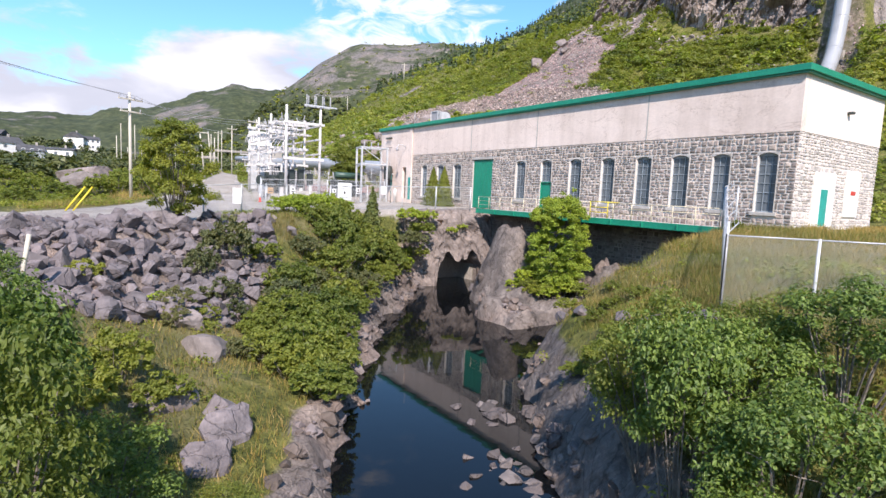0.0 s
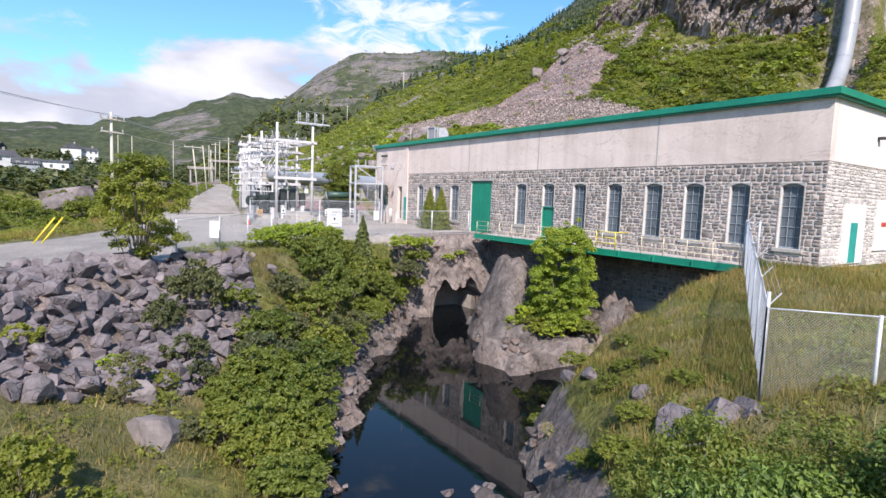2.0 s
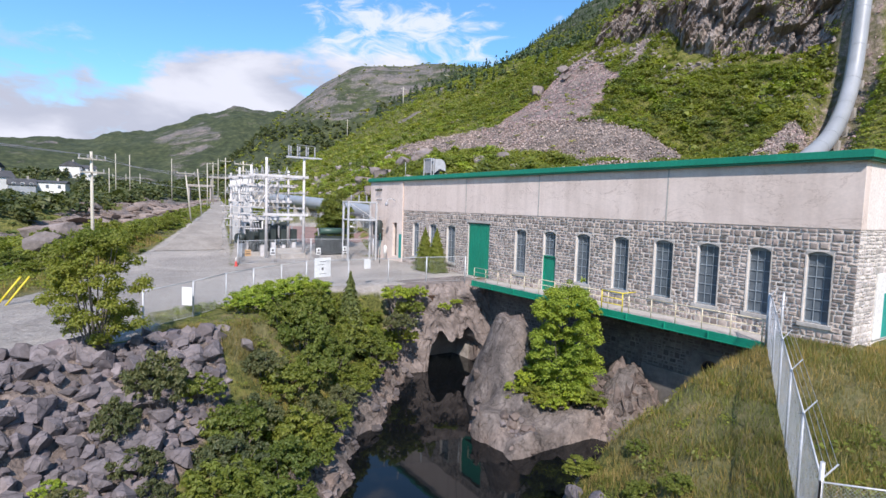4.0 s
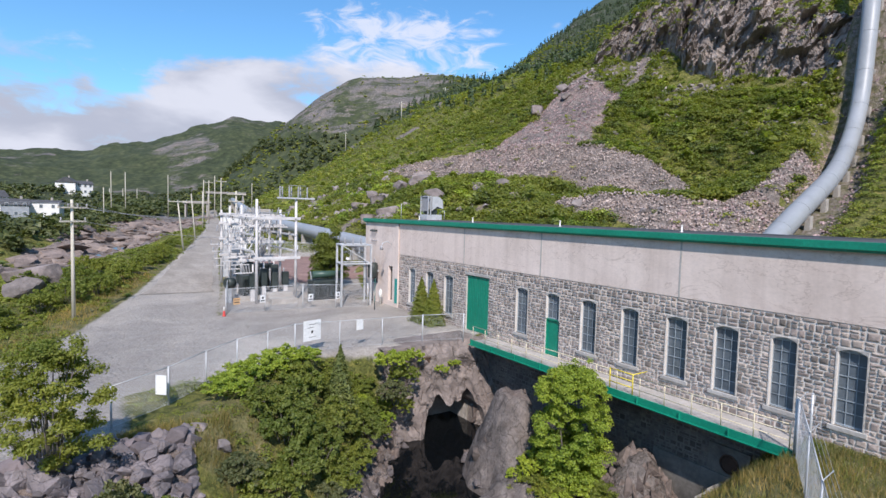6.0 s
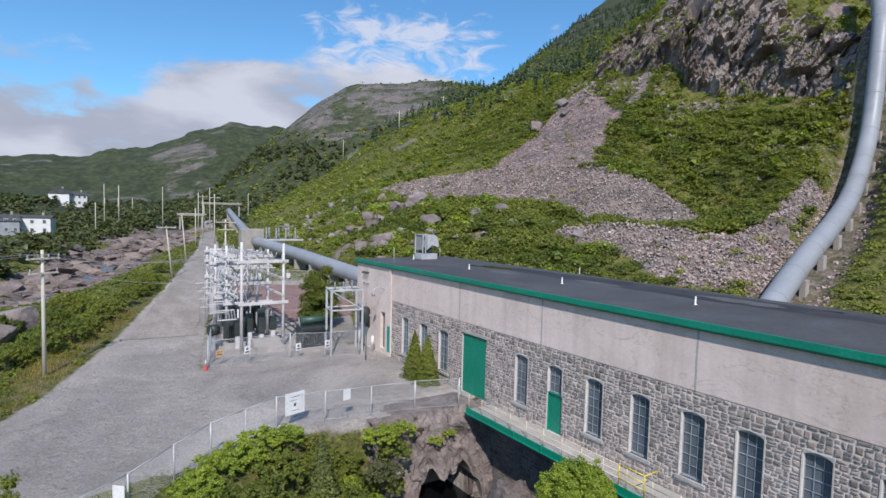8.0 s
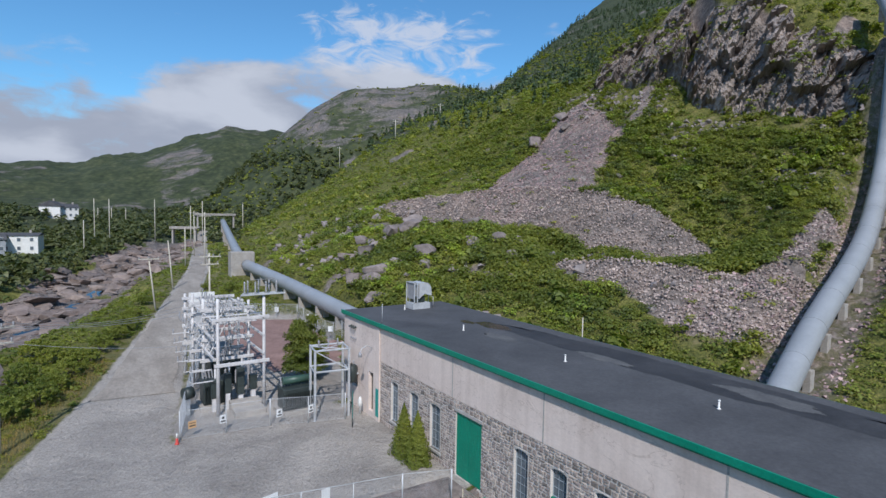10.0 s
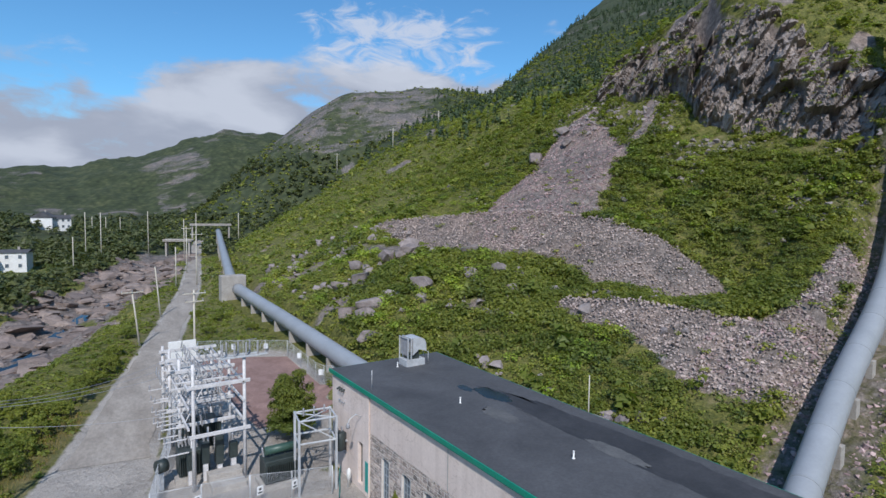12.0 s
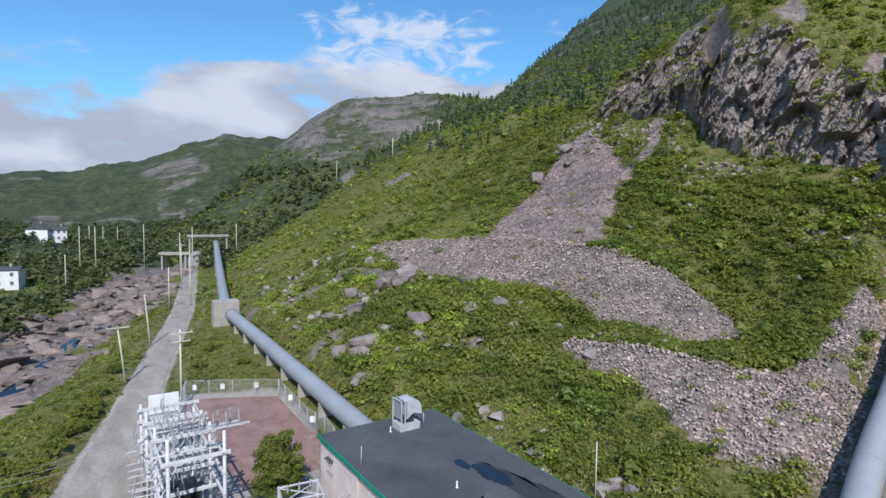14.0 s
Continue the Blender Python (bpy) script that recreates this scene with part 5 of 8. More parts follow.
for x, y in ((-2.0, 2.62), (-0.9, 2.5)):
    gp = thing("gate_post", "tall galvanised post at the walkway's end", "post", (x, y, ground_z(x, y)), "walkway gate posts")
    part("tube", tube([(0, 0, -0.3), (0, 0, 2.05 - ground_z(x, y))], 0.055, 8), M_STEEL, gp)
    part("cap", tube([(0, 0, 2.05 - ground_z(x, y)), (0, 0, 2.1 - ground_z(x, y))], [0.065, 0.03], 8), M_STEEL, gp)


def sign(at, w, h, face, label, turn=0, bars=(), name="sign_board"):
    s = thing(name, label, "sign", at)
    s.rotation_euler = (0, 0, radians(turn))
    part("board", box((-w / 2, -0.012, -h / 2), (w / 2, 0.012, h / 2), 0.004), face, s)
    for k, (x0, z0, x1, z1) in enumerate(bars):
        part("print", box((x0, -0.018, z0), (x1, -0.0125, z1)), M_INK, s)
    return s


sign((-12.9, 29.2, 0.75), 1.45, 1.45, M_SIGN, "large faded white notice on the fence", 14,
     [(-0.3, 0.42, 0.3, 0.46), (-0.42, 0.2, 0.1, 0.23), (-0.1, -0.2, 0.06, 0.0), (-0.3, -0.48, 0.3, -0.45)])
sign((-9.6, 28.4, 1.0), 0.62, 0.75, M_SIGN, "small white notice on the fence", 14)
sign((-23.2, 22.7, 0.25), 0.6, 1.0, M_SIGN, "white notice on the fence", -42)
sign((-14.2, 45.7, 0.45), 0.65, 0.62, M_ORANGE, "orange warning sign on the switchyard fence", 12, [(-0.25, 0.1, 0.25, 0.16), (-0.25, -0.15, 0.25, -0.05)])
for p, turn in (((-11.9, 45.25, 0.6), 13), ((-7.5, 44.2, 0.6), 13), ((-5.0, 43.3, 0.8), 20)):
    sign(p, 0.55, 0.7, M_SIGN, "white danger sign with dark print", turn, [(-0.1, 0.0, 0.1, 0.2), (-0.2, -0.25, 0.2, -0.12)])
for p in ((-4.0, 84.4, 3.0), (-0.6, 82.9, 3.0), (3.5, 81.0, 3.0), (6.1, 74, 2.8), (6.1, 66, 2.5), (6.1, 58, 2.2)):
    sign(p, 0.6, 0.75, M_SIGN, "white sign on the rear switchyard fence", -25)
sign((-2.4, 40.3, 1.6), 0.75, 2.2, M_TEAL, "upright turquoise station sign board", 60, [(-0.2, -0.6, -0.1, 0.8)], "station_sign")
part("sign_post", tube([(-2.42, 40.32, ground_z(-2.4, 40.3) - 0.1), (-2.42, 40.32, 1.0)], 0.05, 6), M_DARK, None)
tagged(bpy.data.objects["sign_post"], "short dark post carrying the station sign", "post")
cone = thing("marker_post", "short red and white marker at the fence corner", "marker", (-15.4, 45.4, ground_z(-15.4, 45.4)))
bm = bmesh.new()
add_disc_stack(bm, (0, 0, 0), (0, 0, 1), [(0, 0.2), (0.05, 0.18), (0.06, 0.12), (0.5, 0.09)])
part("base", bm, M_RED, cone)
bm = bmesh.new()
add_disc_stack(bm, (0, 0, 0.5), (0, 0, 1), [(0, 0.09), (0.35, 0.06), (0.4, 0.02)])
part("tip", bm, M_WHITE, cone)


def insulator(bm, base, axis, length, r=0.1, sheds=5):
    rings = [(0, 0.04)]
    for k in range(sheds):
        h = length * (k + 0.3) / sheds
        rings += [(h, r), (h + length * 0.35 / sheds, 0.045)]
    rings.append((length, 0.035))
    add_disc_stack(bm, base, axis, rings, 8)


def pole(name, label, x, y, top, arms=(), r=0.15, base=None, turn=0.0, lean=(0, 0)):
    """A wooden utility pole; arms: (height below the top, half length, pins)."""
    z0 = ground_z(x, y) if base is None else base
    p = thing(name, label, "utility pole", (x, y, z0), "utility poles")
    h = top - z0
    part("shaft", tube([(0, 0, -0.4), (lean[0] * 0.5, lean[1] * 0.5, h * 0.5), (lean[0], lean[1], h)], [r, r * 0.85, r * 0.68], 9), M_POLE, p)
    c, s = math.cos(turn), math.sin(turn)
    for drop, half, pins in arms:
        bm = bmesh.new()
        z = h - drop
        add_box(bm, (-half, -0.06, z - 0.07), (half, 0.06, z + 0.07), 0.01, Matrix.Translation((lean[0], lean[1], 0)) @ Matrix.Rotation(turn, 4, "Z") @ Matrix.Translation((0, -0.19, 0)))
        part("crossarm", bm, M_POLE, p)
        for k in range(pins):
            u = -half + 0.1 + (2 * half - 0.2) * k / max(1, pins - 1)
            bm = bmesh.new()
            insulator(bm, (lean[0] + c * u + s * 0.19, lean[1] + s * u - c * 0.19, z + 0.07), (0, 0, 1), 0.3, 0.09, 3)
            part("pin_insulator", bm, M_PORCELAIN, p)
    return p


left_pole = pole("utility_pole", "tall bleached wooden pole with two crossarms beside the track", -27.0, 50.2, 9.6, ((0.7, 1.25, 4), (1.9, 1.1, 2)), 0.17, turn=0.5)
pole("utility_pole", "bleached wooden pole with two crossarms beside the switchyard", -6.0, 81.5, 11.9, ((0.5, 1.5, 4), (1.6, 1.2, 2)), 0.16, turn=0.1)
pole("utility_pole", "leaning wooden pole with a single crossarm", -11.4, 96.0, 10.3, ((0.2, 1.5, 3),), 0.15, turn=0.1, lean=(-0.9, 0))
pole("utility_pole", "leaning wooden pole at the track edge", -6.2, 116, 12.0, (), 0.15, lean=(-0.8, 0))
pole("utility_pole", "wooden pole with crossarm beside the track", 6.3, 152, 17.5, ((1.0, 1.4, 3),), 0.17)
pole("utility_pole", "wooden pole at the track edge", 1.2, 150, 13.5, (), 0.15)
pole("utility_pole", "wooden pole at the track edge", 8.0, 178, 17.8, ((0.6, 1.3, 2),), 0.16)
pole("utility_pole", "distant wooden pole by the track", 17.0, 215, 21.5, (), 0.17)
pole("utility_pole", "distant wooden pole by the track", 12.5, 212, 19.5, (), 0.17)
pole("utility_pole", "distant wooden pole beside the pipeline bridge", 43, 262, 21.5, (), 0.18)
for x, y, t in ((-16.5, 225, 21.5), (-12.0, 225, 21.4), (4.0, 240, 22.0), (-20, 190, 14.5)):
    pole("utility_pole", "distant wooden street pole near the houses", x, y, t, (), 0.16)
for x, y in ((0, 330), (-6, 340), (-12, 345)):
    pole("utility_pole", "distant pole up the valley", x, y, ground_z(x, y) + 10, (), 0.2)
for x, y, d in ((107.1, 298.8, 12.9), (92.9, 206, 8.2), (121.1, 213.9, 6.0)):
    z0 = ground_z(x, y)
    pole("utility_pole", "lone pole on the open hillside", x, y, z0 + d, ((0.8, 1.5, 2),), 0.2)
stake_z = ground_z(19.6, 34.5)
pole("marker_pole", "thin white pole on the slope behind the powerhouse", 19.6, 34.5, 8.1, (), 0.07)


def sag(a, b, drop, n=14):
    a, b = Vector(a), Vector(b)
    return [a.lerp(b, k / n) - Vector((0, 0, drop * 4 * (k / n) * (1 - k / n))) for k in range(n + 1)]


spans = [((-27.9, 49.6, 9.3), (-66, 8, 13.5), 1.1), ((-27.3, 49.9, 9.3), (-65, 8, 13.2), 1.2), ((-26.2, 50.4, 9.3), (-64, 8, 12.5), 1.3),
         ((-27.9, 49.6, 9.25), (-12.2, 53, 8.6), 0.7), ((-27.3, 49.9, 9.25), (-12.2, 55.5, 8.6), 0.8), ((-26.2, 50.4, 9.25), (-12.2, 58, 8.6), 0.9),
         ((-27.0, 50.2, 7.9), (-11.6, 48.8, 6.3), 0.5)]
for a, b, d in spans:
    w = part("overhead_wire", tube(sag(a, b, d), 0.016, 4), M_WIRE, None)
    tagged(w, "thin sagging aluminium line strung from the pole", "wire", "overhead wires")

# switchgear
gantry = thing("switch_gantry", "pale steel switch gantry crowded with insulators and busbars", "substation", (0, 0, 0))
cols = [(-11.55, 48.8, 10.2), (-7.5, 48.8, 10.4), (-11.9, 53.5, 9.6), (-7.7, 53.5, 9.2), (-12.1, 58.0, 9.5), (-7.6, 58.0, 8.8), (-12.2, 62.0, 9.0), (-7.6, 62.0, 8.4)]
for x, y, t in cols:
    part("column", tube([(x, y, ground_z(x, y) - 0.2), (x, y, t)], [0.17, 0.13], 9), M_GANTRY, gantry, "pale painted column")
for i in range(0, 8, 2):
    (xa, ya, ta), (xb, yb, tb) = cols[i], cols[i + 1]
    for z in ((4.2, 8.3) if i == 0 else (3.6, 5.6, 7.4, 8.5)):
        part("cross_beam", box((xa - 0.35, ya - 0.2 - 0.03 * i, z - 0.15), (xb + 0.45, ya - 0.02 - 0.03 * i, z + 0.15), 0.015), M_GANTRY, gantry)
for side in (0, 1):
    for z in (4.9, 6.6, 8.2):
        xa = -11.95 if side == 0 else -7.6
        part("side_beam", box((xa - 0.08, 48.6, z - 0.1), (xa + 0.08, 62.3, z + 0.1), 0.012), M_GANTRY, gantry)
rng = random.Random(5)
for k in range(30):
    y = 51 + (k % 10) * 1.15
    x = (-12.9, -10.6, -9.2)[k // 10]
    z = (6.4, 8.6, 6.7)[k // 10] + 0.2 * rng.random()
    bm = bmesh.new()
    insulator(bm, (x, y, z), (rng.uniform(-0.2, 0.2), 0, 1), 0.75, 0.08, 5)
    part("post_insulator", bm, M_PORCELAIN, gantry)
for k in range(12):
    y = 49.6 + k * 1.05
    z = 2.6 + (k % 4) * 0.75
    part("outrigger", box((-13.6, y, z), (-11.8, y + 0.1, z + 0.1), 0.01), M_GANTRY, gantry)
    bm = bmesh.new()
    insulator(bm, (-13.5, y + 0.05, z + 0.1), (0, 0, 1), 0.5, 0.09, 4)
    part("post_insulator", bm, M_PORCELAIN, gantry)
for k in range(7):
    x = -11.2 + k * 0.55
    part("bus_bar", tube([(x, 50.0 + 0.4 * (k % 3), 8.9 - 0.1 * (k % 2)), (x + 0.05, 61.5, 8.6)], 0.03, 5), M_WIRE, gantry)
    part("jumper", tube(sag((x, 52 + k, 8.7), (x - 0.4 + 0.2 * (k % 4), 50.5 + k * 0.9, 5.0), 0.3, 6), 0.022, 4), M_WIRE, gantry)
    bm = bmesh.new()
    insulator(bm, (x + 0.1, 49.9 + k * 1.6, 5.0), (0.15, 0, -1), 1.1, 0.1, 7)
    part("string_insulator", bm, M_PORCELAIN, gantry)
for k in range(48):
    row, col = k // 8, k % 8
    x = -12.2 + col * 0.62 + 0.1 * rng.random()
    y = 50.2 + row * 2.15 + 0.3 * rng.random()
    z = (8.6, 7.5, 5.7)[row % 3]
    bm = bmesh.new()
    insulator(bm, (x, y, z), (rng.uniform(-0.3, 0.3), rng.uniform(-0.3, 0.3), 1 if k % 3 else -1), 0.5 + 0.4 * rng.random(), 0.075, 5)
    part("post_insulator", bm, M_PORCELAIN, gantry)
for k in range(6):
    y = 50.3 + k * 2.15
    part("equipment_beam", box((-12.6, y - 0.09, (8.45, 7.35, 5.55)[k % 3] - 0.12), (-7.2, y + 0.09, (8.45, 7.35, 5.55)[k % 3]), 0.012), M_GANTRY, gantry)
    part("brace", tube([(-12.0, y, 4.9), (-10.0 + 0.3 * k, y + 0.8, 8.2)], 0.05, 5), M_GANTRY, gantry)
    part("switch_blade", tube([(-11.6 + 0.5 * k, y, 6.4), (-11.2 + 0.5 * k, y + 1.3, 7.3)], 0.045, 5), M_WIRE, gantry)
for k in range(8):
    x, y = -11.6 + (k % 4) * 1.15, 50.2 + (k // 4) * 5.5
    part("switch_tank", box((x - 0.32, y - 0.3, 0.9 + 0.3 * (k % 2)), (x + 0.32, y + 0.3, 2.6 + 0.4 * (k % 3)), 0.05), M_DARK, gantry, "dark oil-filled switch tank")
    part("tank_leg", box((x - 0.2, y - 0.2, -0.9), (x + 0.2, y + 0.2, 0.9 + 0.3 * (k % 2))), M_GANTRY, gantry)
# fuse switches on top of the near column
part("switch_arm", box((-9.6, 48.45, 10.35), (-5.6, 48.6, 10.5), 0.012), M_STEEL, gantry)
part("switch_arm", box((-9.3, 49.2, 10.35), (-6.2, 49.35, 10.5), 0.012), M_STEEL, gantry)
for k in range(7):
    bm = bmesh.new()
    insulator(bm, (-9.3 + k * 0.48, 48.52 + 0.75 * (k % 2), 10.5), (0, 0, 1), 1.15, 0.11, 6)
    part("switch_insulator", bm, M_PORCELAIN, gantry)
part("switch_bar", tube([(-8.4, 48.6, 11.75), (-6.4, 48.9, 11.75)], 0.03, 5), M_WIRE, gantry)
for k in range(5):
    x = -10.9 + k * 0.75
    bm = bmesh.new()
    insulator(bm, (x, 51.5 + (k % 2) * 0.9, 0.6), (0, 0, 1), 2.3, 0.15, 9)
    part("bushing", bm, M_PORCELAIN, gantry)
for k in range(6):
    x = -11.4 + (k % 3) * 1.6
    part("cable_riser", tube([(x, 50.8 + k * 1.7, 0), (x, 50.8 + k * 1.7, 3.4)], 0.09, 7), M_GANTRY, gantry)


def transformer(name, label, x, y, w, d, h, tank=True):
    t = thing(name, label, "transformer", (x, y, ground_z(x, y)))
    part("plinth", box((-w / 2 - 0.3, -d / 2 - 0.3, -0.2), (w / 2 + 0.3, d / 2 + 0.3, 0.35), 0.03), M_CONCRETE, t)
    part("tank", box((-w / 2, -d / 2, 0.36), (w / 2, d / 2, h), 0.05), M_DARK, t)
    for k in range(int(w / 0.16)):
        part("radiator_fin", box((-w / 2 + 0.06 + k * 0.16, -d / 2 - 0.3, 0.6), (-w / 2 + 0.1 + k * 0.16, -d / 2 - 0.005, h - 0.3), 0.0), M_DARK, t)
    if tank:
        part("conservator", tube([(-w / 2 + 0.2, 0.1, h + 0.55), (w / 2 + 0.4, 0.1, h + 0.55)], 0.36, 14), M_DRUM, t, "dark green oil conservator drum")
        part("conservator_leg", box((0.4, 0.0, h), (0.5, 0.2, h + 0.3)), M_DARK, t)
    for k in range(4):
        bm = bmesh.new()
        insulator(bm, (-w / 2 + 0.2 + k * 0.28, 0.3, h), (-0.15, 0, 1), 0.9, 0.1, 6)
        part("bushing", bm, M_PORCELAIN, t)
    return t


transformer("power_transformer", "dark green oil transformer with drum and bushings", -5.2, 46.6, 2.9, 1.8, 2.3)
transformer("power_transformer", "dark transformer on a concrete pad under the gantry", -11.2, 51.8, 2.4, 2.0, 2.5, False)
transformer("power_transformer", "dark transformer at the back of the gantry", -9.6, 56.5, 2.6, 2.0, 2.9, False)
oilcan = thing("oil_switch", "round grey oil switch on the fence side", "switch", (-14.1, 50.5, ground_z(-14.1, 50.5)))
part("drum", tube([(0, 0, 2.0), (0.7, 0.3, 2.0)], 0.55, 14), M_DARK, oilcan)
part("stand", box((0.2, -0.1, -0.1), (0.5, 0.4, 1.6), 0.02), M_STEEL, oilcan)
shed = thing("pale_cabinet", "pale grey equipment cabinet behind the gantry", "cabinet", (-9.8, 66.5, ground_z(-9.8, 66.5)))
part("stand", box((-1.3, -0.5, -0.2), (1.3, 0.5, 6.0), 0.02), M_STEEL, shed)
for k in range(2):
    part("panel", box((-1.4 + k * 1.42, -0.62, 6.0), (-0.02 + k * 1.42, -0.5, 8.0), 0.02), M_WHITE, shed)
base = thing("equipment_plinth", "stained concrete equipment plinth with steps", "plinth", (-9.2, 48.0, ground_z(-9.2, 48.0)))
part("slab", box((-1.2, -0.6, -0.2), (1.5, 0.9, 0.5), 0.03), M_CONCRETE, base)
part("step", box((-1.2, 0.9, -0.2), (1.5, 2.0, 0.9), 0.03), M_CONCRETE, base)

frame_ob = thing("steel_portal", "small galvanised steel portal frame beside the wall", "steel frame", (0, 0, 0))
corners = [(-4.6, 43.4), (-1.6, 42.9), (-4.2, 45.6), (-1.2, 45.2)]
for x, y in corners:
    part("leg", box((x - 0.09, y - 0.09, ground_z(x, y) - 0.1), (x + 0.09, y + 0.09, 5.9), 0.012), M_STEEL, frame_ob)
for z in (3.9, 5.8):
    for a, b in ((0, 1), (2, 3), (0, 2), (1, 3)):
        part("beam", tube([(*corners[a], z), (*corners[b], z)], 0.08, 5), M_STEEL, frame_ob)
for a, b in ((0, 3), (1, 2)):
    part("brace", tube([(*corners[a], 5.75), (*corners[b], 5.75)], 0.05, 5), M_STEEL, frame_ob)
part("brace", tube([(*corners[0], 5.8), (*corners[1], 3.9)], 0.05, 5), M_STEEL, frame_ob)
for k in range(3):
    bm = bmesh.new()
    insulator(bm, (-3.9 + k * 0.9, 44.3, 5.85), (0, 0, 1), 0.7, 0.1, 5)
    part("post_insulator", bm, M_PORCELAIN, frame_ob)
drum = thing("hanging_transformer", "round dark pole transformer hung beside the wall", "transformer", (-0.75, 44.2, 2.3))
bm = bmesh.new()
add_disc_stack(bm, (0, 0, 0), (0, 0, 1), [(0, 0.4), (0.08, 0.5), (1.5, 0.5), (1.6, 0.35)], 14)
part("can", bm, M_DARK, drum)
for k in range(2):
    bm = bmesh.new()
    insulator(bm, (-0.2 + 0.4 * k, 0, 1.58), (0, 0, 1), 0.45, 0.08, 4)
    part("bushing", bm, M_PORCELAIN, drum)
part("bracket", box((0.3, -0.1, 0.6), (0.75, 0.1, 0.75)), M_STEEL, drum)
hyd = thing("white_hydrant", "white standpipe against the rendered wall", "standpipe", (-0.6, 42.6, ground_z(-0.6, 42.6)))
bm = bmesh.new()
add_disc_stack(bm, (0, 0, 0), (0, 0, 1), [(0, 0.14), (0.7, 0.12), (0.75, 0.2), (1.4, 0.18), (1.6, 0.05)])
part("pipe", bm, M_WHITE, hyd)

# yellow guy guards and a leaning grey post
for k in range(2):
    g = thing("guy_guard", "yellow plastic guard on a guy wire", "guy guard", (-32.4 + 0.45 * k, 33.5, ground_z(-32.4, 33.5)))
    part("sleeve", tube([(0, 0, -0.05), (1.25, 0.2, 1.75)], 0.06, 6), M_YELLOW, g)
p = thing("leaning_post", "short grey weathered post leaning on the bank", "post", (-33.3, 8.2, ground_z(-33.3, 8.2)))
part("shaft", tube([(-0.15, 0, -0.3), (0.2, 0, 1.9)], 0.07, 7), M_POLE, p)

# valley bridges
for x0, y0, x1, y1, w, name in ((22.5, 263, 39.5, 261, 1.8, "pipeline bridge of pale concrete"), (8.2, 230, 17.5, 226, 1.6, "low road bridge with pale parapet")):
    br = thing("road_bridge", name, "bridge")
    zb = 16.2 if x0 > 10 else 11.2
    d = Vector((x1 - x0, y1 - y0, 0)).normalized()
    m = Matrix.Translation(((x0 + x1) / 2, (y0 + y1) / 2, zb)) @ Matrix.Rotation(math.atan2(d.y, d.x), 4, "Z")
    ln = math.hypot(x1 - x0, y1 - y0) / 2
    bm = bmesh.new()
    add_box(bm, (-ln, -w, -0.45), (ln, w, 0), 0.03, m)
    part("deck", bm, M_CONCRETE, br)
    for s in (-1, 1):
        bm = bmesh.new()
        add_box(bm, (-ln, s * w - 0.1, 0), (ln, s * w + 0.1, 0.45), 0.02, m)
        part("parapet", bm, M_CONCRETE, br)
        bm = bmesh.new()
        add_box(bm, (s * (ln - 1.0) - 0.3, -w + 0.5, -6), (s * (ln - 1.0) + 0.3, w - 0.5, -0.45), 0.03, m)
        part("pier", bm, M_CONCRETE, br)

# houses of the village
M_SHINGLE = surface("dark_shingle", (0.05, 0.05, 0.055), (0.11, 0.11, 0.115), 0.9, 0.8, 8.0)
M_GREYWALL = surface("grey_clapboard", (0.30, 0.32, 0.35), (0.42, 0.44, 0.47), 0.7, 0.8, 9.0)


def dwelling(x, y, w, d, h, pitch, turn, wall, label):
    z0 = ground_z(x, y) - 0.3
    e = thing("house", label, "house", (x, y, z0), "village houses")
    e.rotation_euler = (0, 0, radians(turn))
    part("wall", box((-w / 2, -d / 2, 0), (w / 2, d / 2, h), 0.02), wall, e)
    bm = bmesh.new()
    o = 0.35
    a = [bm.verts.new(v) for v in ((-w / 2 - o, -d / 2 - o, h), (w / 2 + o, -d / 2 - o, h), (w / 2 + o, d / 2 + o, h), (-w / 2 - o, d / 2 + o, h), (-w / 2 - o, 0, h + pitch), (w / 2 + o, 0, h + pitch))]
    for f in ((0, 1, 5, 4), (2, 3, 4, 5), (3, 0, 4), (1, 2, 5), (0, 3, 2, 1)):
        bm.faces.new([a[i] for i in f])
    part("roof", bm, M_SHINGLE, e)
    for k in range(3):
        for fl in range(2 if h > 4.5 else 1):
            u = -w / 2 + w * (k + 0.5) / 3
            win = part("window", box((u - 0.5, -d / 2 - 0.06, 1.5 + 2.6 * fl), (u + 0.5, -d / 2 - 0.005, 2.7 + 2.6 * fl), 0.02), M_WHITE, e)
            part("pane", box((u - 0.42, -d / 2 - 0.08, 1.58 + 2.6 * fl), (u + 0.42, -d / 2 - 0.062, 2.62 + 2.6 * fl)), M_GLASS, win)
    part("chimney", box((w * 0.2, -0.3, h + pitch * 0.3), (w * 0.2 + 0.6, 0.3, h + pitch + 0.8), 0.02), M_CONCRETE, e)
    return e


dwelling(-35.6, 208, 9.4, 8, 5.9, 0.8, -8, M_WHITE, "white clapboard house with a low dark roof")
dwelling(-42.6, 204, 6.4, 7, 4.6, 2.0, 8, M_GREYWALL, "grey single-storey house with a dark gabled roof")
dwelling(-51, 215, 10, 7, 5.6, 2.2, 25, M_WHITE, "white two-storey house with a gabled roof")
dwelling(-30.2, 289, 5.6, 8, 5.2, 2.4, 70, M_WHITE, "white gabled house among dark trees")
dwelling(-24.4, 292, 6.0, 8, 5.4, 1.6, 10, M_WHITE, "white house with a pale porch on the slope")
dwelling(-58, 262, 10, 8, 5.2, 2.2, -20, M_GREYWALL, "grey house above the village")
dwelling(-66, 225, 9, 8, 5.2, 2.0, 5, M_WHITE, "small white house in trees")

# ---------------------------------------------------------------- rocks


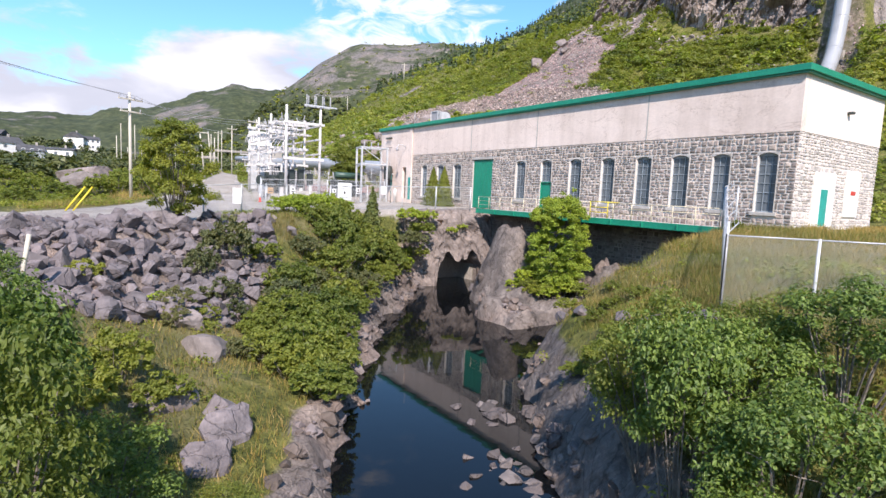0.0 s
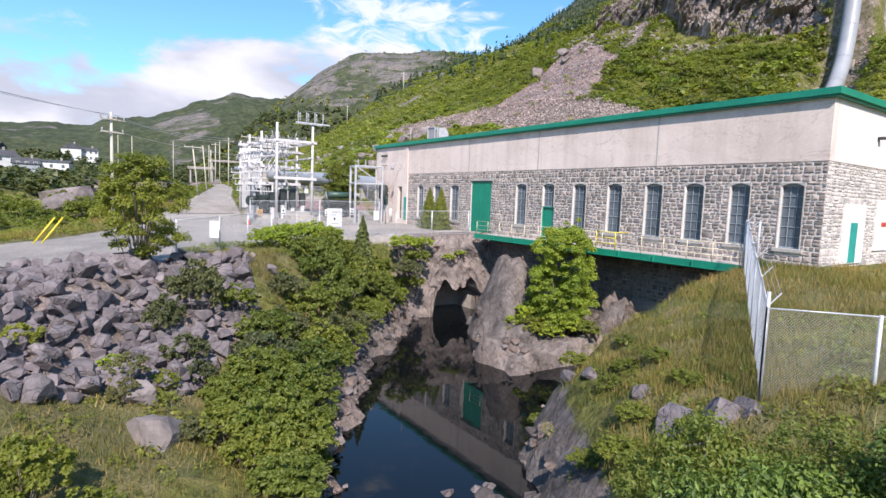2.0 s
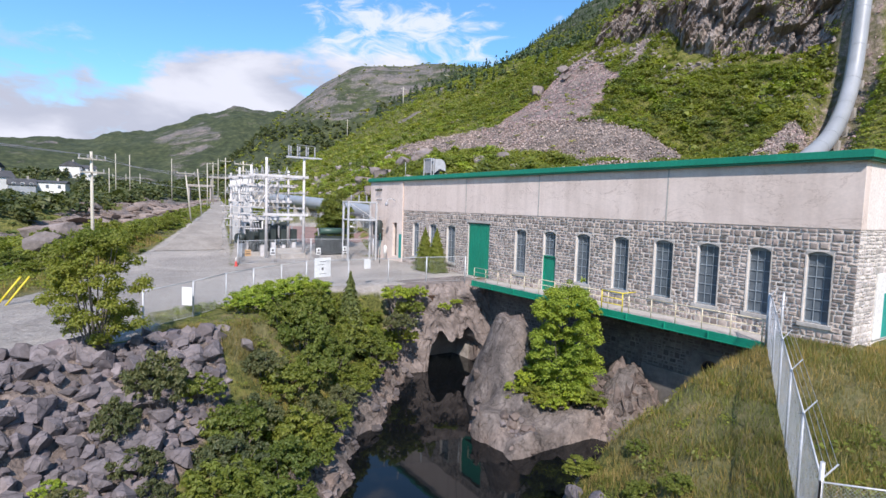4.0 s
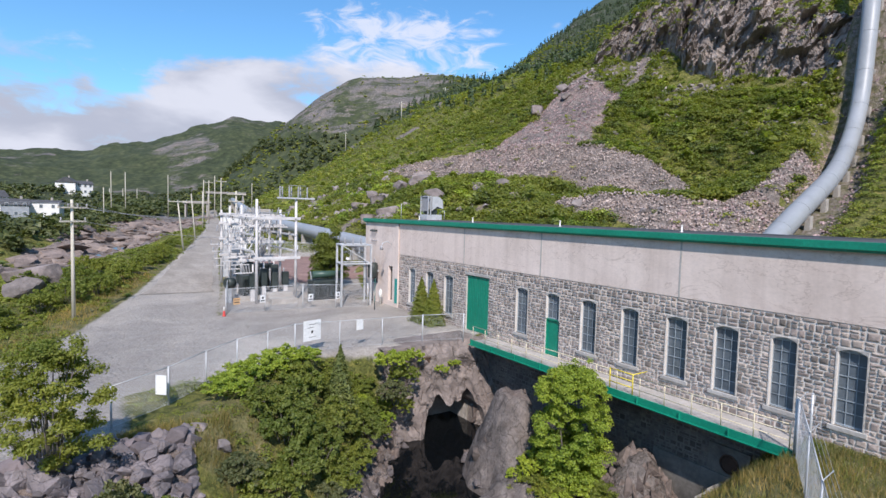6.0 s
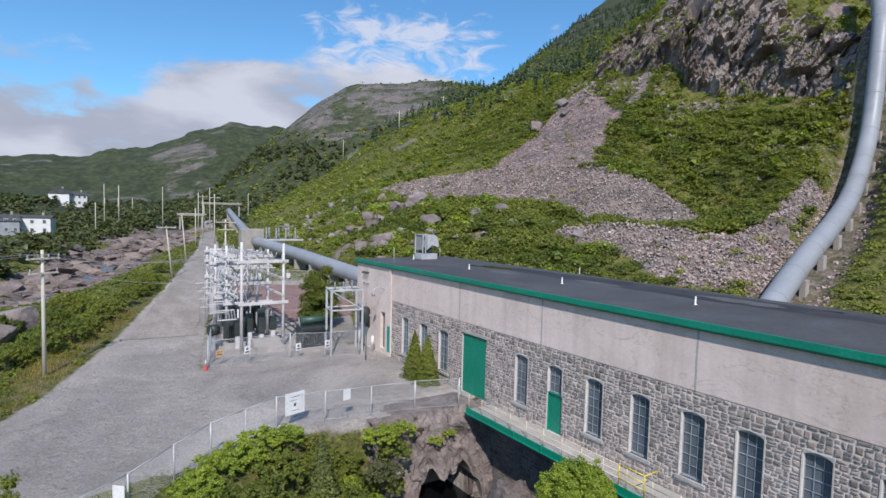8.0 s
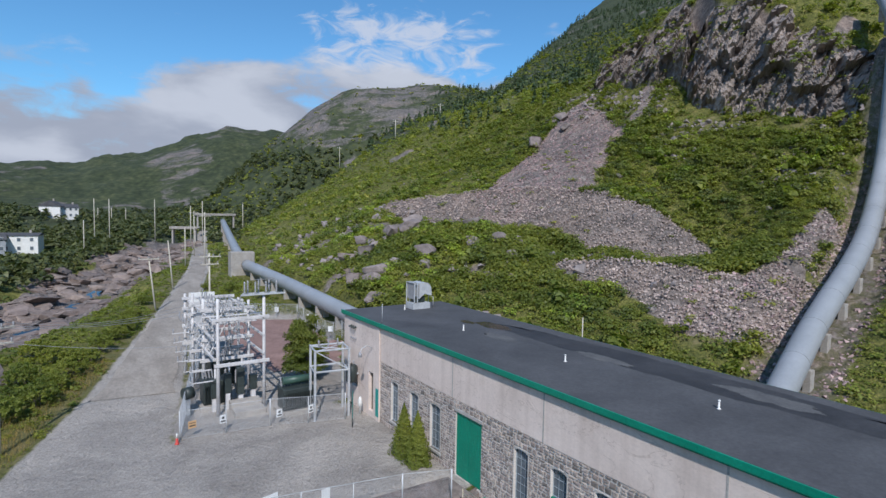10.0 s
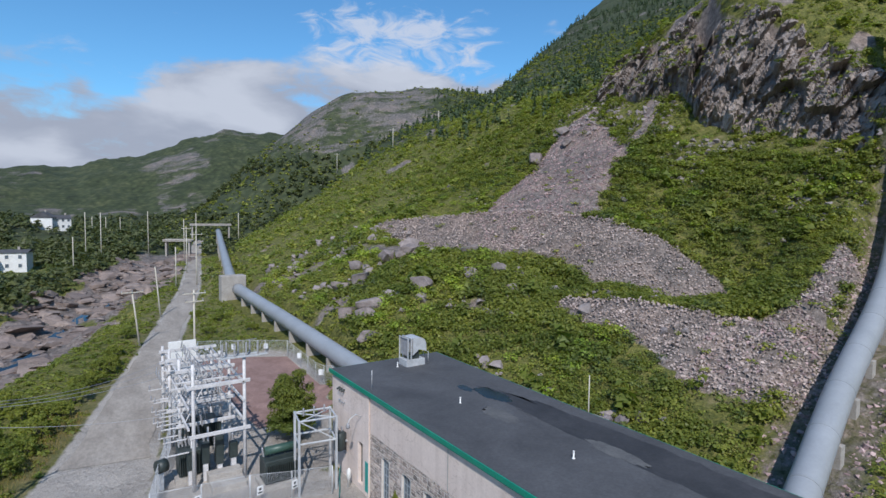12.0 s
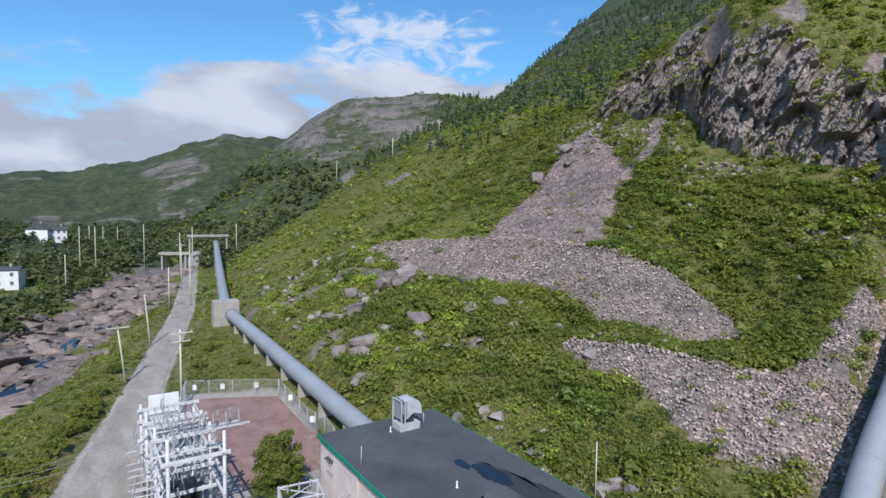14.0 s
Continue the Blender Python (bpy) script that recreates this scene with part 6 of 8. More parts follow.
def hull_stone(seed, flat=0.8, n=15):
    """An angular block: the hull of random points."""
    r = random.Random(seed)
    b = bmesh.new()
    for _ in range(n):
        v = Vector((r.gauss(0, 1), r.gauss(0, 1), r.gauss(0, 1))).normalized() * r.uniform(0.8, 1.0)
        b.verts.new((v.x * r.uniform(0.9, 1.1), v.y * 0.85, v.z * flat))
    out = bmesh.ops.convex_hull(b, input=b.verts)
    bmesh.ops.delete(b, geom=[g for g in out["geom_interior"] if isinstance(g, bmesh.types.BMVert)], context="VERTS")
    bmesh.ops.recalc_face_normals(b, faces=b.faces)
    b.verts.ensure_lookup_table()
    V = np.array([v.co for v in b.verts])
    F = np.array([[v.index for v in f.verts] for f in b.faces if len(f.verts) == 3])
    b.verts.index_update()
    F = np.array([[v.index for v in f.verts] for f in b.faces])
    b.free()
    return V, F


SMALL_STONES = [hull_stone(160 + k, 0.6 + 0.05 * (k % 6), 9) for k in range(12)]
STONES = [hull_stone(100 + k, 0.55 + 0.05 * (k % 7)) for k in range(12)]


def turn_matrices(rs, n, tilt=0.6, spin=np.pi):
    """Random turns about z with some tilt, as (n, 3, 3)."""
    a, b, c = rs.uniform(-spin, spin, n), rs.uniform(-tilt, tilt, n), rs.uniform(-tilt, tilt, n)
    z, o = np.zeros(n), np.ones(n)
    rz = np.stack([np.cos(a), -np.sin(a), z, np.sin(a), np.cos(a), z, z, z, o], -1).reshape(-1, 3, 3)
    ry = np.stack([np.cos(b), z, np.sin(b), z, o, z, -np.sin(b), z, np.cos(b)], -1).reshape(-1, 3, 3)
    rx = np.stack([o, z, z, z, np.cos(c), -np.sin(c), z, np.sin(c), np.cos(c)], -1).reshape(-1, 3, 3)
    return rz @ ry @ rx


def scatter(name, protos, pos, size, rs, material, tilt=0.6, spin=np.pi, smooth=False):
    """Copies of prototype shapes joined into one mesh."""
    pick = rs.integers(0, len(protos), len(pos))
    V, F, at = [], [], 0
    R = turn_matrices(rs, len(pos), tilt, spin)
    for k, (pv, pf) in enumerate(protos):
        sel = np.where(pick == k)[0]
        if not len(sel):
            continue
        v = np.einsum("nij,vj->nvi", R[sel], pv) * size[sel][:, None, None] + pos[sel][:, None, :]
        f = pf[None] + (np.arange(len(sel)) * len(pv))[:, None, None] + at
        V.append(v.reshape(-1, 3))
        F.append(f.reshape(-1, pf.shape[1]))
        at += v.shape[0] * v.shape[1]
    return fast_mesh(name, np.concatenate(V), np.concatenate(F), material, smooth)


def on_land(rs, n, x0, x1, y0, y1):
    x, y = rs.uniform(x0, x1, n), rs.uniform(y0, y1, n)
    return x, y, *ground(x, y)


rs = np.random.default_rng(11)
STONE_MESHES = [fast_mesh("boulder", v, f, M_BOULDER) for v, f in STONES]


def rock_mesh(name, seed, material):
    """A weathered boulder: a fine ball cut by random planes, then roughened."""
    r = random.Random(seed)
    b = bmesh.new()
    bmesh.ops.create_icosphere(b, subdivisions=3, radius=1.0)
    cuts = [(Vector((r.gauss(0, 1), r.gauss(0, 1), r.gauss(0, 1))).normalized(), r.uniform(0.42, 0.8)) for _ in range(15)]
    for v in b.verts:
        p = v.co.copy()
        for q, d in cuts:
            e = p.dot(q)
            if e > d:
                p -= q * (e - d) * 0.92
        p *= 1 + 0.10 * noise.fractal(p * 1.6 + Vector((seed, 0, 0)), 0.8, 2.0, 4) + 0.03 * noise.noise(p * 9)
        v.co = (p.x * 1.1, p.y * 0.95, p.z * 0.85)
    me = bpy.data.meshes.new(name)
    b.to_mesh(me)
    b.free()
    me.materials.append(material)
    return me


ROUGH_MESHES = [rock_mesh("boulder", 300 + k, M_BOULDER) for k in range(6)]
PALE_MESHES = [rock_mesh("boulder", 320 + k, M_PALE_ROCK) for k in range(6)]


def boulder(x, y, size, k, label, parent=None, sink=0.3, scale=(1, 1, 1), name="boulder", turn=0.0):
    ob = new(name, (PALE_MESHES if "pink" in label or "pale" in label else ROUGH_MESHES)[k % 6])
    ob.matrix_world = Matrix.LocRotScale((x, y, ground_z(x, y) + size * (0.45 - sink)), Euler((0.2 * math.sin(k), 0.2 * math.cos(k * 1.7), turn + k)), Vector(scale) * size)
    if parent:
        ob.parent = parent
    else:
        tagged(ob, label, "boulder")
    return ob


# riprap below the track
riprap = thing("riprap_bank", "bank of loose angular grey blocks below the track", "riprap")
x, y = rs.uniform(-39, -22.5, 6000), rs.uniform(6.5, 19.4, 6000)
d, side, (w,) = to_line(x, y, TAILRACE)
ok = (side > 0) & (y > 8.4 + 0.36 * (x + 30)) & (y < 19.2) & (d - w > 5.4)
x, y = x[ok], y[ok]
keep = []
for i in range(len(x)):
    if all((x[i] - x[j]) ** 2 + (y[i] - y[j]) ** 2 > 0.3 for j in keep) and len(keep) < 520:
        keep.append(i)
keep.sort(key=lambda i: y[i])
zz = ground(x, y)[0]
for n_, i in enumerate(keep[:300]):
    s = 0.36 + 0.4 * rs.random() ** 1.7
    ob = new("block", STONE_MESHES[n_ % 12])
    ob.matrix_world = Matrix.LocRotScale((x[i], y[i], zz[i] + 0.08 + 0.3 * rs.random()), Euler((rs.uniform(-0.6, 0.6), rs.uniform(-0.6, 0.6), rs.uniform(0, 6.3))), (s * 1.15, s, s * 1.1))
    ob.parent = riprap
back = np.array(keep[300:])
pos = np.concatenate([np.stack([x[back], y[back], zz[back] + 0.1 + 0.25 * rs.random(len(back))], -1), np.stack([x[::3], y[::3], zz[::3] + 0.02], -1)])
size = np.concatenate([0.36 + 0.4 * rs.random(len(back)) ** 1.7, 0.2 + 0.26 * rs.random(len(x[::3]))])
fill = part("fill_stone", scatter("fill_stone", STONES, pos, size, rs, M_BOULDERS), None, riprap)
tagged(fill, kind="stuff")

# single boulders
for x, y, s, k, lab, sc in (
        (-30.1, 2.6, 1.5, 3, "wide flat pinkish boulder in dry grass", (1.1, 0.95, 0.72)), (-28.1, 6.5, 1.35, 5, "pale upright pink boulder", (1, 0.9, 1.1)),
        (-28.4, 8.7, 1.0, 8, "pale pink boulder on the bank", (1.2, 0.9, 0.8)), (-28.9, 0.4, 0.95, 1, "grey pointed boulder near the water", (0.9, 0.8, 1.4)),
        (-28.6, 2.0, 0.7, 9, "grey leaning boulder near the water", (0.9, 0.8, 1.2)), (-29.6, -0.9, 0.8, 7, "grey pointed boulder near the water", (0.8, 0.8, 1.4)),
        (-15.6, -1.6, 0.55, 2, "dark grey boulder in the grass", (1.1, 0.9, 0.9)), (-16.9, -3.9, 1.1, 4, "split grey boulder by the fence", (0.8, 0.8, 1.2)),
        (-16.4, -4.5, 0.85, 6, "pointed grey boulder by the fence", (1.2, 0.8, 0.9)), (-16.0, -5.0, 0.5, 10, "grey boulder at the fence corner", (1, 1, 1)),
        (-14.3, 1.6, 0.45, 0, "small dark boulder above the bank", (1, 0.9, 0.9)), (-13.8, 3.0, 0.5, 11, "cracked dark boulder above the bank", (1, 0.9, 0.9)),
        (-24.6, 17.2, 0.8, 2, "grey boulder at the track edge", (1.3, 0.9, 0.8)), (-23.2, 18.5, 0.7, 7, "grey boulder at the track edge", (1.2, 0.9, 0.8)),
        (-22.0, 19.3, 0.65, 5, "pale boulder at the track edge", (1.2, 0.9, 0.8)), (-21.2, 18.3, 0.6, 8, "pale pink boulder below the fence", (1.2, 0.9, 0.8)),
        (-1.7, 8.6, 1.1, 4, "brown rock under the walkway", (1, 0.9, 0.9))):
    boulder(x, y, s, k, lab, sink=0.5, scale=sc)
for x, y, s, k in ((-30.2, 67.5, 2.2, 3), (-31.5, 62.0, 1.4, 6), (20.9, 86, 1.9, 1), (16.9, 72.5, 1.8, 3), (15.2, 71.2, 1.4, 5), (14.0, 75.5, 1.5, 7), (18.6, 87, 1.6, 9), (23.5, 69.5, 1.5, 2), (31, 87.5, 2.0, 4), (33.0, 90, 1.7, 6), (28.5, 90.5, 1.5, 8),
                   (13.2, 66.5, 1.4, 10), (24.2, 95, 1.3, 0), (30, 66, 1.1, 11), (36, 74, 1.4, 3), (33.5, 64, 1.2, 5), (69.5, 94.8, 2.0, 7), (80, 96, 1.4, 2), (74.5, 90, 1.3, 4)):
    boulder(x, y, s * 1.3, k, "big rounded pinkish boulder on the green slope", sink=0.0, scale=(1.15, 0.95, 0.9))

for x, y, s, k in ((19.6, 36.4, 0.8, 1), (20.6, 35.0, 0.95, 6), (21.8, 34.2, 0.8, 9), (22.6, 33.0, 0.9, 3), (23.8, 31.6, 0.85, 4), (21.2, 36.6, 0.6, 2), (24.6, 30.2, 0.7, 7), (17.6, 40.5, 0.7, 8), (18.3, 43.0, 0.6, 5)):
    boulder(x, y, s, k, "grey boulder in the gap behind the powerhouse", sink=0.2, scale=(1.1, 0.95, 0.95))

# rocks along the water
x, y, z, *_ = on_land(rs, 9000, -36, -3, -26, 27)
d, side, (w,) = to_line(x, y, TAILRACE)
ok = (np.abs(z + 6.7) < 0.75) & (d < w + 3)
x, y, z = x[ok][:420], y[ok][:420], z[ok][:420]
s = 0.12 + 0.42 * rs.random(len(x)) ** 2.6
shore = part("shore_rocks", scatter("shore_rocks", STONES, np.stack([x, y, z + 0.1 * s], -1), s, rs, M_CLIFF), None, None)
tagged(shore, "tumbled dark and pinkish rocks along the waterline", "rocks", kind="stuff")
n = 46
a = rs.normal(0, 1, (n, 2))
x, y = -19.3 + 0.55 * a[:, 0], 1.2 + 0.6 * a[:, 1]
x[23:], y[23:] = -21.6 + 0.7 * a[23:, 0], -2.6 + 0.8 * a[23:, 1]
s = 0.18 + 0.35 * rs.random(n)
rocks = part("water_rocks", scatter("water_rocks", STONES, np.stack([x, y, np.maximum(ground(x, y)[0], -7.12)], -1), s, rs, M_CLIFF), None, None)
tagged(rocks, "small heaps of wet rocks breaking the water", "rocks", kind="stuff")

# dry-stone terraces and scree on the hill
P = []
for line, drop in ((UPPER_WALL, 0.95), (LOWER_WALL, 0.78)):
    pts = np.asarray(line, float)
    gx, gy = np.meshgrid(np.arange(pts[:, 0].min() - 11, pts[:, 0].max() + 3, 0.27), np.arange(pts[:, 1].min() - 8, pts[:, 1].max() + 4, 0.34))
    x, y = gx.ravel() + rs.normal(0, 0.07, gx.size), gy.ravel() + rs.normal(0, 0.09, gx.size)
    d, side, body = terrace(x, y, line, drop)
    z = ground(x, y)[0]
    reach = face_width(y, line is UPPER_WALL) + 0.5 * fbm(x * 0.5, y * 0.5, 2, 55)
    ok = (((side < 0) & (d < reach) & (body > z - 0.75 - spill(y))) | (d < 0.8)) & (np.abs(y - pipe_y(x)) > 2.2)
    P.append(np.stack([x[ok], y[ok], z[ok]], -1))
P = np.concatenate(P)
s = 0.165 + 0.11 * rs.random(len(P)) ** 1.5 + 0.14 * (rs.random(len(P)) < 0.05)
TINY_STONES = [hull_stone(180 + k, 0.6 + 0.05 * (k % 6), 7) for k in range(12)]
terr = part("terrace_stones", scatter("terrace_stones", TINY_STONES, P + np.array([0, 0, 1]) * rs.uniform(0.02, 0.3, len(P))[:, None], s, rs, M_TERRACE, 0.8), None, None)
tagged(terr, "long rough terraces of piled grey stones", "stone wall", kind="stuff")
P = []
for line, n in ((SCREE, 26000), (SIDE_SCREE, 7000)):
    x, y = rs.uniform(38, 98, n), rs.uniform(60, 110, n)
    d, side, (w,) = to_line(x, y, line)
    ok = d + 1.2 * fbm(x * 0.35, y * 0.35, 2, 3) < w + 0.6
    P.append(np.stack([x[ok], y[ok], ground(x[ok], y[ok])[0] + 0.03], -1))
P = np.concatenate(P)
s = 0.11 + 0.24 * rs.random(len(P)) ** 4
scree = part("scree", scatter("scree", SMALL_STONES, P, s, rs, M_SCREE), None, None)
tagged(scree, "chute of loose pinkish scree below the cliff", "scree", kind="stuff")
x, y, z, rk, gv, st, fo = on_land(rs, 5200, 14, 92, 15, 33)
ok = (rk > 0.3) & (np.abs(y - pipe_y(x)) > 1.6)
s = 0.12 + 0.3 * rs.random(ok.sum()) ** 2.5
pr = part("bench_rubble", scatter("bench_rubble", SMALL_STONES, np.stack([x, y, z], -1)[ok], s, rs, M_SCREE), None, None)
tagged(pr, "loose pinkish rubble beside the steep pipe", "rubble", kind="stuff")
# the cliffs: broken blocks standing out from a steep leaning face


def block_relief(u, v, a, b, seed):
    """Offsets of broken rock: each block its own level and tilt."""
    cu, cv = u / a, v / b
    iu, iv = np.floor(cu), np.floor(cv)
    best, out = np.full(u.shape, 9.0), np.zeros(u.shape)
    for di in (-1, 0, 1):
        for dj in (-1, 0, 1):
            ku, kv = iu + di, iv + dj
            du, dv = cu - ku - hash2(ku, kv, seed), cv - kv - hash2(ku, kv, seed + 1)
            d = du * du + dv * dv
            level = 2 * hash2(ku, kv, seed + 2) - 1 + 1.6 * (hash2(ku, kv, seed + 3) - 0.5) * du + 2.2 * (hash2(ku, kv, seed + 4) - 0.6) * dv
            out = np.where(d < best, level, out)
            best = np.minimum(best, d)
    return out


line_y = np.linspace(21, 113, 900)
line_x = cliff_line(line_y)
run = np.r_[0, np.cumsum(np.hypot(np.diff(line_x), np.diff(line_y)))]
along = np.arange(0, run[-1], 0.27)
foot_y = np.interp(along, run, line_y)
foot_x = np.interp(along, run, line_x)
climb = np.linspace(0, 1, 104)
INTO = (0.88, 0.475)
reach = 12.0
zb = ground(foot_x - 0.6, foot_y)[0] - 1.4
zt = ground(foot_x + INTO[0] * reach, foot_y + INTO[1] * reach)[0] - 0.5
U = np.broadcast_to(along[:, None], (len(along), len(climb)))
inward = reach * climb[None] ** 1.5
Z = zb[:, None] + (zt - zb)[:, None] * climb[None] ** 0.78
sheared, level = U + 0.42 * Z, Z + 0.10 * U
out = 1.5 * block_relief(sheared, level, 6.5, 9.0, 601) + 1.35 * block_relief(sheared, level, 2.6, 4.2, 611) + 0.62 * block_relief(sheared, level, 1.15, 2.0, 621) + 0.22 * block_relief(sheared, level, 0.55, 0.8, 631)
out = out + 3.0 * fbm(U * 0.07, Z * 0.05, 3, 641)
calm = sstep(climb, 1.0, 0.86)[None] * (0.35 + 0.65 * sstep(climb, 0.0, 0.12)[None]) * (sstep(along, 0, 14) * sstep(along, run[-1], run[-1] - 9))[:, None]
out = (out + 0.4) * calm * np.clip((zt - zb) / 14, 0.45, 1.0)[:, None]
X = foot_x[:, None] + INTO[0] * (inward - out)
Y = foot_y[:, None] + INTO[1] * (inward - out)
Z = Z + 0.25 * out
CR = np.stack([X, Y, Z], -1)
i = np.arange(U.size).reshape(U.shape)
Q = np.stack([i[:-1, :-1], i[:-1, 1:], i[1:, 1:], i[1:, :-1]], -1).reshape(-1, 4)
tagged(new("cliff", fast_mesh("cliff", CR.reshape(-1, 3), Q, M_CRAG)), "dark broken cliffs with pinkish grey blocks and ledges", "cliff", kind="structure")
ea, eb = CR[1:, :-1] - CR[:-1, :-1], CR[:-1, 1:] - CR[:-1, :-1]
nn = np.cross(ea, eb)
tilt = np.abs(nn[..., 2]) / (np.linalg.norm(nn, axis=-1) + 1e-9)
LEDGES = CR[:-1, :-1][(tilt > 0.62) & (climb[None, :-1] > 0.06)]
# fallen blocks below the cliffs
y = rs.uniform(24, 108, 1500)
x = cliff_line(y) - 1.0 - 14.0 * rs.random(1500) ** 1.3
z = ground(x, y)[0]
ok = (fbm(x * 0.11, y * 0.11, 3, 651) > 0.02) & (np.abs(y - pipe_y(x)) > 3.5)
s = 0.2 + 0.9 * rs.random(ok.sum()) ** 4
crags = part("cliff_debris", scatter("cliff_debris", SMALL_STONES, np.stack([x, y, z + 0.1], -1)[ok], s, rs, M_PALE_ROCKS, 0.4), None, None)
tagged(crags, "pale fallen blocks among scrub below the cliff", "rocks", kind="stuff")
tall_stones = [(v * np.array([0.55, 1.2, 1.5]) @ np.array([[1, 0, 0.45], [0, 1, 0.35], [0, 0, 1]]), f) for v, f in SMALL_STONES]
# pale rocks strewn over the slope
x, y, z, rk, gv, st, fo = on_land(rs, 900, 12, 62, 34, 130)
ok = (np.abs(y - pipe_y(x)) > 4) & ((x < 40) | (rs.random(900) < 0.25)) & (fbm(x * 0.1, y * 0.1, 2, 125) > -0.1) & (x > 14)
s = 0.3 + 1.1 * rs.random(ok.sum()) ** 3
strewn = part("slope_rocks", scatter("slope_rocks", STONES, np.stack([x, y, z + 0.3], -1)[ok], s, rs, M_PALE_ROCKS, 0.3), None, None)
tagged(strewn, "pale rocks strewn among the hillside shrubs", "rocks", kind="stuff")
# rock lip over the cave mouth
LX = np.linspace(-8.6, 0.2, 40)
ring = []
for q in LX:
    top = -0.36 + 0.035 * q
    low = max(-8.2, -4.5 - 3.2 * abs((q + 3.4) / 2.9) ** 5 + 0.4 * math.sin(q * 2.3) + 0.25 * math.sin(q * 5.1))
    edge = 25.95 - 0.1 * q
    up = np.linspace(low, top, 14)
    out = 0.15 + 0.3 * (top - up) ** 0.85
    face = [(q, edge - o, v) for o, v in zip(out, up)]
    cap = [(q, y_, top + 0.03) for y_ in (edge + 0.25, edge + 0.8, edge + 1.6, edge + 2.6)]
    back = [(q, edge + 2.8, top - 1.0), (q, edge + 2.8, low), (q, edge + 1.0, low + 0.1)]
    ring.append(face + cap + back)
ring = np.array(ring)
n1_, n2_ = ring.shape[:2]
V = ring.reshape(-1, 3).copy()
front = (np.arange(len(V)) % n2_) < 14
bend = 0.5 * fbm(V[:, 0] * 0.55 + 3, V[:, 2] * 0.7, 4, 171) + 0.22 * fbm(V[:, 0] * 2.1, V[:, 2] * 2.3, 3, 175)
V[:, 1] += np.where(front, bend * 1.3, 0)
V[:, 2] += np.where(V[:, 2] < -1.5, 0.35 * fbm(V[:, 0] * 1.1, V[:, 1] * 1.1, 3, 177), 0)
i = np.arange(n1_ * n2_).reshape(n1_, n2_)
j = np.roll(i, -1, axis=1)
Q = np.stack([i[:-1], j[:-1], j[1:], i[1:]], -1).reshape(-1, 4)
lip = new("rock_lip", fast_mesh("rock_lip", V, Q[:, ::-1], M_GORGE_SOLID))
tagged(lip, "overhanging pinkish bedrock above the dark cave mouth", "rock")
stub = thing("drain_stub", "rusted iron stub standing out of the rock", "drain", (-5.3, 26.05, -2.6))
part("casing", box((-0.22, -0.25, 0), (0.22, 0.3, 1.15), 0.06), M_RUST, stub)
part("flange", box((-0.28, -0.3, 1.15), (0.28, 0.34, 1.25), 0.02), M_RUST, stub)
# broken rock of the gorge walls
x, y, z, rk, *_ = on_land(rs, 9000, -13, 1.5, 7, 28)
e = 0.4
slope = np.hypot(ground(x + e, y)[0] - z, ground(x, y + e)[0] - z) / e
ok = (rk > 0.55) & (slope > 0.7) & (z > -7.3) & ((np.hypot(x + 5.6, y - 16.4) > 3.6) | (rs.random(9000) < 0.06)) & (np.hypot((x + 6.8) / 3.0, (y - 12.2) / 3.8) > 1.1)
x, y, z = x[ok][:520], y[ok][:520], z[ok][:520]
s = 0.25 + 0.75 * rs.random(len(x)) ** 2.2
gorge = part("gorge_rocks", scatter("gorge_rocks", tall_stones, np.stack([x, y, z - 0.35 * s], -1), s * 0.8, rs, M_GORGE, 0.3, 0.8), None, None)
tagged(gorge, "fractured pinkish rock of the gorge walls", "rocks", kind="stuff")
# loose rocks on the banks of the tailrace
x, y, z, *_ = on_land(rs, 5000, -36, -8, -16, 16)
d, side, (w,) = to_line(x, y, TAILRACE)
e = d - w
ok = (e > -0.1) & (e < np.where(side < 0, 1.2, 1.9)) & (z > -7.2)
x, y, z = x[ok][:170], y[ok][:170], z[ok][:170]
s = 0.14 + 0.4 * rs.random(len(x)) ** 2.6
bank = part("bank_rocks", scatter("bank_rocks", STONES, np.stack([x, y, z + 0.05 * s], -1), s, rs, M_GORGE, 0.5), None, None)
tagged(bank, "brown broken rocks on the river banks", "rocks", kind="stuff")
# slabs in the stream bed
x, y, z, rk, gv, st, fo = on_land(rs, 9000, -75, 20, 62, 230)
d, side, _ = to_line(x, y, STREAM)
ok = (d < 14) & (rk > 0.3)
x, y, z = x[ok][:1100], y[ok][:1100], z[ok][:1100]
s = 0.4 + 3.6 * rs.random(len(x)) ** 3.2
flat_stones = [(v * np.array([1.3, 1.0, 0.55]), f) for v, f in STONES]
bed = part("stream_boulders", scatter("stream_boulders", flat_stones, np.stack([x, y, z - 0.1 * s], -1), s, rs, M_SLAB, 0.2), None, None)
tagged(bed, "brown-grey slabs and boulders in the stream bed", "boulders", kind="stuff")
sv, sq = ribbon([(*p, 0) for p in STREAM[:7]], 0.0, 1.0, 160, 1.3)
sv[:, 2] = np.interp(sv[:, 1], [60, 95, 140, 215, 300], [-4.5, -3.2, -0.8, 2.2, 6.0]) + 0.1
tagged(new("water", fast_mesh("water", sv, sq, M_WATER, True)), "thin dark stream between slabs", "water", kind="structure")

# ---------------------------------------------------------------- plants


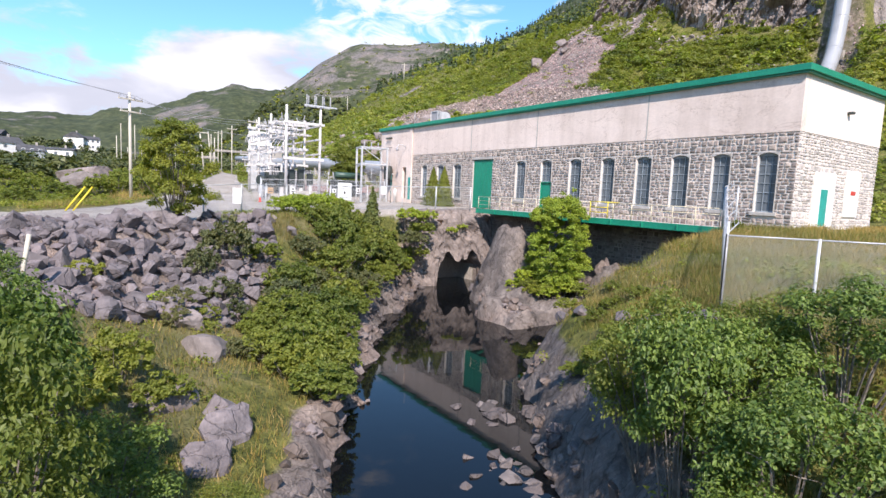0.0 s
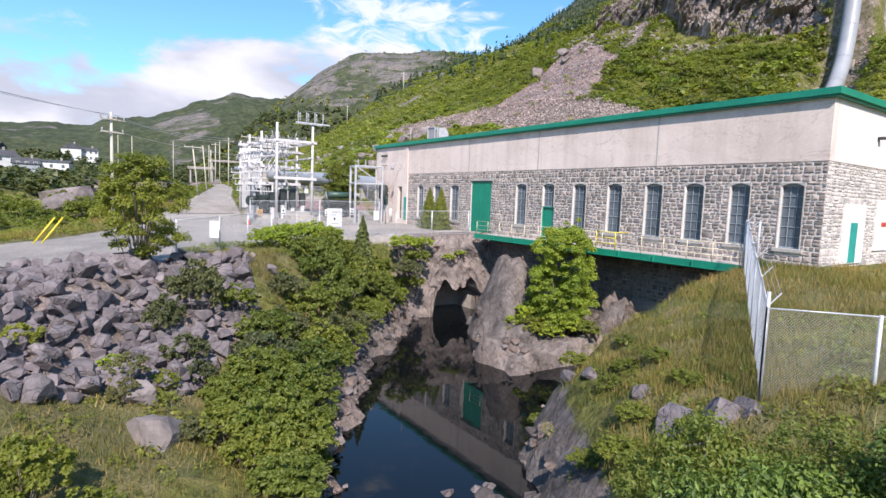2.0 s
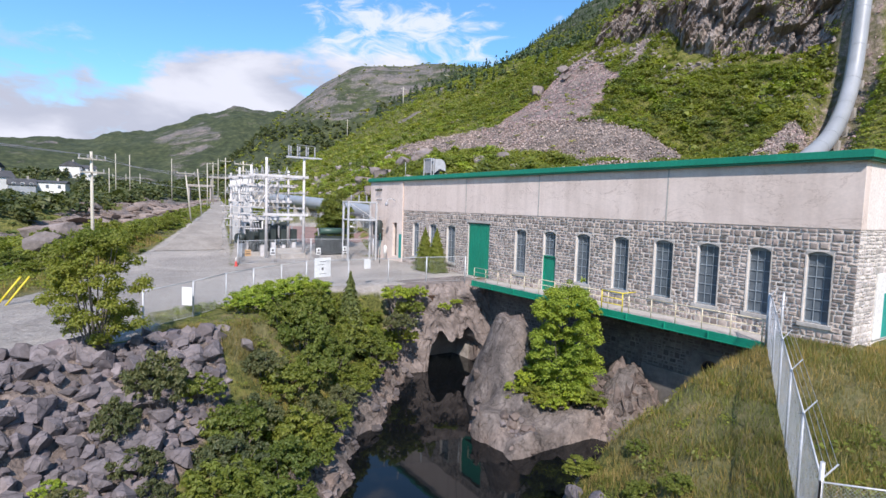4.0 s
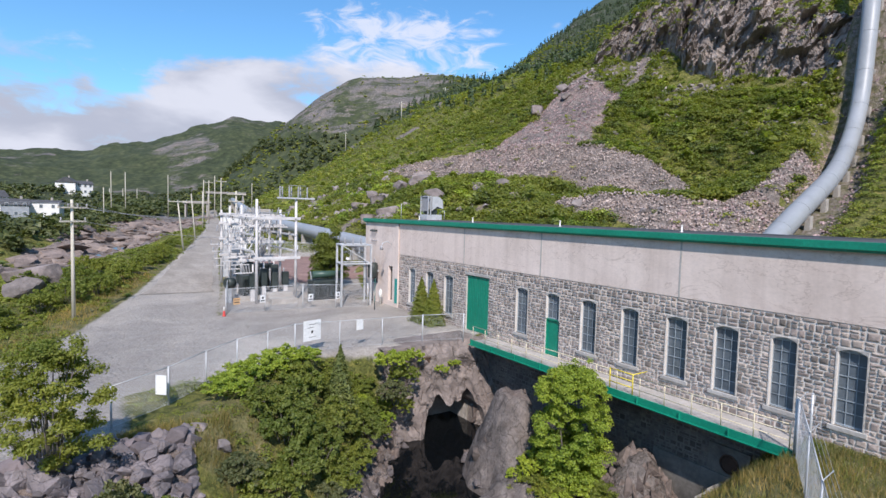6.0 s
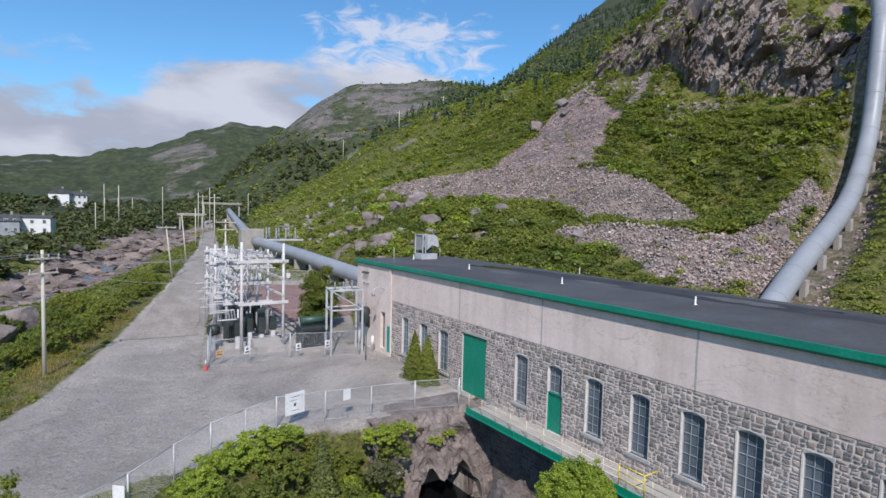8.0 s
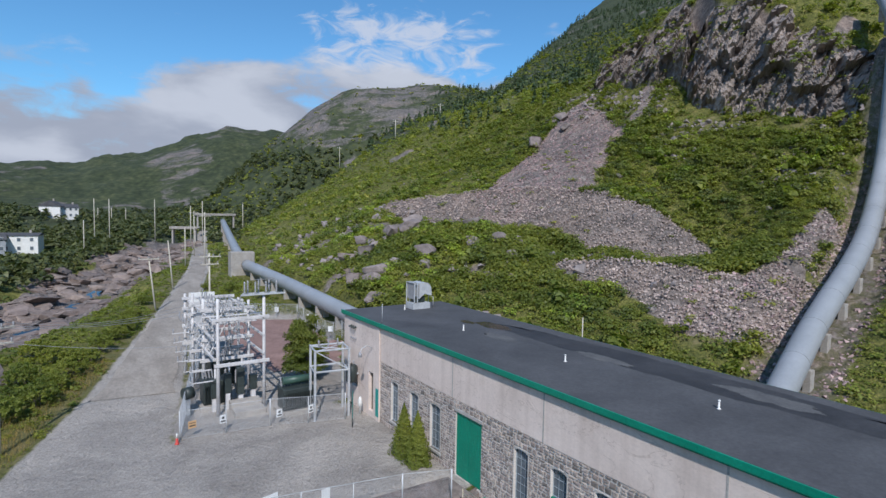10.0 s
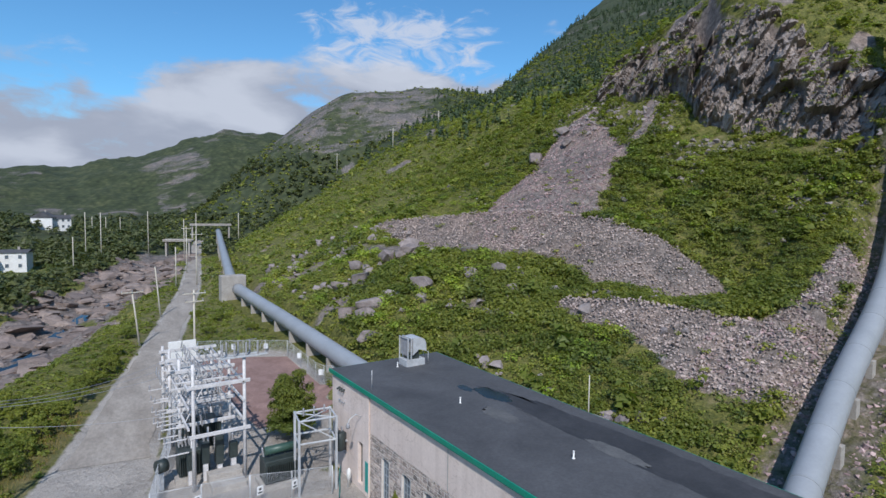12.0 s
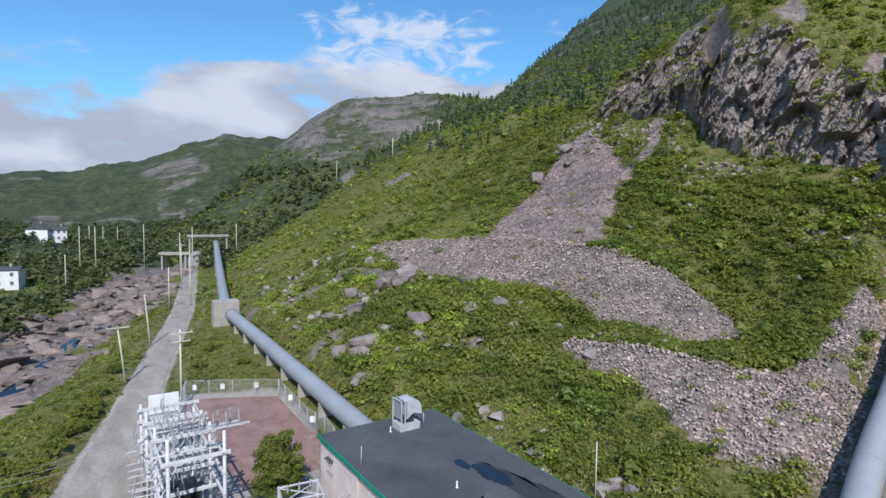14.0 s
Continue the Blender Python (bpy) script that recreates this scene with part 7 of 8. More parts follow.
def leaf_cloud(rs, centres, normals, size, long=1.6, up=0.35):
    """One diamond leaf for each centre, facing about along its normal."""
    n = len(centres)
    nn = normals + rs.normal(0, 0.55, (n, 3)) + np.array([0, 0, up])
    nn /= np.linalg.norm(nn, axis=1)[:, None]
    t = np.cross(nn, rs.normal(0, 1, (n, 3)))
    t /= np.linalg.norm(t, axis=1)[:, None] + 1e-9
    b = np.cross(nn, t)
    size = np.broadcast_to(size, n) * rs.uniform(0.65, 1.3, n)
    L, W = (t.T * size * long * 0.5).T, (b.T * size * 0.5).T
    droop = (nn.T * size * 0.15).T
    V = np.stack([centres - L - droop, centres + W * 0.9 - L * 0.1, centres + L - droop, centres - W * 0.9 - L * 0.1], 1).reshape(-1, 3)
    F = np.arange(4 * n).reshape(n, 4)
    return V, F


def leaf_chips(rs, centres, normals, size, up=0.4):
    """One three-cornered leaf clump for each centre."""
    n = len(centres)
    nn = normals + rs.normal(0, 0.4, (n, 3)) + np.array([0, 0, up + 0.35])
    nn /= np.linalg.norm(nn, axis=1)[:, None]
    t = np.cross(nn, rs.normal(0, 1, (n, 3)))
    t /= np.linalg.norm(t, axis=1)[:, None] + 1e-9
    b = np.cross(nn, t)
    size = (np.broadcast_to(size, n) * rs.uniform(0.6, 1.3, n))[:, None]
    V = np.stack([centres + t * size * 0.62, centres + (b * 0.55 - t * 0.38) * size, centres - (b * 0.55 + t * 0.38) * size], 1).reshape(-1, 3)
    return V, np.arange(3 * n).reshape(n, 3)


def crown_points(rs, n, lobes, fill=0.35):
    """Points on and in a set of lobes (x, y, z, r, squash)."""
    lobes = np.asarray(lobes, float)
    pick = rs.choice(len(lobes), n, p=lobes[:, 3] ** 2 / (lobes[:, 3] ** 2).sum())
    d = rs.normal(0, 1, (n, 3))
    d[:, 2] = np.where(d[:, 2] < -0.25, -d[:, 2] * 0.5, d[:, 2])
    d /= np.linalg.norm(d, axis=1)[:, None]
    r = np.where(rs.random(n) < fill, rs.uniform(0.35, 0.9, n), rs.uniform(0.86, 1.1, n))
    wob = 1 + 0.22 * np.sin(d[:, 0] * 7 + pick) * np.cos(d[:, 1] * 6 + d[:, 2] * 5 + pick * 2)
    lb = lobes[pick]
    c = lb[:, :3] + d * (lb[:, 3] * r * wob)[:, None] * np.stack([np.ones(n), np.ones(n), lb[:, 4]], -1)
    return c, d


def random_lobes(r, spread, height, n, size):
    out = []
    for k in range(n):
        a, q = r.uniform(0, 2 * np.pi), spread * math.sqrt(r.uniform(0, 1))
        z = height * r.uniform(0.35, 0.8) * (1 - 0.35 * (q / spread) ** 2)
        out.append((q * math.cos(a), q * math.sin(a), z, size * r.uniform(0.7, 1.25), r.uniform(0.8, 1.1)))
    return out


def plant(name, label, category, at, lobes, leaves, leaf, material, stems=5, seed=1, fill=0.35, bark=None, trunk=0.0, up=0.35, group=""):
    """A bush or tree: stems that fork towards the lobes, and a crown of single leaves."""
    rs_ = np.random.default_rng(seed)
    e = thing(name, label, category, at, group)
    bm = bmesh.new()
    top = [Vector(l[:3]) for l in lobes]
    if trunk:
        h = max(l[2] for l in lobes)
        add_tube(bm, [(0, 0, -0.3), (0.03 * h, 0, h * 0.35), (0, 0.02 * h, h)], [trunk, trunk * 0.7, trunk * 0.2], 7)
    for k in range(min(stems, len(top))):
        p = top[k]
        foot = Vector((0, 0, p.z * 0.3)) if trunk else Vector((p.x * 0.18, p.y * 0.18, -0.2))
        mid = foot.lerp(p, 0.5) + Vector((0, 0, 0.1 * p.z))
        r0 = (trunk * 0.45) if trunk else 0.012 + 0.006 * p.z
        add_tube(bm, [foot, mid, p, p + (p - mid) * 0.15], [r0, r0 * 0.7, r0 * 0.4, r0 * 0.12], 4)
        for q in range(3):
            s = mid.lerp(p, 0.3 * (q + 1))
            o = Vector(rs_.normal(0, 1, 3)) * lobes[k][3] * 0.5
            add_tube(bm, [s, s + o], [r0 * 0.4, r0 * 0.08], 3)
    part("trunk", bm, bark or M_BARK, e)
    c, d = crown_points(rs_, leaves, lobes, fill)
    c[:, 2] = np.maximum(c[:, 2], 0.03)
    V, F = leaf_cloud(rs_, c, d, leaf, up=up)
    part("crown", fast_mesh("crown", V, F, material), None, e)
    return e


def at_land(x, y, dz=0.0):
    return (x, y, ground_z(x, y) + dz)


# prototypes, placed where they grow, then copied
KINDS = []
for k, (mat, lab) in enumerate(((M_LEAF, "leafy green alder bush"), (M_LEAF_MID, "dense green bush"), (M_LEAF_GREY, "greyish willow bush with thin stems"), (M_LEAF_LIME, "bright lime-green bush"))):
    for v in range(2):
        r = random.Random(30 + 7 * k + v)
        KINDS.append((mat, lab, random_lobes(r, 0.88, 1.4, 84, 0.125)))
for k in (0, 1, 4):
    r = random.Random(90 + k)
    KINDS.append((M_LEAF_MID if k == 1 else M_LEAF_NEAR, KINDS[k][1], random_lobes(r, 0.85, 2.3, 46, 0.23)))
PLACES = [
    # kind, x, y, radius, height factor
    (0, -23.6, 4.4, 1.5, 1.15), (1, -24.6, 6.0, 1.6, 1.1), (0, -22.9, 8.3, 1.5, 1.1), (2, -21.6, 10.9, 1.5, 1.2), (1, -25.2, 8.6, 1.3, 1.0), (4, -23.4, 11.5, 1.5, 1.1), (0, -20.2, 13.5, 1.5, 1.2),
    (5, -21.9, 14.3, 1.4, 1.1), (2, -19.4, 16.6, 1.6, 1.2), (3, -18.0, 17.6, 1.5, 1.2), (2, -16.3, 19.2, 1.5, 1.3), (3, -14.6, 21.2, 1.6, 1.3), (0, -13.0, 23.2, 1.4, 1.2), (6, -11.2, 25.0, 1.3, 1.1),
    (3, -16.8, 21.8, 1.6, 1.2), (2, -12.8, 25.6, 1.4, 1.2), (1, -9.6, 25.6, 1.0, 1.0), (6, -8.2, 26.0, 0.8, 0.9), (4, -20.6, 17.2, 1.3, 1.0), 
    (6, -17.4, 25.0, 1.5, 0.9), (6, -18.9, 24.2, 1.5, 0.9), (7, -16.0, 26.2, 1.5, 0.9), (6, -20.0, 22.6, 1.4, 0.9), (7, -14.3, 27.0, 1.3, 0.9),
    (0, -24.8, 2.6, 1.0, 1.0), (5, -26.2, 10.6, 0.8, 1.2), (0, -27.5, 9.6, 0.6, 1.2), (4, -28.8, 8.3, 0.6, 1.2), (5, -25.6, 14.4, 1.4, 1.6), (5, -27.0, 13.2, 0.9, 1.8),
    (3, -13.4, 0.6, 0.7, 0.8), (0, -12.6, 3.8, 0.8, 0.8), (0, -14.2, 4.4, 0.6, 0.7), (3, -1.4, 2.2, 0.5, 1.1), (6, -6.2, 24.6, 0.7, 0.8),
    (0, -12.0, 27.0, 1.2, 0.9), (1, -15.6, 23.9, 1.7, 1.2), (2, -18.3, 21.0, 1.6, 1.2), (3, -17.8, 19.4, 1.6, 1.3), (1, -11.6, 23.8, 1.4, 1.4), (0, -10.4, 26.6, 1.2, 1.0), (2, -22.8, 13.2, 1.5, 1.2), (0, -25.6, 4.6, 1.2, 1.0), (2, -22.0, 6.4, 1.2, 1.1), (0, -24.0, 9.8, 1.6, 1.1), (5, -19.0, 14.6, 1.2, 1.2), (1, -26.0, 6.6, 1.2, 1.0),
    # round the near end
    (8, -22.5, -8.0, 1.5, 2.8), (9, -21.2, -6.6, 1.5, 2.5), (8, -21.2, -8.2, 1.7, 1.9), (10, -24.0, -9.4, 1.3, 1.9), (8, -22.4, -10.0, 1.5, 2.0),
    (9, -19.6, -8.0, 1.4, 1.75), (9, -20.5, -5.8, 1.2, 1.7), (8, -19.4, -9.6, 1.5, 1.85),
    (0, -17.8, -2.3, 0.6, 0.7), (3, -14.7, 0.3, 0.6, 0.9), (1, -18.0, -1.5, 0.6, 0.7), (2, -13.1, -0.3, 0.6, 0.9), (0, -16.9, -2.2, 0.6, 0.8), (0, -15.0, -2.6, 0.6, 0.8), (3, -11.3, 2.4, 0.5, 0.9), (1, -17.6, -4.6, 0.7, 0.9), (1, -18.6, -3.2, 0.8, 0.7),
    (9, -33.0, -5.2, 1.4, 3.1), (8, -33.2, -3.4, 1.5, 3.0), (9, -31.7, -5.4, 0.9, 1.7), (8, -31.6, -3.0, 1.3, 1.7), (9, -30.8, -4.6, 0.9, 1.4), (9, -34.0, -1.6, 1.5, 2.2), (8, -33.8, 1.4, 1.4, 2.0), (10, -30.4, -4.4, 0.9, 1.4), (9, -29.6, -3.2, 0.8, 1.2), (8, -34.0, 4.2, 1.3, 1.8),
    (0, -23.2, 1.6, 1.2, 1.0), (2, -22.3, 4.0, 1.0, 1.0), (0, -20.6, 8.6, 1.1, 1.0), (1, -18.6, 11.6, 1.2, 1.1), (2, -17.0, 14.4, 1.2, 1.1), (0, -14.6, 17.2, 1.2, 1.1), (3, -12.4, 20.2, 1.2, 1.1),
    (3, -11.5, 21.8, 1.2, 1.1), (0, -10.3, 23.4, 1.2, 1.1), (6, -9.2, 24.6, 1.0, 1.0), (2, -12.4, 22.8, 1.3, 1.1), (0, -13.6, 20.2, 1.2, 1.2), (1, -15.2, 18.7, 1.2, 1.1), (4, -16.6, 16.8, 1.1, 1.1), (0, -18.4, 13.4, 1.1, 1.0), (1, -21.2, 7.4, 1.1, 1.0),
    (6, -9.0, 26.2, 0.9, 0.9), (7, -7.6, 26.4, 0.7, 0.8), (1, -10.6, 26.0, 1.2, 1.0), (0, -11.8, 25.8, 1.2, 1.0),
    (7, -5.9, 12.0, 1.0, 1.0), (0, -4.0, 11.4, 1.1, 1.0), (6, -3.2, 12.6, 1.0, 1.2), (0, -6.4, 13.2, 0.7, 0.9),
    (1, -31.1, 3.2, 1.1, 1.3), (0, -30.0, 2.4, 0.9, 1.1), (4, -28.6, 9.2, 0.8, 1.1), (5, -26.5, 11.6, 1.0, 1.1), (0, -23.9, 14.6, 1.1, 1.1), (1, -31.6, 10.8, 0.8, 1.0), (4, -27.0, 6.4, 0.7, 1.0), (0, -32.0, 0.6, 1.2, 1.3), (6, -29.0, 11.2, 0.6, 1.0), (1, -25.6, 9.4, 0.9, 1.1),
    # track verge and beyond
    (0, -31.5, 48.5, 1.3, 0.8), (2, -33.0, 52.5, 1.6, 0.9), (1, -29.5, 56.0, 1.6, 0.9), (3, -27.5, 62.0, 1.7, 0.9), (0, -24.8, 66.0, 1.5, 0.8), (1, -22.2, 72.5, 1.6, 0.9), (3, -19.0, 80.0, 1.6, 0.9),
    (1, -16.5, 84.5, 1.9, 1.0), (0, -15.0, 92, 1.6, 0.9), (1, -12.6, 102, 1.6, 0.9), (2, -36, 46, 1.6, 0.8), (0, -38.5, 42, 1.7, 0.8), (1, -35.0, 57, 1.9, 1.0), (3, -31.0, 66, 1.9, 1.0), (0, -38, 64, 2.0, 1.1), (1, -26, 77, 1.9, 1.0),
    (1, -25.0, 60.0, 1.8, 1.2), (0, -23.8, 63.5, 1.5, 1.2), (1, -22.5, 67.2, 1.7, 1.2), (0, -21.0, 71.5, 1.5, 1.1), (1, -19.6, 75.5, 1.6, 1.2), (0, -17.6, 80.5, 1.5, 1.1), (1, -15.8, 87.0, 1.5, 1.1), (1, -27.6, 57.0, 1.9, 1.2), (0, -29.6, 53.5, 1.7, 1.2), (1, -26.6, 66.5, 1.8, 1.2), (1, -24.2, 72.5, 1.7, 1.2),
    (0, -1.5, 96, 1.5, 0.8), (1, 2.0, 104, 1.6, 0.9), (2, -0.5, 112, 1.5, 0.8), (0, 4.5, 92, 1.4, 0.8),
]
protos = {}
for i, (k, x, y, rad, hf) in enumerate(PLACES):
    hf = hf / 1.7 if k >= 8 else hf
    for _ in range(3):
        # keep clear of the water
        q = np.array([x, x + 0.2, x]), np.array([y, y, y + 0.2])
        d, _, (w,) = to_line(*q, TAILRACE)
        e = d - w
        if e[0] < 0.7 + 0.45 * rad:
            g = Vector((e[1] - e[0], e[2] - e[0])).normalized()
            x, y = x + g.x * (0.7 + 0.45 * rad - e[0]), y + g.y * (0.7 + 0.45 * rad - e[0])
    mat, lab, lobes = KINDS[k]
    m = Matrix.Translation(at_land(x, y, -0.08)) @ Matrix.Rotation(i * 1.9, 4, "Z") @ Matrix.Diagonal((rad, rad, rad * hf, 1))
    if k not in protos:
        protos[k] = plant("bush", lab + " on the bank", "bush", (0, 0, 0), lobes, 3000 if k < 8 else 9000, 0.07 if k < 8 else 0.036, mat, 9 if k < 8 else 16, 60 + k, 0.6, up=0.75, group="bank bushes")
        protos[k].matrix_world = m
    else:
        c = copy_thing(protos[k], m)
        c.scale = (rad, rad, rad * hf)

# bushes hanging over the rock lip beside the cave
for k, x, y, z, rad, hf in ((6, -8.6, 25.3, -1.7, 1.3, 1.0), (0, -7.7, 25.1, -2.9, 1.3, 1.1), (7, -6.8, 25.6, -1.5, 1.0, 0.9), (4, -8.9, 24.3, -3.7, 1.4, 1.0), (0, -8.2, 24.6, -4.6, 1.2, 0.9), (6, -4.3, 25.5, -2.6, 0.7, 0.9), (7, -3.2, 25.4, -2.2, 0.6, 0.8),
                            (6, -5.6, 13.9, None, 1.3, 1.0), (0, -6.2, 12.5, None, 1.1, 0.9), (7, -5.0, 11.6, None, 1.2, 1.0), (0, -4.3, 10.6, None, 1.1, 0.9), (6, -6.4, 14.4, None, 0.8, 1.0)):
    z = ground_z(x, y) - 0.08 if z is None else z
    m = Matrix.Translation((x, y, z)) @ Matrix.Rotation(k * 1.3 + x, 4, "Z") @ Matrix.Diagonal((rad, rad, rad * hf, 1))
    c = copy_thing(protos[k], m)
    c.scale = (rad, rad, rad * hf)

# the bush on the rock knob, the tree over the riprap, a small spruce, cedars, the switchyard tree
r = random.Random(77)
lobes = []
for k in range(300):
    z = r.uniform(0.1, 6.3)
    w = 2.1 * (max(0.03, 1 - (abs(z - 2.9) / 3.7) ** 3)) ** 0.5
    a, q = r.uniform(0, 2 * math.pi), w * math.sqrt(r.uniform(0.12, 1.0))
    lobes.append((q * math.cos(a), q * math.sin(a), z, r.uniform(0.2, 0.42), 1.0))
lobes += [(r.uniform(-0.4, 0.9), r.uniform(-0.9, 0.5), 5.9 + 0.25 * k, 0.3 - 0.03 * k, 1.3) for k in range(5)]
plant("knob_bush", "big dense lime-green bush on the rock", "bush", (-4.3, 12.6, -5.4), lobes, 56000, 0.08, M_LEAF_LIME, 8, 5, 0.3, up=0.55)
r = random.Random(78)
lobes = []
for k in range(110):
    z = 0.4 + 4.5 * ((k + 0.5) / 110) ** 0.8
    w = 2.2 * (1 - 0.55 * (z / 5.1) ** 2) * min(1, 0.4 + z / 2.2)
    a, q = r.uniform(0, 6.3), w * math.sqrt(r.random())
    lobes.append((q * math.cos(a), q * math.sin(a), z, r.uniform(0.2, 0.42), 1.0))
r.shuffle(lobes)
plant("young_tree", "leafy young broadleaf tree with slender pale stems", "tree", at_land(-27.5, 17.4, -0.1), lobes, 23000, 0.08, M_LEAF, 22, 6, 0.5, up=0.6)
r = random.Random(79)
plant("switchyard_tree", "dense green tree beside the transformers", "tree", at_land(-1.6, 53.6, -0.1), random_lobes(r, 2.0, 9.0, 80, 0.6) + random_lobes(r, 2.2, 4.0, 40, 0.6), 26000, 0.13, M_LEAF_MID, 14, 7, trunk=0.14, up=0.6)


def conifer(name, label, at, h, rad, leaves, leaf, material, seed, group=""):
    rs_ = np.random.default_rng(seed)
    e = thing(name, label, "conifer", at, group)
    part("trunk", tube([(0, 0, -0.3), (0, 0, h * 0.5), (0, 0, h)], [0.05 * h ** 0.5, 0.03 * h ** 0.5, 0.01], 6), M_BARK, e)
    t = rs_.random(leaves) ** 0.6
    z = h * (1 - t) * 0.97 + 0.05 * h
    tier = 0.9 + 0.1 * np.cos(z / h * 2 * np.pi * 9)
    a = rs_.uniform(0, 2 * np.pi, leaves)
    q = rad * np.clip(1 - z / h, 0.01, 1) ** 0.8 * tier * np.sqrt(rs_.uniform(0.25, 1.0, leaves)) * (1 + 0.2 * np.sin(a * 5 + z * 3))
    c = np.stack([q * np.cos(a), q * np.sin(a), z - 0.15 * q], -1)
    d = np.stack([np.cos(a), np.sin(a), np.full(leaves, 0.4)], -1)
    V, F = leaf_cloud(rs_, c, d, leaf, 1.8)
    part("crown", fast_mesh("crown", V, F, material), None, e)
    return e


conifer("small_spruce", "narrow young spruce above the gorge", at_land(-13.6, 22.6, -0.1), 5.2, 1.35, 5200, 0.13, M_LEAF_DARK, 8)
for x, y in ((-1.35, 33.3), (-1.3, 31.4)):
    conifer("cedar", "clipped pointed cedar against the stone wall", at_land(x, y, -0.05), 4.0, 1.25, 10000, 0.075, M_LEAF, 9, "two cedars")

# low shrubs of the hillside
rs = np.random.default_rng(21)


def shrub_proto(seed, n, leaf, tall=1.0):
    q = np.random.default_rng(seed)
    lobes = [(q.normal(0, 0.35), q.normal(0, 0.35), tall * (0.12 + 0.2 * q.random()), 0.5, 0.6 * tall) for _ in range(4 if tall == 1 else 7)]
    c, d = crown_points(q, n, lobes, 0.2)
    return leaf_chips(q, c, d, leaf, 0.5)


SHRUBS = [shrub_proto(200 + k, 24, 0.4) for k in range(7)]
FINE_SHRUBS = [shrub_proto(220 + k, 40, 0.26, 1.2) for k in range(7)]
TUFTS = [shrub_proto(300 + k, 14, 0.62) for k in range(5)]

WEEDS = [shrub_proto(360 + k, 54, 0.17) for k in range(5)]
THICKET = [shrub_proto(250 + k, 120, 0.2, 1.3) for k in range(6)]


def clear_of_works(x, y):
    """Away from building, pipes, road, yard and walls' faces."""
    ok = ~((x > -5.5) & (x < 12.5) & (y > 1.5) & (y < 50))
    ok &= in_yard(x, y, 0.5) < 0.05
    d, _, _ = to_line(x, y, [(8.8, 47), (8.3, 90), (8, 121), (23.6, 205), (36, 268)])
    ok &= d > 2.2
    ok &= ~((np.abs(y - pipe_y(x)) < 2.6) & (x > 9) & (x < 90))
    return ok


def shrub_field(name, label, n, area, protos_, size, material, rockiness=0.25, need=None):
    x, y, z, rk, gv, st, fo = on_land(rs, n, *area)
    thick = fbm(x * 0.12, y * 0.12, 3, 121)
    ok = clear_of_works(x, y) & (gv < 0.25) & ((rk < 0.4) | (rs.random(n) < rockiness)) & (z > -5.5)
    ok &= rs.random(n) < np.clip(0.92 + 0.5 * thick - 0.3 * st, 0.25, 1)
    if need is not None:
        ok &= need(x, y, z)
    x, y, z, thick = x[ok], y[ok], z[ok], thick[ok]
    s = rs.uniform(size[0], size[1], len(x)) * (1 + 0.5 * thick)
    ob = part(name, scatter(name, protos_, np.stack([x, y, z - 0.05], -1), s, rs, material, 0.12), None, None)
    return tagged(ob, label, "shrubs", kind="stuff")


shrub_field("hill_shrubs", "low green shrubs covering the hillside", 10500, (9, 66, 2, 122), FINE_SHRUBS, (0.45, 1.05), M_HEATH, 0.03)
SLOPE_BUSHES = [shrub_proto(230 + k, 36, 0.3, 1.6) for k in range(6)]
shrub_field("slope_shrubs", "green shrubs on the steep slope below the cliffs", 5200, (60, 118, 2, 135), SLOPE_BUSHES, (0.55, 1.4), M_LEAF_MID, 0.03)
shrub_field("thicket", "taller leafy green thicket behind the powerhouse", 4200, (13, 76, 26, 86), THICKET, (0.8, 1.7), M_LEAF_MID, 0.0, lambda x, y, z: fbm(x * 0.09, y * 0.09, 3, 127) > np.where(x < 36, -0.25, np.where(y < 62, -0.15, 0.15)))
BUSHES = [shrub_proto(270 + k, 110, 0.2, 1.7) for k in range(6)]
for name_, lab, n, mat, seed in (("dark_bushes", "dark green bushes dotted over the slope", 520, M_LEAF_DARK, 801), ("bright_bushes", "bright green alder bushes dotted over the slope", 560, M_LEAF_LIME, 811), ("alder_bushes", "round leafy alder bushes on the slope", 620, M_LEAF, 821)):
    shrub_field(name_, lab, n * 3, (12, 80, 22, 122), BUSHES, (0.7, 1.5), mat, 0.0, lambda x, y, z, q=seed: fbm(x * 0.1, y * 0.1, 3, q) > 0.12)
shrub_field("upper_shrubs", "rough green scrub on the slope beyond the terraces", 4600, (9, 130, 112, 215), SLOPE_BUSHES, (0.5, 1.3), M_HEATH, 0.05)
shrub_field("upper_shrubs", "distant green scrub on the upper slopes", 7500, (14, 330, 130, 380), TUFTS, (0.8, 1.9), M_HEATH, 0.1)
shrub_field("upper_shrubs", "green scrub above the cliffs", 3200, (95, 260, 20, 135), TUFTS, (0.7, 1.7), M_HEATH, 0.15)
pick = rs.choice(len(LEDGES), 1500, replace=False)
pick = pick[fbm(LEDGES[pick][:, 1] * 0.12, LEDGES[pick][:, 2] * 0.16, 3, 661) > -0.1]
ledge = part("ledge_shrubs", scatter("ledge_shrubs", SHRUBS, LEDGES[pick], rs.uniform(0.35, 1.0, len(pick)), rs, M_HEATH, 0.12), None, None)
tagged(ledge, "shrubs rooted on the cliff ledges", "shrubs", kind="stuff")
shrub_field("valley_scrub", "mixed scrub on the valley floor", 4000, (-110, 12, 44, 260), SHRUBS, (0.6, 1.6), M_LEAF_DARK, 0.04, lambda x, y, z: (to_line(x, y, STREAM)[0] > 5) & ((to_line(x, y, STREAM)[1] > 0) | (y > 150)))
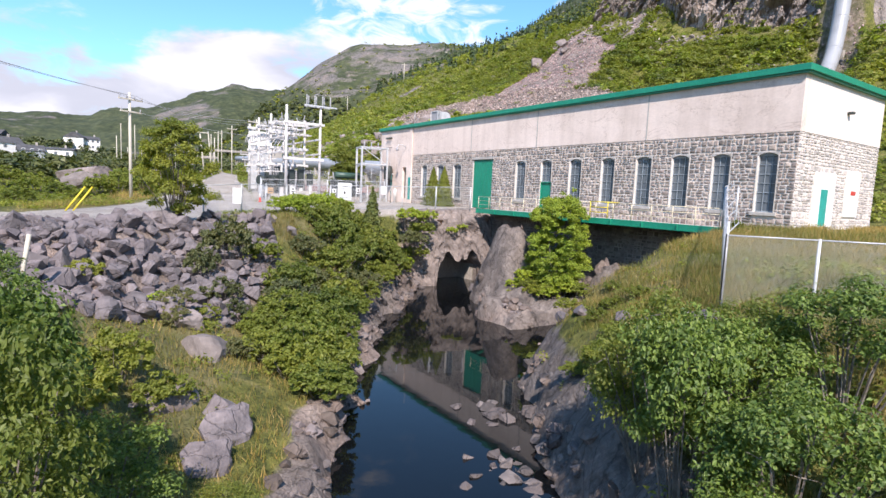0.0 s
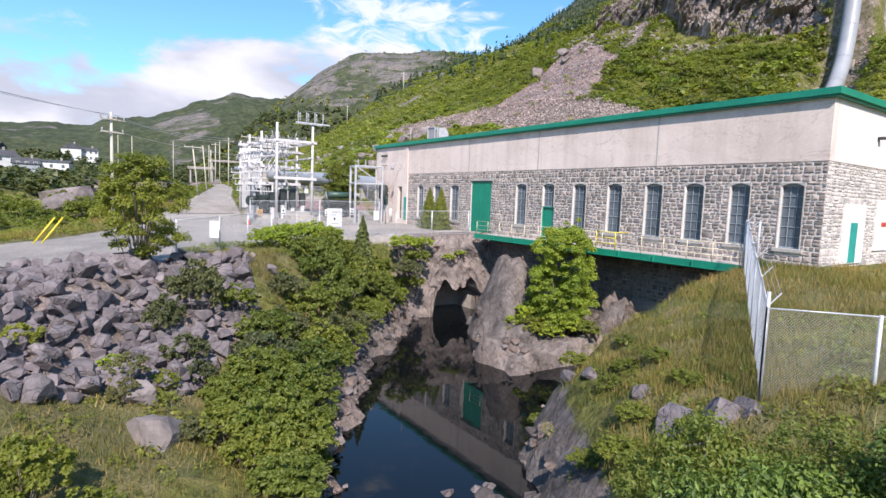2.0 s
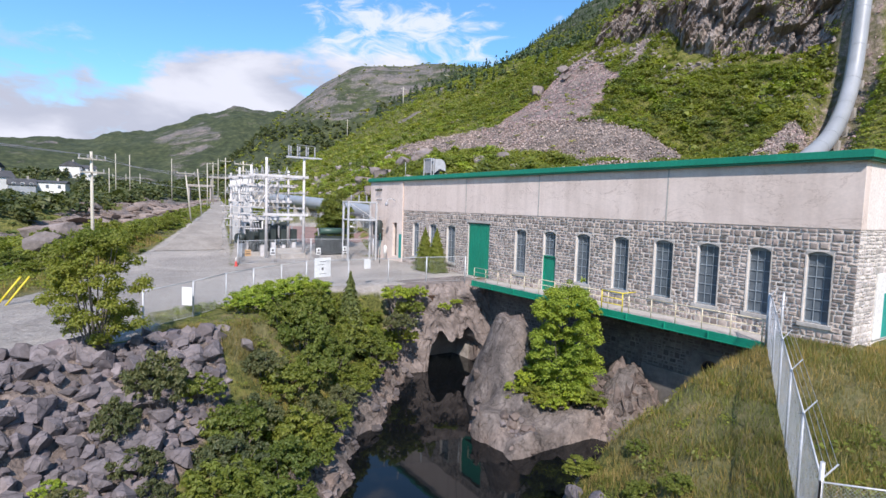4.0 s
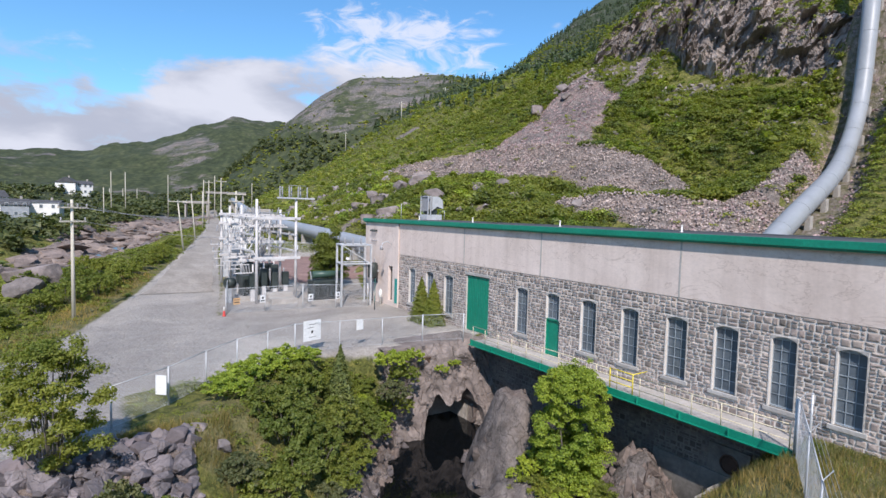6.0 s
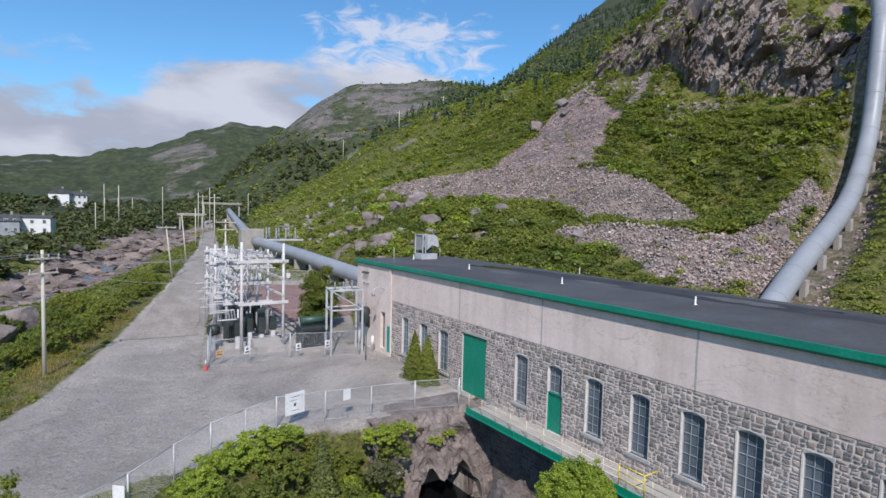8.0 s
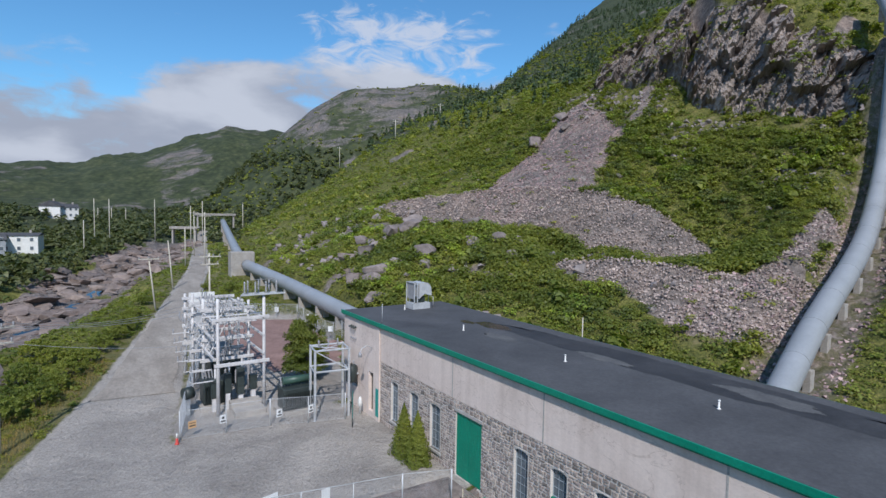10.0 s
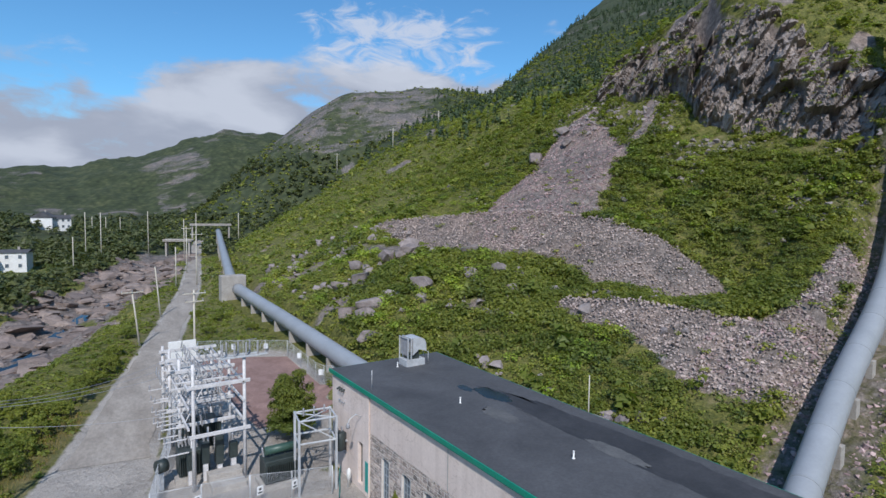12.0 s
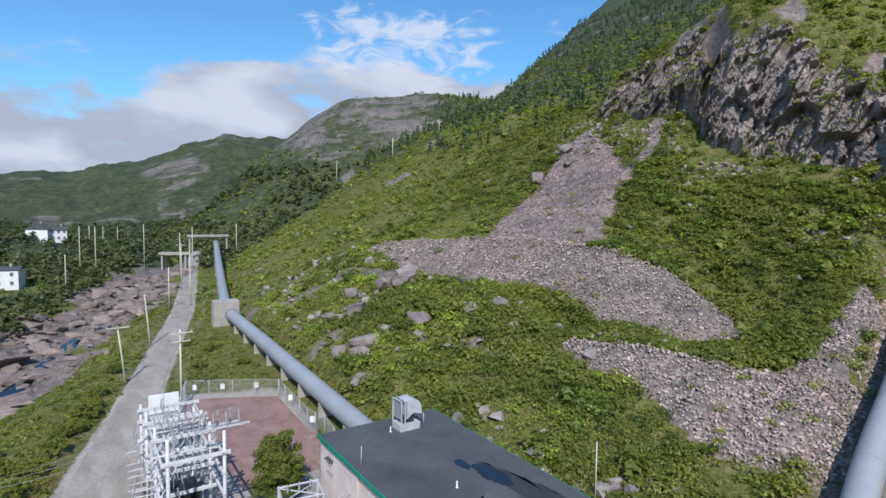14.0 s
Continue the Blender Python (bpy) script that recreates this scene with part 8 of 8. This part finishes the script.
shrub_field("verge_scrub", "bright green weeds between the track and the stream", 6500, (-46, 12, 48, 155), SHRUBS, (0.35, 0.85), M_LEAF, 0.04, lambda x, y, z: (to_line(x, y, STREAM)[0] > 4.5) & (to_line(x, y, STREAM)[1] <= 0))
shrub_field("bank_scrub", "low weeds and scrub on the near banks", 2900, (-42, -6, -20, 30), WEEDS, (0.3, 0.7), M_LEAF, 0.05, lambda x, y, z: to_line(x, y, TAILRACE)[0] > 3.6)
shrub_field("track_scrub", "weeds beside the gravel track", 900, (-60, -24, 34, 60), WEEDS, (0.35, 0.85), M_LEAF, 0.05)


def tree_proto(seed, n, leaf):
    q = np.random.default_rng(seed)
    lobes = [(q.normal(0, 0.28), q.normal(0, 0.28), 0.6 + 0.8 * q.random(), 0.42, 1.1) for _ in range(6)]
    c, d = crown_points(q, n, lobes, 0.2)
    return leaf_chips(q, c, d, leaf)


def spruce_proto(seed, n, leaf):
    q = np.random.default_rng(seed)
    t = q.random(n) ** 0.6
    z = 2.0 * (1 - t)
    a = q.uniform(0, 2 * np.pi, n)
    r = 0.42 * (1 - z / 2.05) * np.sqrt(q.uniform(0.3, 1, n))
    c = np.stack([r * np.cos(a), r * np.sin(a), z + 0.1], -1)
    d = np.stack([np.cos(a), np.sin(a), np.full(n, 0.3)], -1)
    return leaf_chips(q, c, d, leaf, 0.1)


TREES = [tree_proto(400 + k, 32, 0.48) for k in range(5)]
SPRUCES = [spruce_proto(500 + k, 30, 0.34) for k in range(5)]


def wood(name, label, n, area, protos_, size, material, need):
    x, y, z, rk, gv, st, fo = on_land(rs, n, *area)
    ok = clear_of_works(x, y) & (gv < 0.2) & need(x, y, z, rk)
    x, y, z = x[ok], y[ok], z[ok]
    s = rs.uniform(size[0], size[1], len(x))
    ob = part(name, scatter(name, protos_, np.stack([x, y, z - 0.1], -1), s, rs, material, 0.06), None, None)
    return tagged(ob, label, "woods", kind="stuff")


HOUSES = [(o.location.x, o.location.y) for o in scene.objects if o.name.split(".")[0] == "house"]


def away_from_houses(x, y):
    """Not on a house, nor in the open ground on its valley side."""
    ok = np.ones(x.shape, bool)
    for hx, hy in HOUSES:
        ok &= ~((np.abs(x - hx) < 11) & (y > hy - 28) & (y < hy + 8))
    return ok


wood("village_woods", "dark broadleaf trees around the village", 4600, (-140, 0, 118, 330), TREES, (1.2, 2.4), M_FAR_WOOD,
     lambda x, y, z, rk: (to_line(x, y, STREAM)[0] > 11) & (to_line(x, y, STREAM)[1] > 0) & (fbm(x * 0.03, y * 0.03, 3, 131) > -0.25) & away_from_houses(x, y))
wood("ridge_spruces", "small dark spruces on the ridge and upper slopes", 4200, (60, 480, 90, 470), SPRUCES, (1.4, 2.9), M_SPRUCE,
     lambda x, y, z, rk: (z > 46 + 12 * fbm(x * 0.02, y * 0.02, 3, 141)) & (rk < 0.5) & (y < 200 + 0.66 * x))
wood("valley_woods", "dark distant woods in the valley head", 5000, (-170, 190, 225, 470), TREES, (1.4, 2.6), M_FAR_WOOD,
     lambda x, y, z, rk: (rk < 0.5) & (np.hypot(x + 17, y - 4) < 440) & (z < 55) & (fbm(x * 0.015, y * 0.015, 3, 151) > -0.6))
wood("slope_trees", "single small trees among the hillside shrubs", 260, (14, 110, 20, 130), TREES, (0.9, 1.8), M_LEAF, lambda x, y, z, rk: rk < 0.3)

# dry grass


def grass_field(name, label, n, area, h, material, need, least=0.25):
    x, y, z, rk, gv, st, fo = on_land(rs, n, *area)
    tuft = fbm(x * 0.55, y * 0.55, 3, 301)
    ok = (rk < 0.45) & (gv < 0.3) & (st > least) & need(x, y) & (rs.random(n) < 0.6 + 0.9 * tuft)
    x, y, z = x[ok], y[ok], z[ok]
    m = len(x)
    a = rs.uniform(0, np.pi, m)
    hh = h * rs.uniform(0.5, 1.3, m)
    w = 0.009 + 0.009 * rs.random(m)
    lean = rs.normal(0, 0.3, (m, 2)) * hh[:, None]
    p = np.stack([x, y, z - 0.03], -1)
    side = np.stack([np.cos(a) * w, np.sin(a) * w, np.zeros(m)], -1)
    tip = p + np.stack([lean[:, 0], lean[:, 1], hh], -1)
    V = np.stack([p - side, p + side, tip], 1).reshape(-1, 3)
    ob = part(name, fast_mesh(name, V, np.arange(3 * m).reshape(m, 3), material), None, None)
    return tagged(ob, label, "grass", kind="stuff")


grass_field("meadow_grass", "long dry straw-coloured grass on the bank", 125000, (-24, -0.2, -16, 12), 0.36, M_GRASS, lambda x, y: (to_line(x, y, TAILRACE)[0] > 4.0) & (to_line(x, y, COVE)[0] > to_line(x, y, COVE)[2][0] + 0.9) & (fbm(x * 0.25, y * 0.25, 3, 303) > -0.35), 0.15)
grass_field("meadow_grass", "fresh green grass among the straw", 115000, (-24, -0.2, -16, 12), 0.33, M_GREEN_GRASS, lambda x, y: (to_line(x, y, TAILRACE)[0] > 4.0) & (to_line(x, y, COVE)[0] > to_line(x, y, COVE)[2][0] + 0.9) & (fbm(x * 0.25, y * 0.25, 3, 303) < 0.2), 0.15)
grass_field("bank_grass", "dry yellow grass between the boulders", 60000, (-36, -12, -12, 21), 0.28, M_GRASS, lambda x, y: to_line(x, y, TAILRACE)[0] > 3.6, 0.1)
grass_field("bank_grass", "green grass on the river bank", 40000, (-36, -12, -12, 21), 0.22, M_GREEN_GRASS, lambda x, y: to_line(x, y, TAILRACE)[0] > 3.6, 0.0)
grass_field("meadow_grass", "tall straw grass round the end of the powerhouse", 60000, (-0.2, 16, -15, -0.45), 0.34, M_GRASS, lambda x, y: fbm(x * 0.25, y * 0.25, 3, 303) > -0.5, -1)
grass_field("straw_patch", "orange dry grass under the young tree", 9000, (-26.0, -20.5, 17.2, 20.2), 0.4, M_GRASS, lambda x, y: fbm(x * 0.4, y * 0.4, 2, 305) > -0.4, -1)
grass_field("verge_grass", "dry grass along the gravel track", 26000, (-46, -8, 24, 100), 0.4, M_GRASS, lambda x, y: x > -60)
grass_field("verge_grass", "tall straw-coloured grass along the gravel track", 36000, (-37, -16, 36, 72), 0.62, M_GRASS, lambda x, y: (to_line(x, y, ROAD)[1] > 0) & (np.abs(to_line(x, y, ROAD)[0] - to_line(x, y, ROAD)[2][0] - 2.3 - 1.2 * fbm(x * 0.15, y * 0.15, 2, 306)) < 1.7), -1)

# ---------------------------------------------------------------- granite blocks of the walls


def block_mesh(seed):
    """A split-faced block, one unit wide (y) and high (z), its face bulging towards -x."""
    r = random.Random(seed)
    j = lambda a: r.uniform(-a, a)
    back = [(0.5, -0.5, -0.5), (0.5, 0.5, -0.5), (0.5, 0.5, 0.5), (0.5, -0.5, 0.5)]
    edge = [(0.0, y * (1 + j(0.03)), z * (1 + j(0.04))) for _, y, z in back]
    face = [(-0.6 + j(0.35), y * 0.78 + j(0.05), z * 0.72 + j(0.05)) for _, y, z in back]
    V = back + edge + face + [(-0.85 + j(0.3), j(0.15), j(0.15))]
    F = []
    for a, b in ((0, 4), (4, 8)):
        for k in range(4):
            m = (k + 1) % 4
            F += [(a + k, b + k, b + m), (a + k, b + m, a + m)]
    F += [(8 + k, 12, 8 + (k + 1) % 4) for k in range(4)]
    return np.array(V), np.array(F)


BLOCKS = [block_mesh(700 + k) for k in range(8)]
BLOCK_MESHES = [fast_mesh("stone", v, f, M_STONE) for v, f in BLOCKS]


def courses(rng, u0, u1, z0, z1, holes):
    """Blocks (centre u, z, width, height) laid in uneven courses round the openings."""
    out = []
    z = z0
    while z < z1 - 0.08:
        h = min(rng.choice((0.17, 0.2, 0.23, 0.27, 0.33, 0.38)), z1 - z)
        cuts = sorted((a - 0.02, b + 0.02) for a, b, lo, hi in holes if lo - 0.2 < z + h * 0.5 < hi + 0.04)
        spans, at = [], u0
        for a, b in cuts:
            spans.append((at, a))
            at = b
        spans.append((at, u1))
        for a, b in spans:
            u = a
            while u < b - 0.05:
                w = rng.uniform(0.18, 0.44) if rng.random() < 0.85 else rng.uniform(0.4, 0.62)
                if b - u - w < 0.15:
                    w = b - u
                if w > 0.75:
                    w /= 2
                gap = rng.uniform(0.05, 0.085)
                if h > 0.22 and rng.random() < 0.45:
                    cut = h * rng.uniform(0.36, 0.64)
                    out.append((u + w / 2, z + cut / 2, w - gap, cut - 0.055))
                    out.append((u + w / 2, z + (cut + h) / 2, w - gap, h - cut - 0.055))
                else:
                    lift = rng.uniform(-0.018, 0.018)
                    out.append((u + w / 2, z + h / 2 + lift, w - gap, h - 0.065))
                u += w
        z += h
    return out


rng = random.Random(91)
front = courses(rng, 0.02, 39.9, -5.6, STONE_TOP - 0.01, openings)
near_blocks = [b for b in front if b[0] < 6.4 and b[1] > 0.2][:300]
chosen = set(near_blocks)
for i, (u, z, w, h) in enumerate(near_blocks):
    ob = new("stone", BLOCK_MESHES[i % 8])
    ob.location, ob.scale = (0.055, u, z), (0.055, w, h)
    ob.parent = front_wall
V, F, at = [], [], 0
for i, (u, z, w, h) in enumerate(front):
    if (u, z, w, h) in chosen or z < -0.6:
        continue
    v, f = BLOCKS[i % 8]
    V.append(v * np.array([0.055, w, h]) + np.array([0.055, u, z]))
    F.append(f + at)
    at += len(v)
rest = part("stones", fast_mesh("stones", np.concatenate(V), np.concatenate(F), M_STONE_JOINED), None, front_wall)
tagged(rest, kind="stuff")
# stones below the deck take the stained colour darkened for shade
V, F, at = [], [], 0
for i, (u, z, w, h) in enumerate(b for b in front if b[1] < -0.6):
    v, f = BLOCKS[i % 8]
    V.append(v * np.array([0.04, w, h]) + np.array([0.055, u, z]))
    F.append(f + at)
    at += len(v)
rest = part("foundation_stones", fast_mesh("foundation_stones", np.concatenate(V), np.concatenate(F), M_STONE_SHADED), None, front_wall)
tagged(rest, kind="stuff")
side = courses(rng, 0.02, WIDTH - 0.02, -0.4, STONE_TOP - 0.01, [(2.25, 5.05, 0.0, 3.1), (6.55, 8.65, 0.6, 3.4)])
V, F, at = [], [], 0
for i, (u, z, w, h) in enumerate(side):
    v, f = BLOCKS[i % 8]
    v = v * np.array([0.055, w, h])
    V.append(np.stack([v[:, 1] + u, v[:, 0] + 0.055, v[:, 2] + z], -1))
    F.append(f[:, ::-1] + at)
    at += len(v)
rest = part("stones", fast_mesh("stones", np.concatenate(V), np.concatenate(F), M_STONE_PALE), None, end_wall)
tagged(rest, kind="stuff")
